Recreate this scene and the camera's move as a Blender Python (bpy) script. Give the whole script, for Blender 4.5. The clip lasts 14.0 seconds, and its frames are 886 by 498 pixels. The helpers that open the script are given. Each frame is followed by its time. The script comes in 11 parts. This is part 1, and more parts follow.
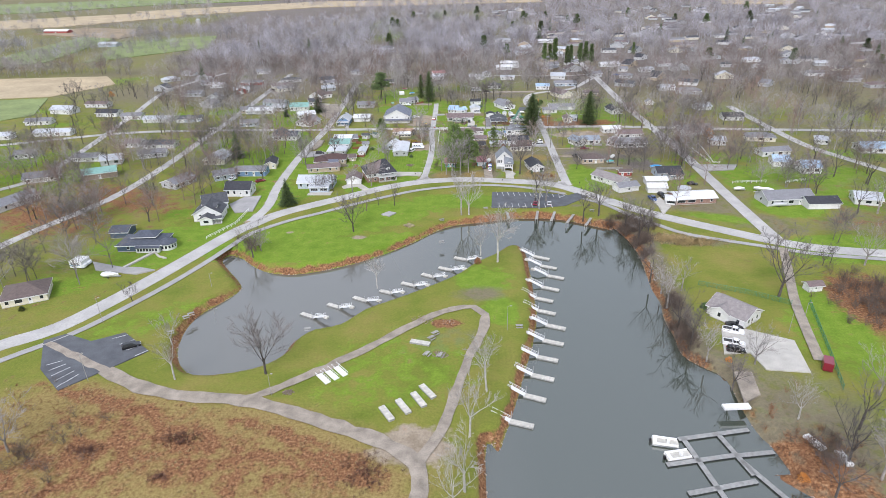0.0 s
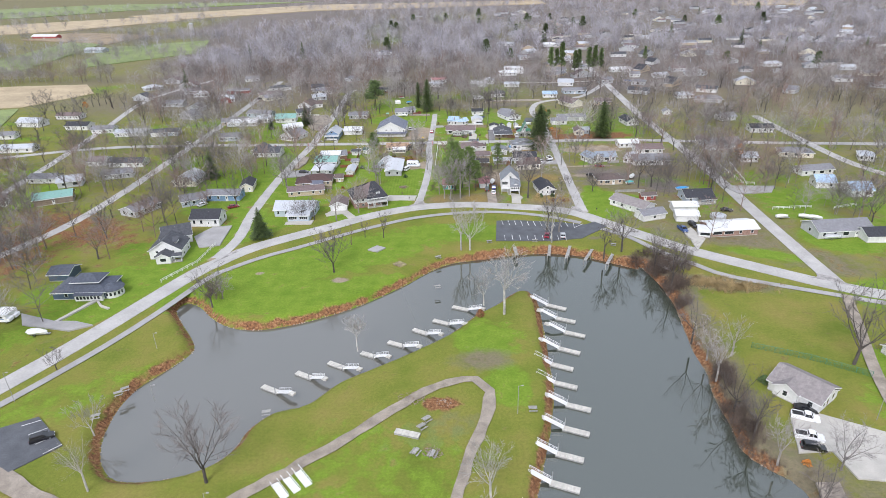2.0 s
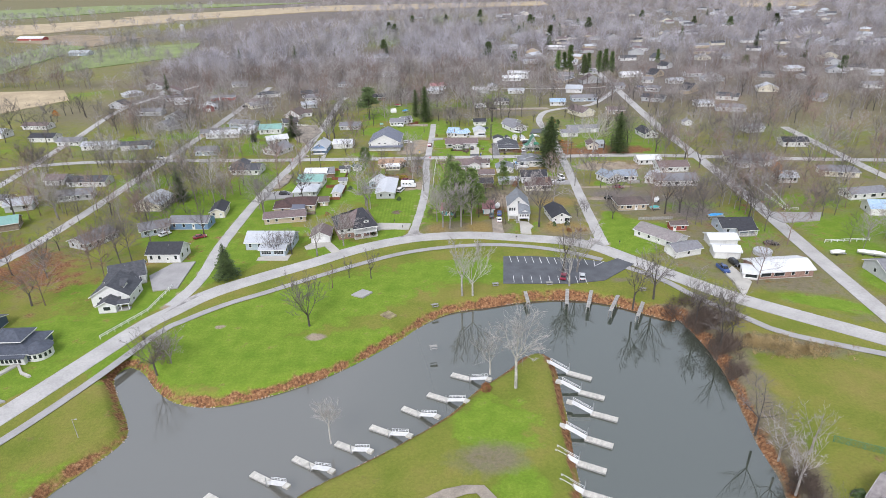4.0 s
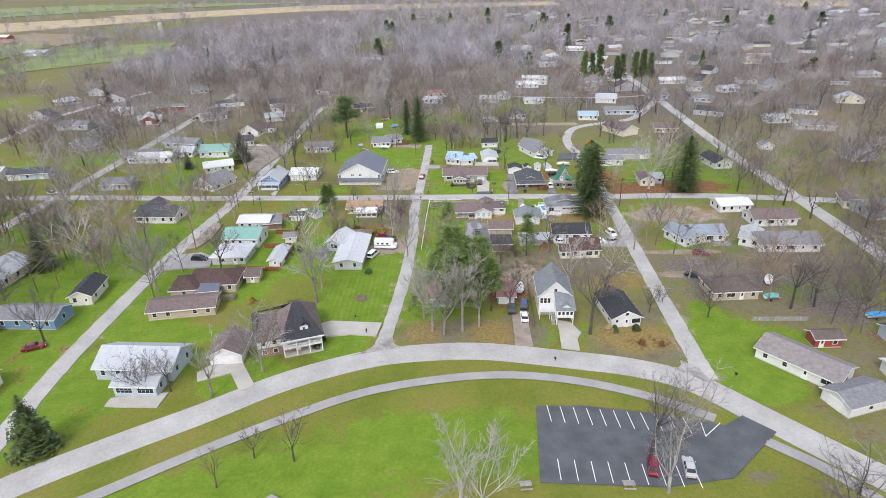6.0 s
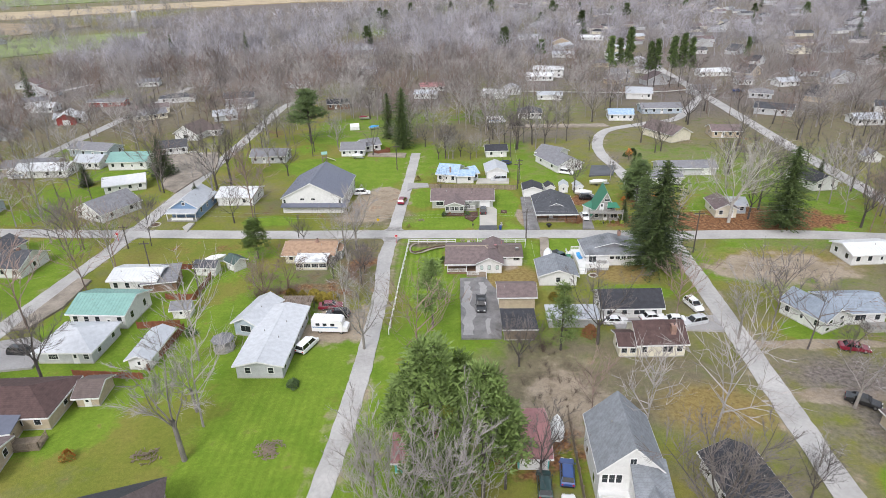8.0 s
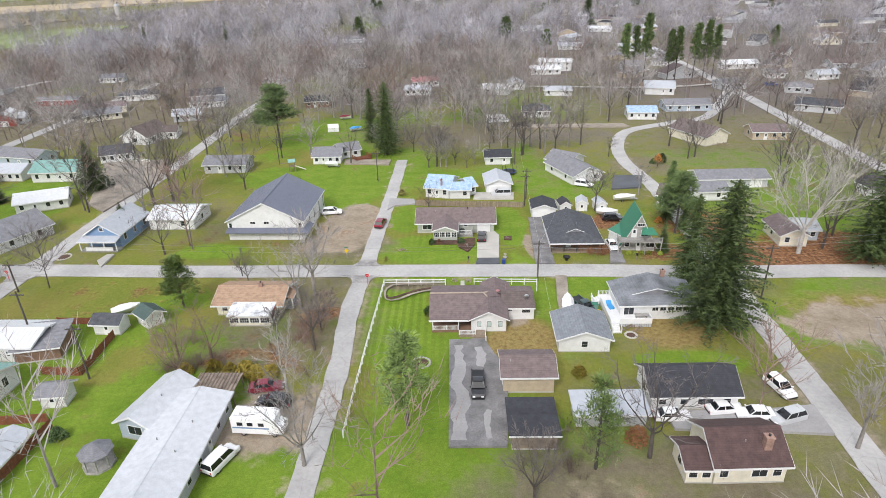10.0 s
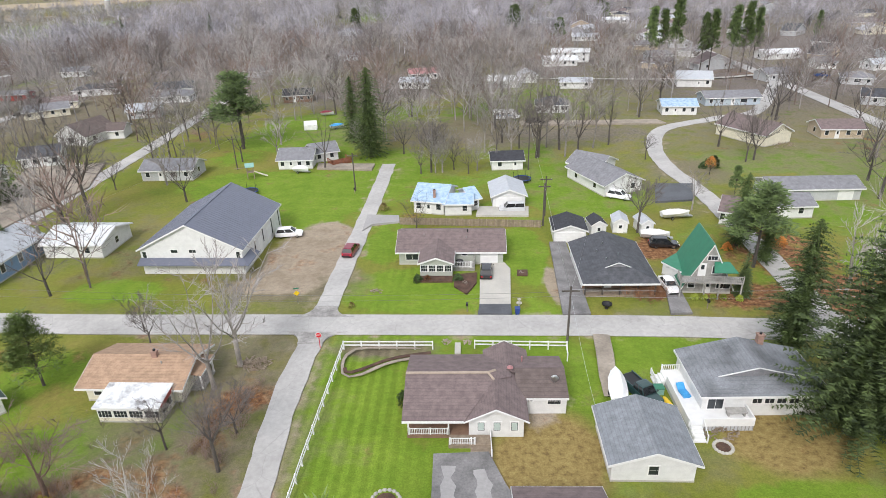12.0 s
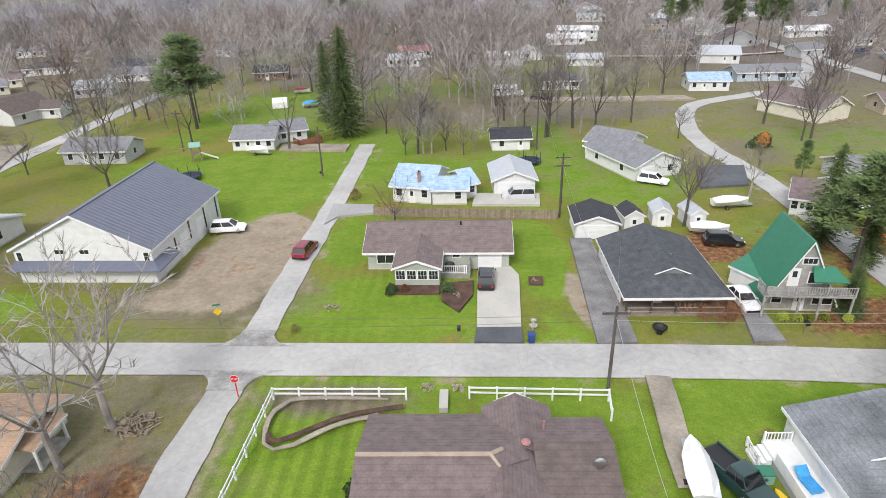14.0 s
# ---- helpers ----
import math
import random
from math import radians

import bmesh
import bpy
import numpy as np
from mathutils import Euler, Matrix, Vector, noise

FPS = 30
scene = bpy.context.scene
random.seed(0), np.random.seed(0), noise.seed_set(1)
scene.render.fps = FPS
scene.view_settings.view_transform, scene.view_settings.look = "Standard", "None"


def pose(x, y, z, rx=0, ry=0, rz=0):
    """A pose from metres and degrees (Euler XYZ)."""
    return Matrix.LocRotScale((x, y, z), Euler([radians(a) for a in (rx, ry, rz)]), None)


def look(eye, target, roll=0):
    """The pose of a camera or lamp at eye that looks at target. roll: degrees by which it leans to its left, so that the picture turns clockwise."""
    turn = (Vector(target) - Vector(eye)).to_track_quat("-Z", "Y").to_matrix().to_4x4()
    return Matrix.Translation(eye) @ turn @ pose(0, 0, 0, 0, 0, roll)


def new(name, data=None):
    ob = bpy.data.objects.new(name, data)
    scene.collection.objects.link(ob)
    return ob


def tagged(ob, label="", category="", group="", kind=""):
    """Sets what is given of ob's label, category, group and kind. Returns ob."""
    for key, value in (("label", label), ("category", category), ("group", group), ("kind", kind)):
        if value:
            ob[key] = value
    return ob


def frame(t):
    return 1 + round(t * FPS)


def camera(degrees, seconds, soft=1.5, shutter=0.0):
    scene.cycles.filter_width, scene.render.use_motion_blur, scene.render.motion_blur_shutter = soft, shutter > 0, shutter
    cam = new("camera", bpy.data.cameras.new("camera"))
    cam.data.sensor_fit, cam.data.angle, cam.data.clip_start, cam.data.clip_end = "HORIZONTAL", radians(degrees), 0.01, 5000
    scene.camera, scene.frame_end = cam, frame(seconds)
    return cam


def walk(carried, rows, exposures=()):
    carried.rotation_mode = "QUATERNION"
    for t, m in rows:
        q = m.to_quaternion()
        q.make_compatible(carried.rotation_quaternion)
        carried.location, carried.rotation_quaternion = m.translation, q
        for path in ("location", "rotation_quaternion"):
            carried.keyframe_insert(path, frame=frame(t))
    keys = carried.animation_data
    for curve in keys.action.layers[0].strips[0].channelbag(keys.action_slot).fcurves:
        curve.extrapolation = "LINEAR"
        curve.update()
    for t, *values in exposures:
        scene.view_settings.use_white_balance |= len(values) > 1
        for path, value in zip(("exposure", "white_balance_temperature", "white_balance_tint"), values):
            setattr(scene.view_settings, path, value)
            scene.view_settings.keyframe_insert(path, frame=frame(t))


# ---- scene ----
# camera and its flight
cam = camera(72.8, 14.0, soft=0.7)
PATH = [
    (0, (0.737, -0.842, 64.135), (0.718, 0.962, 63.271), -1.3),
    (0.5, (1.135, 5.506, 63.624), (1.114, 7.311, 62.762), -1.4),
    (1, (1.667, 11.816, 63.233), (1.642, 13.621, 62.372), -1.5),
    (1.5, (1.799, 18.38, 62.713), (1.773, 20.186, 61.854), -1.5),
    (2, (2.14, 24.598, 62.172), (2.112, 26.405, 61.316), -1.6),
    (2.5, (2.355, 30.676, 61.652), (2.326, 32.485, 60.799), -1.6),
    (2.7, (2.328, 33.434, 61.506), (2.3, 35.242, 60.653), -1.6),
    (4.8, (3.402, 66.598, 58.375), (3.366, 68.408, 57.524), -1.6),
    (5, (3.68, 73.097, 57.534), (3.64, 74.908, 56.686), -1.6),
    (5.5, (3.986, 91.44, 55.009), (3.943, 93.251, 54.162), -1.5),
    (6, (4.328, 110.481, 51.448), (4.283, 112.294, 50.605), -1.4),
    (6.5, (4.967, 128.016, 48.753), (4.917, 129.825, 47.904), -1.5),
    (7, (5.544, 141.572, 45.094), (5.492, 143.383, 44.245), -1.4),
    (7.5, (6.259, 150.924, 42.943), (6.2, 152.732, 42.09), -1.5),
    (8, (6.027, 157.866, 41.381), (5.976, 159.675, 40.53), -1.3),
    (8.2, (6.35, 160.693, 40.961), (6.295, 162.499, 40.102), -1.4),
    (10.5, (7.615, 187.462, 35.059), (7.559, 189.266, 34.198), -1.6),
    (11, (8.033, 193.841, 33.388), (7.962, 195.646, 32.531), -1.8),
    (11.5, (8.521, 199.822, 31.739), (8.439, 201.626, 30.88), -2.0),
    (12, (8.581, 204.867, 29.922), (8.504, 206.672, 29.065), -1.8),
    (12.5, (8.574, 209.22, 28.125), (8.505, 211.026, 27.268), -1.6),
    (13, (8.793, 213.288, 26.286), (8.724, 215.094, 25.428), -1.6),
    (13.5, (9.04, 217.108, 24.448), (8.97, 218.912, 23.587), -1.7),
    (14, (9.032, 220.631, 22.619), (8.961, 222.433, 21.752), -1.8),
]
walk(cam, [(t, look(eye, target, roll)) for t, eye, target, roll in PATH],
     exposures=[(0.0, 0.61, 6070, 15), (4.5, 0.56, 6180, 15), (6.5, 0.52, 6260, 14), (10.0, 0.6, 6400, 13), (14.0, 0.61, 6420, 12)])

# world: overcast sky, one wide weak sun
SUN_ELEV, SUN_AZ = 43.0, 200.0
world = bpy.data.worlds.new("overcast_sky")
world.use_nodes = True
scene.world = world
wn, wl = world.node_tree.nodes, world.node_tree.links
sky = wn.new("ShaderNodeTexSky")
sky.sky_type, sky.sun_disc = "NISHITA", False
sky.sun_elevation, sky.sun_rotation = radians(SUN_ELEV), radians(SUN_AZ)
sky.air_density, sky.dust_density = 1.0, 4.0
grey = wn.new("ShaderNodeHueSaturation")
grey.inputs["Saturation"].default_value = 0.62
wl.new(sky.outputs[0], grey.inputs["Color"])
cloud = wn.new("ShaderNodeMix")          # an even layer of cloud under the clear sky
cloud.data_type = "RGBA"
cloud.inputs["Factor"].default_value = 0.55
cloud.inputs["B"].default_value = (6.1, 6.5, 6.75, 1)
wl.new(grey.outputs[0], cloud.inputs["A"])
wl.new(cloud.outputs["Result"], wn["Background"].inputs["Color"])
wn["Background"].inputs["Strength"].default_value = 0.138
sun = new("sun", bpy.data.lights.new("sun", "SUN"))
sun.data.energy, sun.data.angle, sun.data.color = 1.45, radians(18), (1.0, 0.99, 0.97)
sun.matrix_world = look((math.sin(radians(SUN_AZ)) * 50, math.cos(radians(SUN_AZ)) * 50, 50 * math.tan(radians(SUN_ELEV))), (0, 0, 0))

K = 0.69          # all lengths given in "built" metres are taken times this
WATER = -1.6      # level of the marina's water


# ---- materials ----
def mat(name, base, rough=0.8, metal=0.0, var=0.25, scale=2.0, fine=14.0, bump=0.25, tint=None, rows=0.0, rnd=0.0, coat=0.0):
    """Two scales of noise over a base colour, with bump; rows: courses of shingles or siding each so many metres up the wall."""
    m = bpy.data.materials.new(name)
    m.use_nodes = True
    nt = m.node_tree
    nd, ln = nt.nodes, nt.links
    b = nd["Principled BSDF"]
    b.inputs["Roughness"].default_value, b.inputs["Metallic"].default_value = rough, metal
    b.inputs["Coat Weight"].default_value = coat
    tc = nd.new("ShaderNodeNewGeometry")
    n1, n2 = nd.new("ShaderNodeTexNoise"), nd.new("ShaderNodeTexNoise")
    n1.inputs["Scale"].default_value, n2.inputs["Scale"].default_value = scale, fine
    n1.inputs["Detail"].default_value, n2.inputs["Detail"].default_value = 4.0, 4.0
    n2.inputs["Roughness"].default_value = 0.68
    for q in (n1, n2):
        ln.new(tc.outputs["Position"], q.inputs["Vector"])
    dark = [c * (1 - var) for c in base]
    light = [min(1.0, c * (1 + var * 0.7)) for c in (tint or base)]
    r = nd.new("ShaderNodeValToRGB")
    r.color_ramp.elements[0].position, r.color_ramp.elements[1].position = 0.3, 0.7
    r.color_ramp.elements[0].color, r.color_ramp.elements[1].color = (*dark, 1), (*light, 1)
    ln.new(n1.outputs[0], r.inputs[0])
    mx = nd.new("ShaderNodeMix")
    mx.data_type, mx.blend_type = "RGBA", "OVERLAY"
    mx.inputs["Factor"].default_value = min(1.0, var * 1.6)
    ln.new(r.outputs[0], mx.inputs["A"])
    ln.new(n2.outputs[0], mx.inputs["B"])
    col, hgt = mx.outputs["Result"], n2.outputs[0]
    if rows:
        sx = nd.new("ShaderNodeSeparateXYZ")
        ln.new(tc.outputs["Position"], sx.inputs[0])
        w = nd.new("ShaderNodeMath")
        w.operation = "MULTIPLY"
        w.inputs[1].default_value = 1.0 / rows
        ln.new(sx.outputs["Z"], w.inputs[0])
        fr = nd.new("ShaderNodeMath")
        fr.operation = "FRACT"
        ln.new(w.outputs[0], fr.inputs[0])
        mr = nd.new("ShaderNodeMapRange")
        mr.inputs["From Max"].default_value = 0.25
        mr.inputs["To Min"].default_value, mr.inputs["To Max"].default_value = 0.78, 1.0
        ln.new(fr.outputs[0], mr.inputs["Value"])
        mm = nd.new("ShaderNodeMix")
        mm.data_type, mm.blend_type = "RGBA", "MULTIPLY"
        mm.inputs["Factor"].default_value = 1.0
        ln.new(col, mm.inputs["A"])
        ln.new(mr.outputs[0], mm.inputs["B"])
        col = mm.outputs["Result"]
    if rnd:
        oi, hs = nd.new("ShaderNodeObjectInfo"), nd.new("ShaderNodeHueSaturation")
        v = nd.new("ShaderNodeMapRange")
        v.inputs["To Min"].default_value, v.inputs["To Max"].default_value = 1 - rnd, 1 + rnd
        ln.new(oi.outputs["Random"], v.inputs["Value"])
        ln.new(v.outputs[0], hs.inputs["Value"])
        ln.new(col, hs.inputs["Color"])
        col = hs.outputs[0]
    ln.new(col, b.inputs["Base Color"])
    if bump:
        bp = nd.new("ShaderNodeBump")
        bp.inputs["Strength"].default_value, bp.inputs["Distance"].default_value = bump, 0.05
        ln.new(hgt, bp.inputs["Height"])
        ln.new(bp.outputs[0], b.inputs["Normal"])
    return m


M = {}
for nm, base, kw in (
    ("white", (0.65, 0.65, 0.64), dict(rows=0.1, var=0.08, bump=0.1, rough=0.55)),
    ("trim", (0.7, 0.7, 0.69), dict(var=0.06, bump=0.05, rough=0.5)),
    ("cream", (0.66, 0.62, 0.5), dict(rows=0.1, var=0.1, bump=0.1, rough=0.6)),
    ("sage", (0.36, 0.38, 0.33), dict(rows=0.1, var=0.08, bump=0.1, rough=0.6)),
    ("bluegrey", (0.4, 0.46, 0.52), dict(rows=0.1, var=0.08, bump=0.1, rough=0.6)),
    ("blue", (0.17, 0.27, 0.42), dict(rows=0.1, var=0.1, bump=0.1, rough=0.6)),
    ("greywall", (0.45, 0.46, 0.47), dict(rows=0.1, var=0.1, bump=0.1, rough=0.6)),
    ("tan", (0.45, 0.37, 0.27), dict(rows=0.1, var=0.12, bump=0.1, rough=0.7)),
    ("brick", (0.3, 0.19, 0.15), dict(rows=0.07, var=0.3, fine=20, bump=0.3)),
    ("redwall", (0.3, 0.06, 0.05), dict(rows=0.12, var=0.15, rough=0.6)),
    ("brownwall", (0.2, 0.12, 0.08), dict(rows=0.12, var=0.2)),
    ("navy", (0.055, 0.085, 0.13), dict(rows=0.1, var=0.1, bump=0.1, rough=0.6)),
    ("roof_navy", (0.075, 0.085, 0.11), dict(rows=0.09, var=0.25, fine=9, bump=0.4, rough=0.85)),
    ("teal", (0.1, 0.38, 0.36), dict(var=0.12, rough=0.55)),
    ("roof_grey", (0.2, 0.2, 0.215), dict(rows=0.09, var=0.2, fine=9, bump=0.4, rough=0.9)),
    ("roof_dark", (0.04, 0.041, 0.049), dict(rows=0.09, var=0.25, fine=9, bump=0.4, rough=0.9)),
    ("roof_slate", (0.07, 0.073, 0.083), dict(rows=0.09, var=0.32, fine=9, bump=0.4, rough=0.85)),
    ("roof_steel_blue", (0.205, 0.22, 0.24), dict(rows=0.09, var=0.2, fine=9, bump=0.4, rough=0.85)),
    ("roof_weathered", (0.19, 0.2, 0.215), dict(rows=0.09, var=0.42, scale=0.55, fine=9, bump=0.4, rough=0.85)),
    ("roof_brown", (0.125, 0.096, 0.088), dict(rows=0.09, var=0.22, fine=9, bump=0.4, rough=0.9)),
    ("roof_mauve", (0.165, 0.125, 0.122), dict(rows=0.09, var=0.22, fine=9, bump=0.4, rough=0.9)),
    ("roof_tan", (0.36, 0.24, 0.16), dict(rows=0.09, var=0.22, fine=9, bump=0.4, rough=0.9)),
    ("roof_light_blue", (0.25, 0.29, 0.34), dict(rows=0.09, var=0.15, fine=9, bump=0.3, rough=0.8)),
    ("roof_taupe", (0.235, 0.212, 0.208), dict(rows=0.09, var=0.2, fine=9, bump=0.35, rough=0.85)),
    ("roof_tan_pale", (0.36, 0.29, 0.23), dict(var=0.15, bump=0.1, rough=0.9)),
    ("roof_maroon", (0.085, 0.05, 0.046), dict(rows=0.09, var=0.25, fine=9, bump=0.4, rough=0.85)),
    ("roof_light", (0.42, 0.44, 0.47), dict(rows=0.0, var=0.1, bump=0.1, rough=0.5)),
    ("roof_pale", (0.52, 0.535, 0.56), dict(var=0.12, bump=0.08, rough=0.45)),
    ("roof_white", (0.62, 0.63, 0.64), dict(var=0.07, bump=0.06, rough=0.4)),
    ("roof_patchy", (0.5, 0.51, 0.52), dict(var=0.5, scale=0.9, fine=4, bump=0.1, rough=0.5, tint=(0.66, 0.67, 0.68))),
    ("roof_blue", (0.27, 0.4, 0.56), dict(rows=0.1, var=0.16, fine=6, tint=(0.36, 0.47, 0.6), rough=0.6)),
    ("roof_metal", (0.12, 0.13, 0.17), dict(var=0.1, bump=0.05, rough=0.42)),
    ("roof_green", (0.03, 0.17, 0.1), dict(var=0.1, bump=0.05, rough=0.42)),
    ("roof_teal", (0.2, 0.36, 0.32), dict(var=0.12, bump=0.05, rough=0.45)),
    ("roof_spruce", (0.06, 0.095, 0.085), dict(rows=0.09, var=0.2, fine=9, bump=0.3, rough=0.8)),
    ("blind", (0.42, 0.5, 0.47), dict(rows=0.05, var=0.08, bump=0.05, rough=0.5)),
    ("olive", (0.27, 0.21, 0.03), dict(var=0.4, scale=2.0, fine=9, rnd=0.2)),
    ("roof_red", (0.36, 0.17, 0.17), dict(var=0.12, bump=0.05, rough=0.5)),
    ("asphalt", (0.09, 0.095, 0.106), dict(var=0.25, scale=0.4, fine=5, bump=0.1, rough=0.85)),
    ("old_asphalt", (0.19, 0.183, 0.182), dict(var=0.32, scale=0.7, fine=6, bump=0.25, rough=0.9)),
    ("concrete", (0.43, 0.41, 0.37), dict(var=0.12, scale=0.5, fine=5, bump=0.1, rough=0.9)),
    ("gravel", (0.285, 0.245, 0.2), dict(var=0.3, scale=0.5, fine=5, bump=0.4, rough=0.95)),
    ("dirt", (0.24, 0.185, 0.12), dict(var=0.35, scale=0.6, fine=4, bump=0.4, rough=0.95, tint=(0.3, 0.27, 0.13))),
    ("mulch", (0.09, 0.05, 0.035), dict(var=0.4, scale=1.5, fine=12, bump=0.5, rough=0.95)),
    ("old_boards", (0.17, 0.115, 0.085), dict(var=0.45, scale=1.2, fine=9, bump=0.4, rough=0.95, tint=(0.24, 0.2, 0.17))),
    ("leaves", (0.22, 0.1, 0.04), dict(var=0.4, scale=1.5, fine=12, bump=0.5, rough=0.95)),
    ("wood", (0.24, 0.19, 0.14), dict(var=0.25, scale=3, fine=20, bump=0.2, rnd=0.15)),
    ("greywood", (0.3, 0.29, 0.27), dict(var=0.25, scale=3, fine=20, bump=0.2, rnd=0.15)),
    ("redwood", (0.2, 0.07, 0.035), dict(var=0.25, scale=3, fine=20, bump=0.2, rnd=0.12)),
    ("dockwood", (0.5, 0.48, 0.43), dict(var=0.18, scale=2, fine=12, bump=0.2, rnd=0.1)),
    ("dockgrey", (0.27, 0.27, 0.26), dict(var=0.2, scale=2, fine=12, bump=0.2, rnd=0.1)),
    ("stone", (0.33, 0.27, 0.22), dict(var=0.35, scale=1.2, fine=8, bump=0.5, rnd=0.2)),
    ("twigs_brown", (0.15, 0.112, 0.088), dict(var=0.35, scale=0.4, fine=5, bump=0, rnd=0.2)),
    # the two woods colours are paled and blued to paint distance haze
    ("woods_hazy_dark", (0.2, 0.186, 0.196), dict(var=0.3, scale=0.05, fine=1.5, bump=0, rnd=0.1)),
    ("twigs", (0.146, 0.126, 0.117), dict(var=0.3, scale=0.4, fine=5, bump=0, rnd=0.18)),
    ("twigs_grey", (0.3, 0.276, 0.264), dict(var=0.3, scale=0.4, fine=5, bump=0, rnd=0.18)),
    ("woods_hazy", (0.385, 0.368, 0.4), dict(var=0.3, scale=0.05, fine=1.5, bump=0, rnd=0.1)),
    ("twigs_pale", (0.33, 0.31, 0.285), dict(var=0.3, scale=0.4, fine=5, bump=0, rnd=0.1)),
    ("twigs_rust", (0.215, 0.155, 0.13), dict(var=0.3, scale=0.4, fine=5, bump=0, rnd=0.18)),
    ("bark", (0.075, 0.064, 0.056), dict(var=0.3, scale=1.0, fine=9, bump=0.4, rnd=0.2)),
    ("bark_grey", (0.24, 0.218, 0.195), dict(var=0.3, scale=1.0, fine=9, bump=0.4, rnd=0.2)),
    ("bark_white", (0.4, 0.38, 0.345), dict(var=0.35, scale=0.9, fine=6, bump=0.2, rnd=0.1)),
    ("bark_rust", (0.13, 0.085, 0.065), dict(var=0.3, scale=1.0, fine=9, bump=0.3, rnd=0.2)),
    ("needles", (0.026, 0.05, 0.016), dict(var=0.45, scale=1.2, fine=6, bump=0.3, rnd=0.18, tint=(0.09, 0.128, 0.036))),
    ("needles_mid", (0.05, 0.088, 0.03), dict(var=0.45, scale=1.2, fine=6, bump=0.3, rnd=0.18, tint=(0.12, 0.17, 0.05))),
    ("needles_pale", (0.16, 0.23, 0.062), dict(var=0.4, scale=1.2, fine=6, bump=0.3, rnd=0.15)),
    ("shrub", (0.06, 0.1, 0.03), dict(var=0.4, scale=2.0, fine=9, rnd=0.2)),
    ("lime", (0.28, 0.34, 0.04), dict(var=0.3, scale=2.0, fine=9, rnd=0.1)),
    ("orange", (0.5, 0.2, 0.04), dict(var=0.3, scale=2.0, fine=9, rnd=0.1)),
    ("black", (0.012, 0.012, 0.013), dict(var=0.1, bump=0.05, rough=0.5)),
    ("tyre", (0.02, 0.02, 0.02), dict(var=0.1, bump=0.1, rough=0.9)),
    ("steel", (0.5, 0.51, 0.52), dict(var=0.1, bump=0.05, rough=0.35, metal=1.0)),
    ("car_red", (0.19, 0.01, 0.028), dict(var=0.03, bump=0, rough=0.3, coat=0.6)),
    ("car_black", (0.014, 0.014, 0.016), dict(var=0.03, bump=0, rough=0.25, coat=0.6)),
    ("car_white", (0.78, 0.78, 0.78), dict(var=0.03, bump=0, rough=0.3, coat=0.6)),
    ("car_silver", (0.48, 0.49, 0.5), dict(var=0.03, bump=0, rough=0.3, coat=0.6)),
    ("car_blue", (0.03, 0.07, 0.22), dict(var=0.03, bump=0, rough=0.3, coat=0.6)),
    ("car_green", (0.02, 0.05, 0.05), dict(var=0.03, bump=0, rough=0.3, coat=0.6)),
    ("tarp", (0.05, 0.3, 0.62), dict(var=0.2, bump=0.4, rough=0.45)),
    ("sheet", (0.7, 0.7, 0.68), dict(var=0.12, bump=0.3, rough=0.6)),
    ("sign_red", (0.5, 0.012, 0.02), dict(var=0.05, bump=0, rough=0.4)),
    ("sign_yellow", (0.75, 0.5, 0.02), dict(var=0.05, bump=0, rough=0.4)),
    ("bin_blue", (0.02, 0.05, 0.2), dict(var=0.08, bump=0.05, rough=0.5)),
    ("reeds", (0.36, 0.27, 0.13), dict(var=0.35, scale=0.6, fine=6, rnd=0.1)),
    ("reeds_dark", (0.12, 0.06, 0.042), dict(var=0.4, scale=0.6, fine=6, rnd=0.1)),
    ("reeds_rust", (0.25, 0.12, 0.06), dict(var=0.4, scale=0.6, fine=6, rnd=0.1)),
    ("field_tan", (0.4, 0.32, 0.205), dict(var=0.2, scale=0.06, fine=0.5, bump=0.2, rough=0.95)),
    ("field_green", (0.19, 0.235, 0.085), dict(var=0.25, scale=0.06, fine=0.5, bump=0.2, rough=0.95)),
    ("field_brown", (0.26, 0.2, 0.13), dict(var=0.25, scale=0.06, fine=0.5, bump=0.2, rough=0.95)),
):
    M[nm] = mat(nm, base, **kw)


def glass_mat(name, base, rough):
    m = bpy.data.materials.new(name)
    m.use_nodes = True
    b = m.node_tree.nodes["Principled BSDF"]
    b.inputs["Base Color"].default_value = (*base, 1)
    b.inputs["Roughness"].default_value = rough
    b.inputs["Specular IOR Level"].default_value = 0.7
    return m


M["pane"] = glass_mat("pane", (0.025, 0.03, 0.035), 0.05)
M["carglass"] = glass_mat("carglass", (0.012, 0.014, 0.016), 0.04)


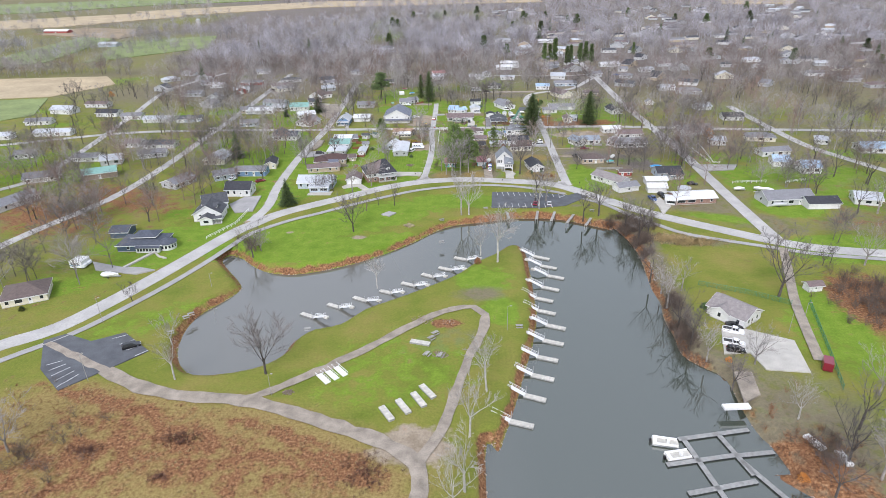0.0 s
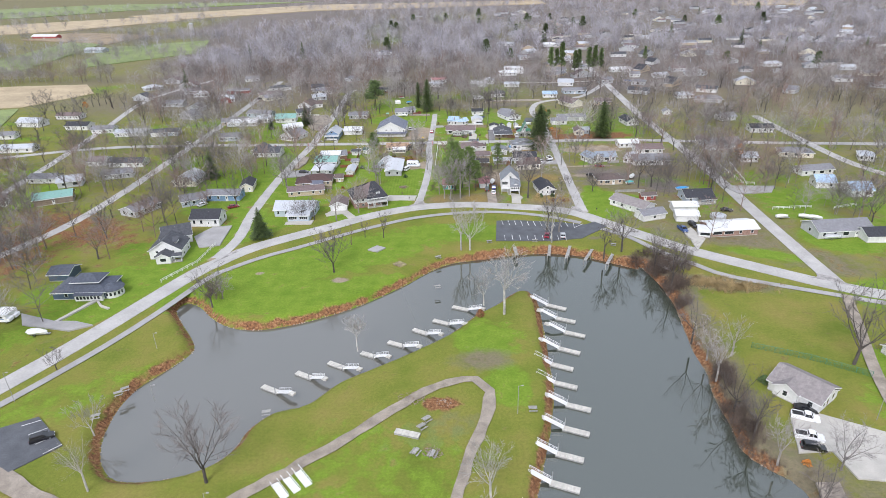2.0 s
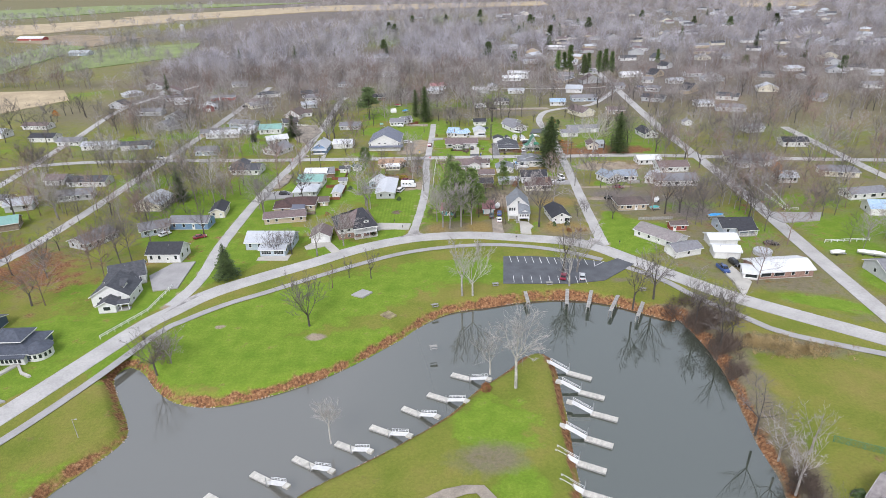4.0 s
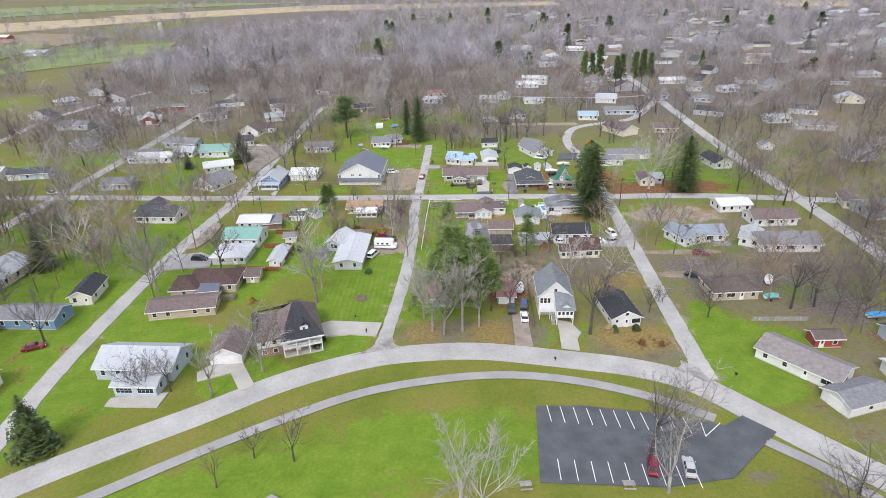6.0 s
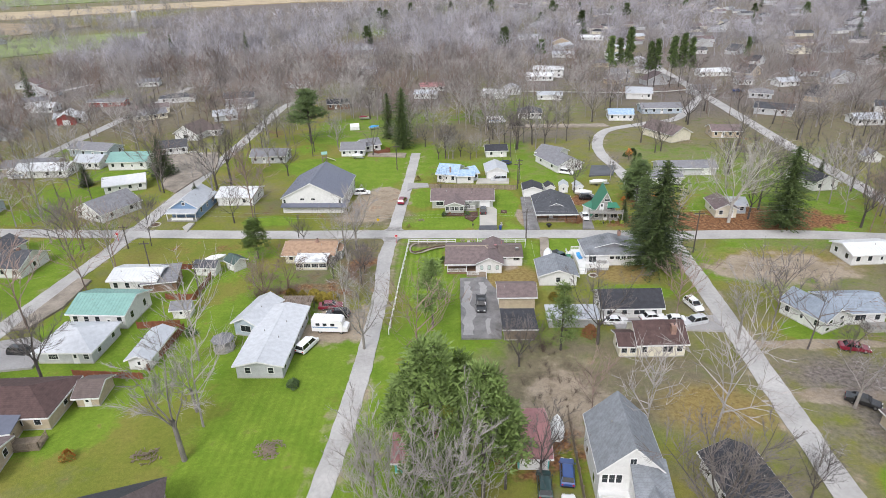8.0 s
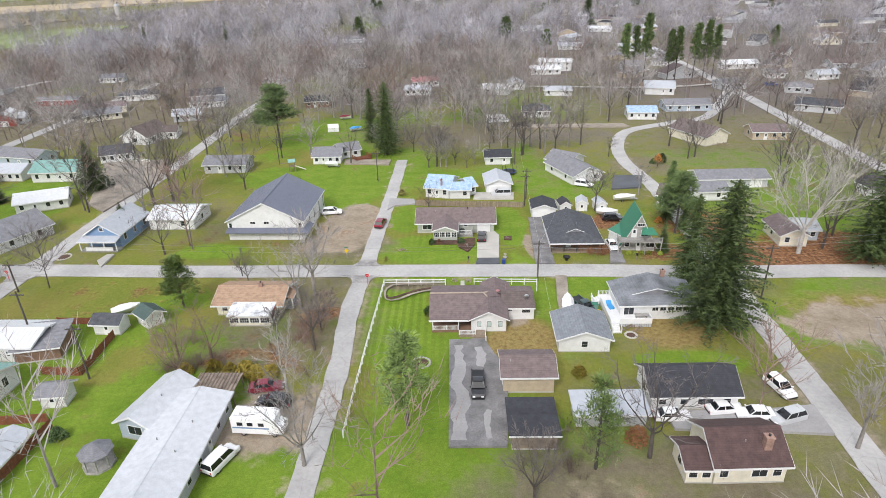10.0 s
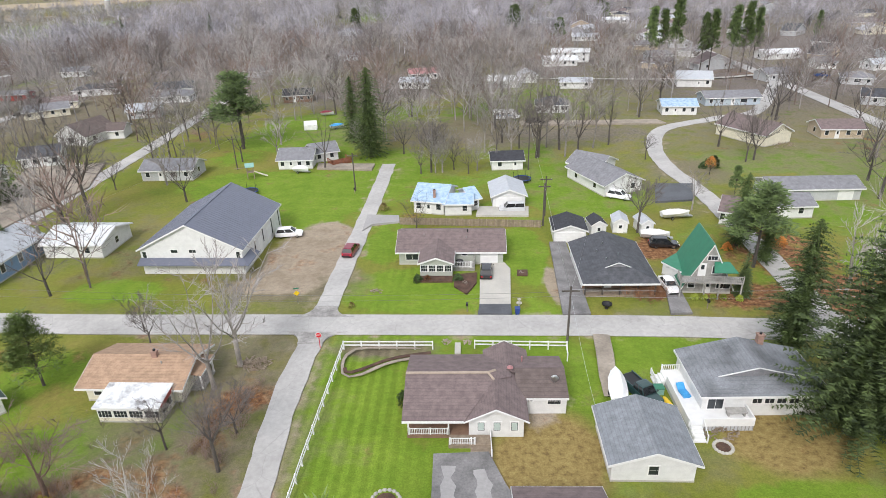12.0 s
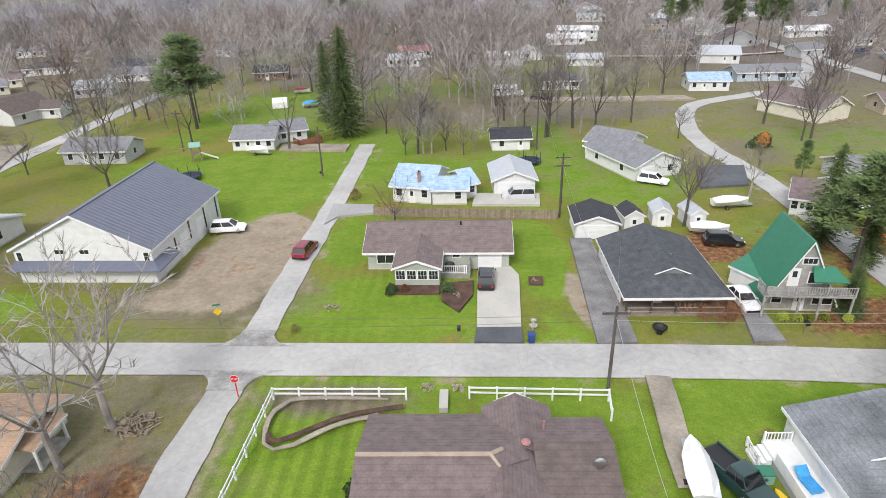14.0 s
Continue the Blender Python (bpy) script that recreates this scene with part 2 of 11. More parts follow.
def water_mat():
    m = bpy.data.materials.new("water")
    m.use_nodes = True
    nd, ln = m.node_tree.nodes, m.node_tree.links
    b = nd["Principled BSDF"]
    b.inputs["Roughness"].default_value, b.inputs["IOR"].default_value = 0.02, 2.35
    geo, n1, n2 = nd.new("ShaderNodeNewGeometry"), nd.new("ShaderNodeTexNoise"), nd.new("ShaderNodeTexNoise")
    # sky sheen painted into the western arm's paler base colour; the basin stays darker
    sx, deep = nd.new("ShaderNodeSeparateXYZ"), nd.new("ShaderNodeValToRGB")
    far = nd.new("ShaderNodeMapRange")
    ln.new(geo.outputs["Position"], sx.inputs[0])
    far.inputs["From Min"].default_value, far.inputs["From Max"].default_value = -30.0, 40.0
    ln.new(sx.outputs["X"], far.inputs["Value"])
    deep.color_ramp.elements[0].color, deep.color_ramp.elements[1].color = (0.105, 0.103, 0.088, 1), (0.048, 0.058, 0.044, 1)
    deep.color_ramp.elements[0].position, deep.color_ramp.elements[1].position = 0.2, 0.62
    ln.new(far.outputs[0], deep.inputs[0])
    ln.new(deep.outputs[0], b.inputs["Base Color"])
    n1.inputs["Scale"].default_value, n2.inputs["Scale"].default_value = 1.2, 0.05
    ln.new(geo.outputs["Position"], n1.inputs["Vector"])
    ln.new(geo.outputs["Position"], n2.inputs["Vector"])
    mr = nd.new("ShaderNodeMapRange")
    mr.inputs["From Min"].default_value, mr.inputs["From Max"].default_value = 0.4, 0.65
    mr.inputs["To Min"].default_value, mr.inputs["To Max"].default_value = 0.0, 0.05
    ln.new(n2.outputs[0], mr.inputs["Value"])
    bp = nd.new("ShaderNodeBump")
    bp.inputs["Distance"].default_value = 0.02
    ln.new(mr.outputs[0], bp.inputs["Strength"])
    ln.new(n1.outputs[0], bp.inputs["Height"])
    ln.new(bp.outputs[0], b.inputs["Normal"])
    return m


M["water"] = water_mat()


def ground_mat():
    """Lawn, worn to dry grass, soil and leaf litter where the cover layers of the sheet say so, with ragged edges."""
    m = bpy.data.materials.new("ground_cover")
    m.use_nodes = True
    nd, ln = m.node_tree.nodes, m.node_tree.links
    b = nd["Principled BSDF"]
    b.inputs["Roughness"].default_value = 0.95
    b.inputs["Specular IOR Level"].default_value = 0.15
    geo = nd.new("ShaderNodeNewGeometry")

    def noi(scale, detail=4.0, rough=0.5):
        q = nd.new("ShaderNodeTexNoise")
        q.inputs["Scale"].default_value, q.inputs["Detail"].default_value = scale, detail
        q.inputs["Roughness"].default_value = rough
        ln.new(geo.outputs["Position"], q.inputs["Vector"])
        return q.outputs[0]

    def ramp(v, *stops):
        r = nd.new("ShaderNodeValToRGB")
        while len(r.color_ramp.elements) < len(stops):
            r.color_ramp.elements.new(0.5)
        for e, (p, c) in zip(r.color_ramp.elements, stops):
            e.position, e.color = p, (*c, 1)
        ln.new(v, r.inputs[0])
        return r.outputs[0]

    def blend(fac, a, c, mode="MIX"):
        x = nd.new("ShaderNodeMix")
        x.data_type, x.blend_type = "RGBA", mode
        if isinstance(fac, float):
            x.inputs["Factor"].default_value = fac
        else:
            ln.new(fac, x.inputs["Factor"])
        ln.new(a, x.inputs["A"])
        ln.new(c, x.inputs["B"])
        return x.outputs["Result"]

    def edge(att, wob, lo=0.42, hi=0.58, gain=1.0):
        a = nd.new("ShaderNodeAttribute")
        a.attribute_name = att
        s = nd.new("ShaderNodeMath")
        s.operation = "MULTIPLY_ADD"
        ln.new(wob, s.inputs[0])
        s.inputs[1].default_value = gain
        ln.new(a.outputs["Fac"], s.inputs[2])
        q = nd.new("ShaderNodeMapRange")
        q.inputs["From Min"].default_value, q.inputs["From Max"].default_value = lo + gain / 2, hi + gain / 2
        ln.new(s.outputs[0], q.inputs["Value"])
        return q.outputs[0]

    big, mid, fine, tiny = noi(0.1, 5.0, 0.6), noi(0.35, 6.0, 0.6), noi(2.2, 5.0, 0.65), noi(9.0, 4.0, 0.7)
    lawn = ramp(big, (0.32, (0.122, 0.158, 0.022)), (0.5, (0.17, 0.184, 0.034)), (0.68, (0.215, 0.19, 0.052)))
    lush = ramp(mid, (0.3, (0.11, 0.19, 0.017)), (0.7, (0.178, 0.252, 0.03)))
    dry = ramp(mid, (0.3, (0.125, 0.105, 0.072)), (0.5, (0.18, 0.155, 0.1)), (0.7, (0.155, 0.16, 0.07)))
    soil = ramp(mid, (0.3, (0.22, 0.175, 0.125)), (0.7, (0.36, 0.3, 0.23)))
    litter = ramp(fine, (0.32, (0.085, 0.043, 0.025)), (0.52, (0.215, 0.105, 0.05)), (0.7, (0.33, 0.2, 0.11)))
    c = blend(edge("lush", mid), lawn, lush)
    c = blend(edge("dry", mid, 0.2, 0.8, 1.8), c, dry)
    c = blend(edge("straw", mid, 0.2, 0.8, 0.9), c, ramp(fine, (0.3, (0.17, 0.115, 0.045)), (0.5, (0.25, 0.185, 0.07)), (0.7, (0.26, 0.21, 0.08))))
    c = blend(edge("soil", mid, 0.35, 0.65, 1.6), c, soil)
    c = blend(edge("litter", mid, 0.3, 0.7, 2.2), c, litter)
    c = blend(edge("leafy", mid, 0.25, 0.75, 1.2), c, ramp(fine, (0.3, (0.1, 0.082, 0.07)), (0.5, (0.165, 0.142, 0.128)), (0.7, (0.22, 0.19, 0.172))))
    g = nd.new("ShaderNodeMapRange")
    g.inputs["From Min"].default_value, g.inputs["From Max"].default_value = 0.3, 0.7
    g.inputs["To Min"].default_value, g.inputs["To Max"].default_value = 0.84, 1.15
    ln.new(fine, g.inputs["Value"])
    h = nd.new("ShaderNodeMapRange")
    h.inputs["From Min"].default_value, h.inputs["From Max"].default_value = 0.32, 0.68
    h.inputs["To Min"].default_value, h.inputs["To Max"].default_value = 0.78, 1.2
    ln.new(tiny, h.inputs["Value"])
    # mowing lanes
    sx, wv, mw = nd.new("ShaderNodeSeparateXYZ"), nd.new("ShaderNodeMath"), nd.new("ShaderNodeMath")
    ln.new(geo.outputs["Position"], sx.inputs[0])
    wv.operation, wv.inputs[1].default_value = "PINGPONG", 0.45
    ln.new(sx.outputs["X"], wv.inputs[0])
    at, mr2 = nd.new("ShaderNodeAttribute"), nd.new("ShaderNodeMapRange")
    at.attribute_name = "mown"
    mr2.inputs["From Min"].default_value, mr2.inputs["From Max"].default_value = 0.14, 0.31
    mr2.inputs["To Min"].default_value, mr2.inputs["To Max"].default_value = -0.11, 0.11
    ln.new(wv.outputs[0], mr2.inputs["Value"])
    mw.operation, mw.inputs[2].default_value = "MULTIPLY_ADD", 1.0
    ln.new(mr2.outputs[0], mw.inputs[0])
    ln.new(at.outputs["Fac"], mw.inputs[1])
    c = blend(1.0, c, mw.outputs[0], "MULTIPLY")
    c = blend(1.0, c, g.outputs[0], "MULTIPLY")
    c = blend(1.0, c, h.outputs[0], "MULTIPLY")
    ln.new(c, b.inputs["Base Color"])
    bp = nd.new("ShaderNodeBump")
    bp.inputs["Strength"].default_value, bp.inputs["Distance"].default_value = 0.5, 0.08
    ln.new(tiny, bp.inputs["Height"])
    ln.new(bp.outputs[0], b.inputs["Normal"])
    return m


M["ground"] = ground_mat()


# ---- mesh helpers ----
class Geo:
    """Vertices and faces gathered for one mesh."""

    def __init__(self):
        self.v, self.f, self.s = [], [], []

    def add(self, vs, fs, slot=0):
        o = len(self.v)
        self.v += [tuple(p) for p in vs]
        self.f += [tuple(i + o for i in q) for q in fs]
        self.s += [slot] * len(fs)
        return self

    def box(self, x0, y0, z0, x1, y1, z1, slot=0):
        return self.add([(x0, y0, z0), (x1, y0, z0), (x1, y1, z0), (x0, y1, z0), (x0, y0, z1), (x1, y0, z1), (x1, y1, z1), (x0, y1, z1)],
                        [(3, 2, 1, 0), (4, 5, 6, 7), (0, 1, 5, 4), (1, 2, 6, 5), (2, 3, 7, 6), (3, 0, 4, 7)], slot)

    def prism(self, poly, z0, z1, slot=0):
        """An upright prism over a counter-clockwise outline in x, y."""
        n = len(poly)
        vs = [(x, y, z0) for x, y in poly] + [(x, y, z1) for x, y in poly]
        return self.add(vs, [tuple(range(n - 1, -1, -1)), tuple(range(n, 2 * n))] + [(i, (i + 1) % n, n + (i + 1) % n, n + i) for i in range(n)], slot)

    def slab(self, quad, thick, slot=0):
        """A sheet on four or three corners, thickened downwards."""
        n = len(quad)
        vs = list(quad) + [(x, y, z - thick) for x, y, z in quad]
        return self.add(vs, [tuple(range(n)), tuple(range(2 * n - 1, n - 1, -1))] + [(i, n + i, n + (i + 1) % n, (i + 1) % n) for i in range(n)], slot)

    def tube(self, a, b, ra, rb, sides=6, slot=0, cap=True):
        a, b = Vector(a), Vector(b)
        d = (b - a).normalized()
        u = d.orthogonal().normalized()
        w = d.cross(u)
        vs = []
        for p, r in ((a, ra), (b, rb)):
            for i in range(sides):
                t = 2 * math.pi * i / sides
                vs.append(p + (u * math.cos(t) + w * math.sin(t)) * r)
        fs = [(i, (i + 1) % sides, sides + (i + 1) % sides, sides + i) for i in range(sides)]
        if cap:
            fs += [tuple(range(sides - 1, -1, -1)), tuple(range(sides, 2 * sides))]
        return self.add(vs, fs, slot)

    def pipe(self, pts, r, sides=5, slot=0):
        """One unbroken round bar along a line."""
        pts = [Vector(p) for p in pts]
        vs = []
        for i, p in enumerate(pts):
            d = (pts[min(i + 1, len(pts) - 1)] - pts[max(i - 1, 0)]).normalized()
            u = d.cross(Vector((0.3, 0.1, 1))).normalized()
            w = d.cross(u)
            vs += [p + (u * math.cos(6.2832 * k / sides) + w * math.sin(6.2832 * k / sides)) * r for k in range(sides)]
        return self.add(vs, [(i * sides + k, i * sides + (k + 1) % sides, (i + 1) * sides + (k + 1) % sides, (i + 1) * sides + k) for i in range(len(pts) - 1) for k in range(sides)], slot)

    def dome(self, c, rx, ry, rz, seg=10, rings=4, slot=0, full=False):
        vs, fs = [], []
        lo = -rings if full else 0
        lv = list(range(lo, rings + 1))
        for k in lv:
            a = math.pi / 2 * k / rings
            for i in range(seg):
                t = 2 * math.pi * i / seg
                vs.append((c[0] + rx * math.cos(a) * math.cos(t), c[1] + ry * math.cos(a) * math.sin(t), c[2] + rz * math.sin(a)))
        for k in range(len(lv) - 1):
            for i in range(seg):
                j = (i + 1) % seg
                fs.append((k * seg + i, k * seg + j, (k + 1) * seg + j, (k + 1) * seg + i))
        return self.add(vs, fs, slot)

    def mesh(self, name, *mats):
        me = bpy.data.meshes.new(name)
        me.from_pydata(self.v, [], self.f)
        for q in mats:
            me.materials.append(M[q] if isinstance(q, str) else q)
        if len(mats) > 1:
            me.polygons.foreach_set("material_index", self.s)
        me.update()
        return me


def part(name, geo, material, parent=None, label="", m=None):
    """One mesh object; material: a name, or a tuple of names for the slots; m: its pose under the parent."""
    mats = material if isinstance(material, tuple) else (material,)
    me = geo if isinstance(geo, bpy.types.Mesh) else geo.mesh(name, *mats)
    ob = new(name, me)
    if parent is not None:
        ob.parent = parent
    if m is not None:
        ob.matrix_basis = m
    if label:
        tagged(ob, label)
    return ob


def thing(name, x, y, z, rz, label, category, group=""):
    e = new(name)
    e.matrix_basis = pose(x, y, z, 0, 0, rz)
    return tagged(e, label, category, group)


def spline(pts, step=2.0, closed=False):
    """A smooth line through the points, in even steps."""
    P = [Vector((p[0], p[1])) for p in pts]
    n = len(P)
    out = []
    for i in range(n if closed else n - 1):
        p0, p1, p2, p3 = (P[(i + k) % n] if closed else P[min(max(i + k, 0), n - 1)] for k in (-1, 0, 1, 2))
        c = max(1, int((p2 - p1).length / step))
        for j in range(c):
            t = j / c
            out.append(0.5 * (2 * p1 + (p2 - p0) * t + (2 * p0 - 5 * p1 + 4 * p2 - p3) * t * t + (3 * p1 - p0 - 3 * p2 + p3) * t ** 3))
    if not closed:
        out.append(P[-1])
    return [(p.x, p.y) for p in out]


def normals(line):
    out = []
    for i in range(len(line)):
        a, b = line[max(i - 1, 0)], line[min(i + 1, len(line) - 1)]
        d = Vector((b[0] - a[0], b[1] - a[1])).normalized()
        out.append((-d.y, d.x))
    return out


# ---- the marina's water, the ground, the roads ----
SHORE_PENINSULA = [(6, -40), (5.4, 59), (7.8, 66.5), (10.2, 73.5), (12, 79.2), (14.2, 86.6), (16.6, 94.8), (18.5, 103.8), (19.1, 113.1), (19.6, 123.6), (19.8, 132), (19, 135.9), (15.1, 136.1), (11, 131.4), (6.2, 127.1), (1.4, 121), (-6.2, 114.7), (-12.1, 110.5), (-17.7, 106.5), (-21.8, 101.3), (-26.7, 99.4), (-29.5, 96), (-30.6, 91.6), (-33.4, 88.2), (-37.5, 86.5), (-42.3, 85.8), (-46.2, 86.7)]
SHORE_WEST = [(-49.5, 90.3), (-51.6, 95.8), (-52.2, 101.8), (-51.4, 106.5), (-49.2, 110.3), (-47.1, 114.1), (-46.1, 117.6), (-48.5, 122), (-52.2, 127), (-55.2, 131.9), (-54.2, 134.7), (-50.8, 133), (-46.7, 128.5), (-42.1, 125.1), (-36.4, 123.8), (-30.7, 125), (-24.4, 127.7), (-18, 131.7)]
SHORE_NORTH = [(-12.7, 136.3), (-7.2, 141.8), (-2.8, 147.1), (2.5, 151), (9.6, 152.7), (17.7, 154.7), (25.6, 155.1), (33.2, 153.2), (40.1, 148.9), (44.7, 146)]
SHORE_EAST = [(45.1, 148.2), (46.8, 139.2), (47, 130.1), (46.1, 122.9), (45, 114.2), (44.8, 107.6), (43.7, 102.1), (43.5, 95.5), (43, 89.7), (45, 86.2), (47.7, 82.7), (47.1, 73.6), (47.1, 69.8), (48, 65.7), (48.2, 61.4), (48.5, 57.6), (90, 20), (100, -40)]
SHORE = spline(SHORE_PENINSULA + SHORE_WEST + SHORE_NORTH + SHORE_EAST, 1.2, True)
_poly = np.array(SHORE)


def shore_distance(px, py):
    """Distance to the shore line, negative over the water (arrays)."""
    best = np.full(px.shape, 1e9)
    inside = np.zeros(px.shape, bool)
    for (ax, ay), (bx, by) in zip(_poly, np.roll(_poly, -1, 0)):
        dx, dy = bx - ax, by - ay
        t = np.clip(((px - ax) * dx + (py - ay) * dy) / (dx * dx + dy * dy + 1e-9), 0, 1)
        best = np.minimum(best, (px - ax - t * dx) ** 2 + (py - ay - t * dy) ** 2)
        inside ^= ((ay > py) != (by > py)) & (px < dx * (py - ay) / (dy + 1e-12) + ax)
    return np.where(inside, -1, 1) * np.sqrt(best)


BANK = 2.0


def bank_height(d):
    s = np.clip(d / BANK, 0, 1)
    return np.where(d > 0, WATER * (1 - s * s * (3 - 2 * s)) - 0.0, WATER - np.clip(-d * 0.6, 0, 1.2))


PATCHES = []      # cover of the ground: layer, x, y, half length, half width, turn, strength


def cover(layer, x, y, rx, ry=None, turn=0.0, k=1.0):
    PATCHES.append((layer, x, y, rx, ry or rx, turn, k))


# rough marsh south of the lane, worn and dry spots
cover("straw", -29.7, 62.3, 26, 12, -18, 1.4)
cover("straw", -48.6, 68.3, 26, 10, -18, 1.4)
cover("straw", -55.9, 57.8, 30, 18, 0, 1.4)
cover("straw", -17.5, 57.2, 12, 9, -30, 1.3)
for _x, _y, _a, _b, _k in ((-40.8, 68, 4.5, 2.0, 1.1), (-53.2, 66.5, 4, 2, 1.1), (-40, 61.2, 2, 1.5, 1.0), (-14.8, 62.1, 7, 2.5, 1.0), (-54.6, 76.8, 14, 2.0, 0.8), (-24.9, 69, 12, 1.6, 0.7)):
    cover("litter", _x, _y, _a, _b, -20, _k)
cover("dry", -0, 93.9, 8, 4, 20, 0.35)
cover("lush", -9, 85.4, 22, 16, 20, 0.5)
cover("lush", -35.2, 134.8, 32, 9, 0, 0.85)
cover("lush", -26, 152, 36, 11, 28, 0.8)
cover("lush", 4, 166, 20, 7, 0, 0.75)
cover("lush", -61.3, 101.7, 26, 8, 30, 0.5)
cover("lush", 10.4, 139.7, 20, 6, 0, 0.5)
cover("dry", 7.3, 110.7, 5, 3, 0, 0.8)
cover("soil", -5.1, 66.2, 6, 4, 0, 1.0)
cover("litter", 0, 99.4, 3, 1.8, 0, 0.9)
cover("litter", -40, 66.5, 24, 8, -18, 0.62)
cover("litter", -56, 62, 14, 9, 0, 0.6)
cover("litter", -20, 62, 9, 5, -30, 0.6)
cover("dry", 51.8, 66.2, 14, 18, 0, 0.9)
cover("litter", 49.9, 59.8, 8, 8, 0, 0.8)
cover("litter", 87.5, 103.3, 8, 12, 0, 1.3)
cover("lush", 71.7, 91.8, 10, 16, 0, 0.6)
cover("soil", -22.4, 141, 2.2, 1.2, 0, 1.0)
cover("soil", -41.4, 145, 1, 0.6, 0, 1.0)
cover("dry", 37.7, 160.4, 1.8, 0.9, 0, 0.9)
cover("dry", 55.9, 136.6, 14, 3, -12, 1.0)
cover("lush", -20.2, 135.7, 18, 7, 25, 0.75)
cover("lush", -25.6, 128.8, 14, 7, 25, 0.7)
cover("lush", 8.1, 117, 8, 8, 0, 0.7)
cover("lush", 11, 103.8, 5, 7, 0, 0.7)
# yards along the streets
cover("mown", 0, 240.4, 5.0, 13, 0, 1.0)
cover("mown", 5.1, 263.3, 6.0, 4, 0, 0.6)
cover("mown", -12.6, 201.6, 7, 10, 0, 0.5)
cover("lush", 0, 240.4, 4.5, 13, 0, 0.8)
cover("lush", -12.6, 201.6, 7, 9, 0, 1.1)
cover("lush", -18.7, 215.1, 6, 5, 0, 0.9)
cover("lush", -16, 188.3, 6, 3, 10, 1.2)
cover("lush", 43, 184, 6, 9, 15, 1.2)
cover("lush", 17.8, 188.9, 1.5, 2.5, 0, 1.2)
cover("dry", 5.4, 189.7, 10, 4, 0, 1.2)
cover("dry", 14.1, 190.7, 4, 5, 0, 1.2)
cover("dry", 31.3, 186.1, 7, 5, -10, 1.1)
cover("dry", 22.1, 211.8, 14, 8, 0, 1.2)
cover("soil", 17.2, 207.5, 5, 8, 0, 0.7)
cover("straw", 55.5, 239.9, 11, 5, 0, 0.8)
cover("soil", 53.8, 238.1, 11, 5, 0, 0.85)
cover("dry", -11, 236.1, 9, 7, 0, 0.75)
cover("dry", -13.5, 232.9, 7, 4, 0, 0.8)
cover("litter", -13.5, 232.9, 8, 4, 0, 0.4)
cover("soil", -9.3, 267.2, 4.5, 8, -8, 1.35)
cover("soil", 13.5, 240.9, 3.0, 3.0, 0, 0.6)
cover("dry", -10.2, 260.3, 7, 4.5, 0, 1.25)
cover("soil", -11.2, 259.5, 5, 2, 0, 0.9)
cover("lush", 3.9, 258.3, 9, 5, 0, 0.95)
cover("lush", -1.2, 269.2, 3, 6, 0, 0.8)
cover("lush", 15.1, 266.4, 3, 8, 0, 0.9)
cover("lush", 24.9, 288.6, 9, 12, 0, 1.1)
cover("lush", -13.5, 284.8, 10, 14, 0, 0.85)
cover("lush", 26.8, 247.1, 8, 3, 0, 1.1)
cover("lush", -2.8, 244.6, 2.5, 8, -14, 0.7)
cover("lush", -4.4, 297.5, 8, 14, 0, 0.9)
cover("straw", 14.5, 236, 3.6, 3.6, 0, 1.2)
cover("straw", 30.4, 237.8, 3.4, 3.0, 0, 1.1)
cover("litter", 29.5, 267, 4, 3, 0, 0.9)
cover("litter", 22.5, 257.5, 4.5, 0.8, 0, 1.2)
cover("soil", 17.6, 258.8, 0.9, 4, 3, 1.2)
cover("litter", 27.7, 257.8, 2.5, 2, 0, 0.8)
cover("litter", 36.1, 256.2, 4, 4, 0, 0.7)
cover("soil", 48.7, 218.3, 9, 0.9, 0, 1.3)
cover("soil", 46.5, 208.9, 6, 1.2, 0, 1.3)
cover("litter", 42.8, 265.3, 6, 7, 0, 0.8)
cover("dry", 43.2, 295.5, 8, 8, 0, 0.8)
cover("litter", 13.7, 200.9, 5, 4, 0, 0.7)
cover("dry", 1.3, 247.8, 4.2, 1.3, 0, 1.2)
cover("dry", -11.3, 247.3, 8, 8, 0, 0.75)
cover("dry", -8.7, 241.9, 5, 6, 0, 0.85)
cover("lush", -20.5, 236.2, 4, 2.0, 0, 1.0)
cover("lush", -15.0, 235.4, 3, 1.6, 0, 0.8)
cover("soil", -9.4, 223.0, 4.6, 4.6, 0, 0.95)
cover("straw", 13.6, 234.3, 3.4, 3.4, 0, 1.5)
cover("straw", 29.6, 236.6, 3.4, 2.6, 0, 1.3)
cover("lush", 30, 231.2, 6, 2.2, 0, 1.0)
cover("litter", -8.7, 240.5, 3.5, 4, 0, 0.55)
cover("litter", 46.6, 256, 10, 4, 0, 1.2)
cover("litter", 55.4, 254.5, 14, 4, 0, 1.1)
cover("dry", -136.4, 264.7, 25, 15, 0, 0.5)
cover("litter", -99.6, 174.2, 25, 10, -30, 0.7)
cover("litter", -116.5, 161.2, 25, 14, -30, 0.7)
cover("dry", -125.2, 348.9, 80, 40, 0, 1.1)
cover("dry", -36.8, 471.8, 140, 80, 0, 1.3)
cover("dry", 165.9, 351.2, 150, 80, 0, 1.0)
cover("dry", 257.3, 428.2, 200, 100, 0, 1.2)
cover("leafy", 16.4, 316.3, 30, 7, 0, 0.4)
cover("lush", -24, 320, 13, 11, 0, 0.9)
cover("dry", 16.8, 322.3, 34, 14, 0, 0.9)
cover("dry", 68, 213.3, 16, 9, 0, 1.0)
cover("leafy", 56, 206, 10, 5, 0, 0.75)
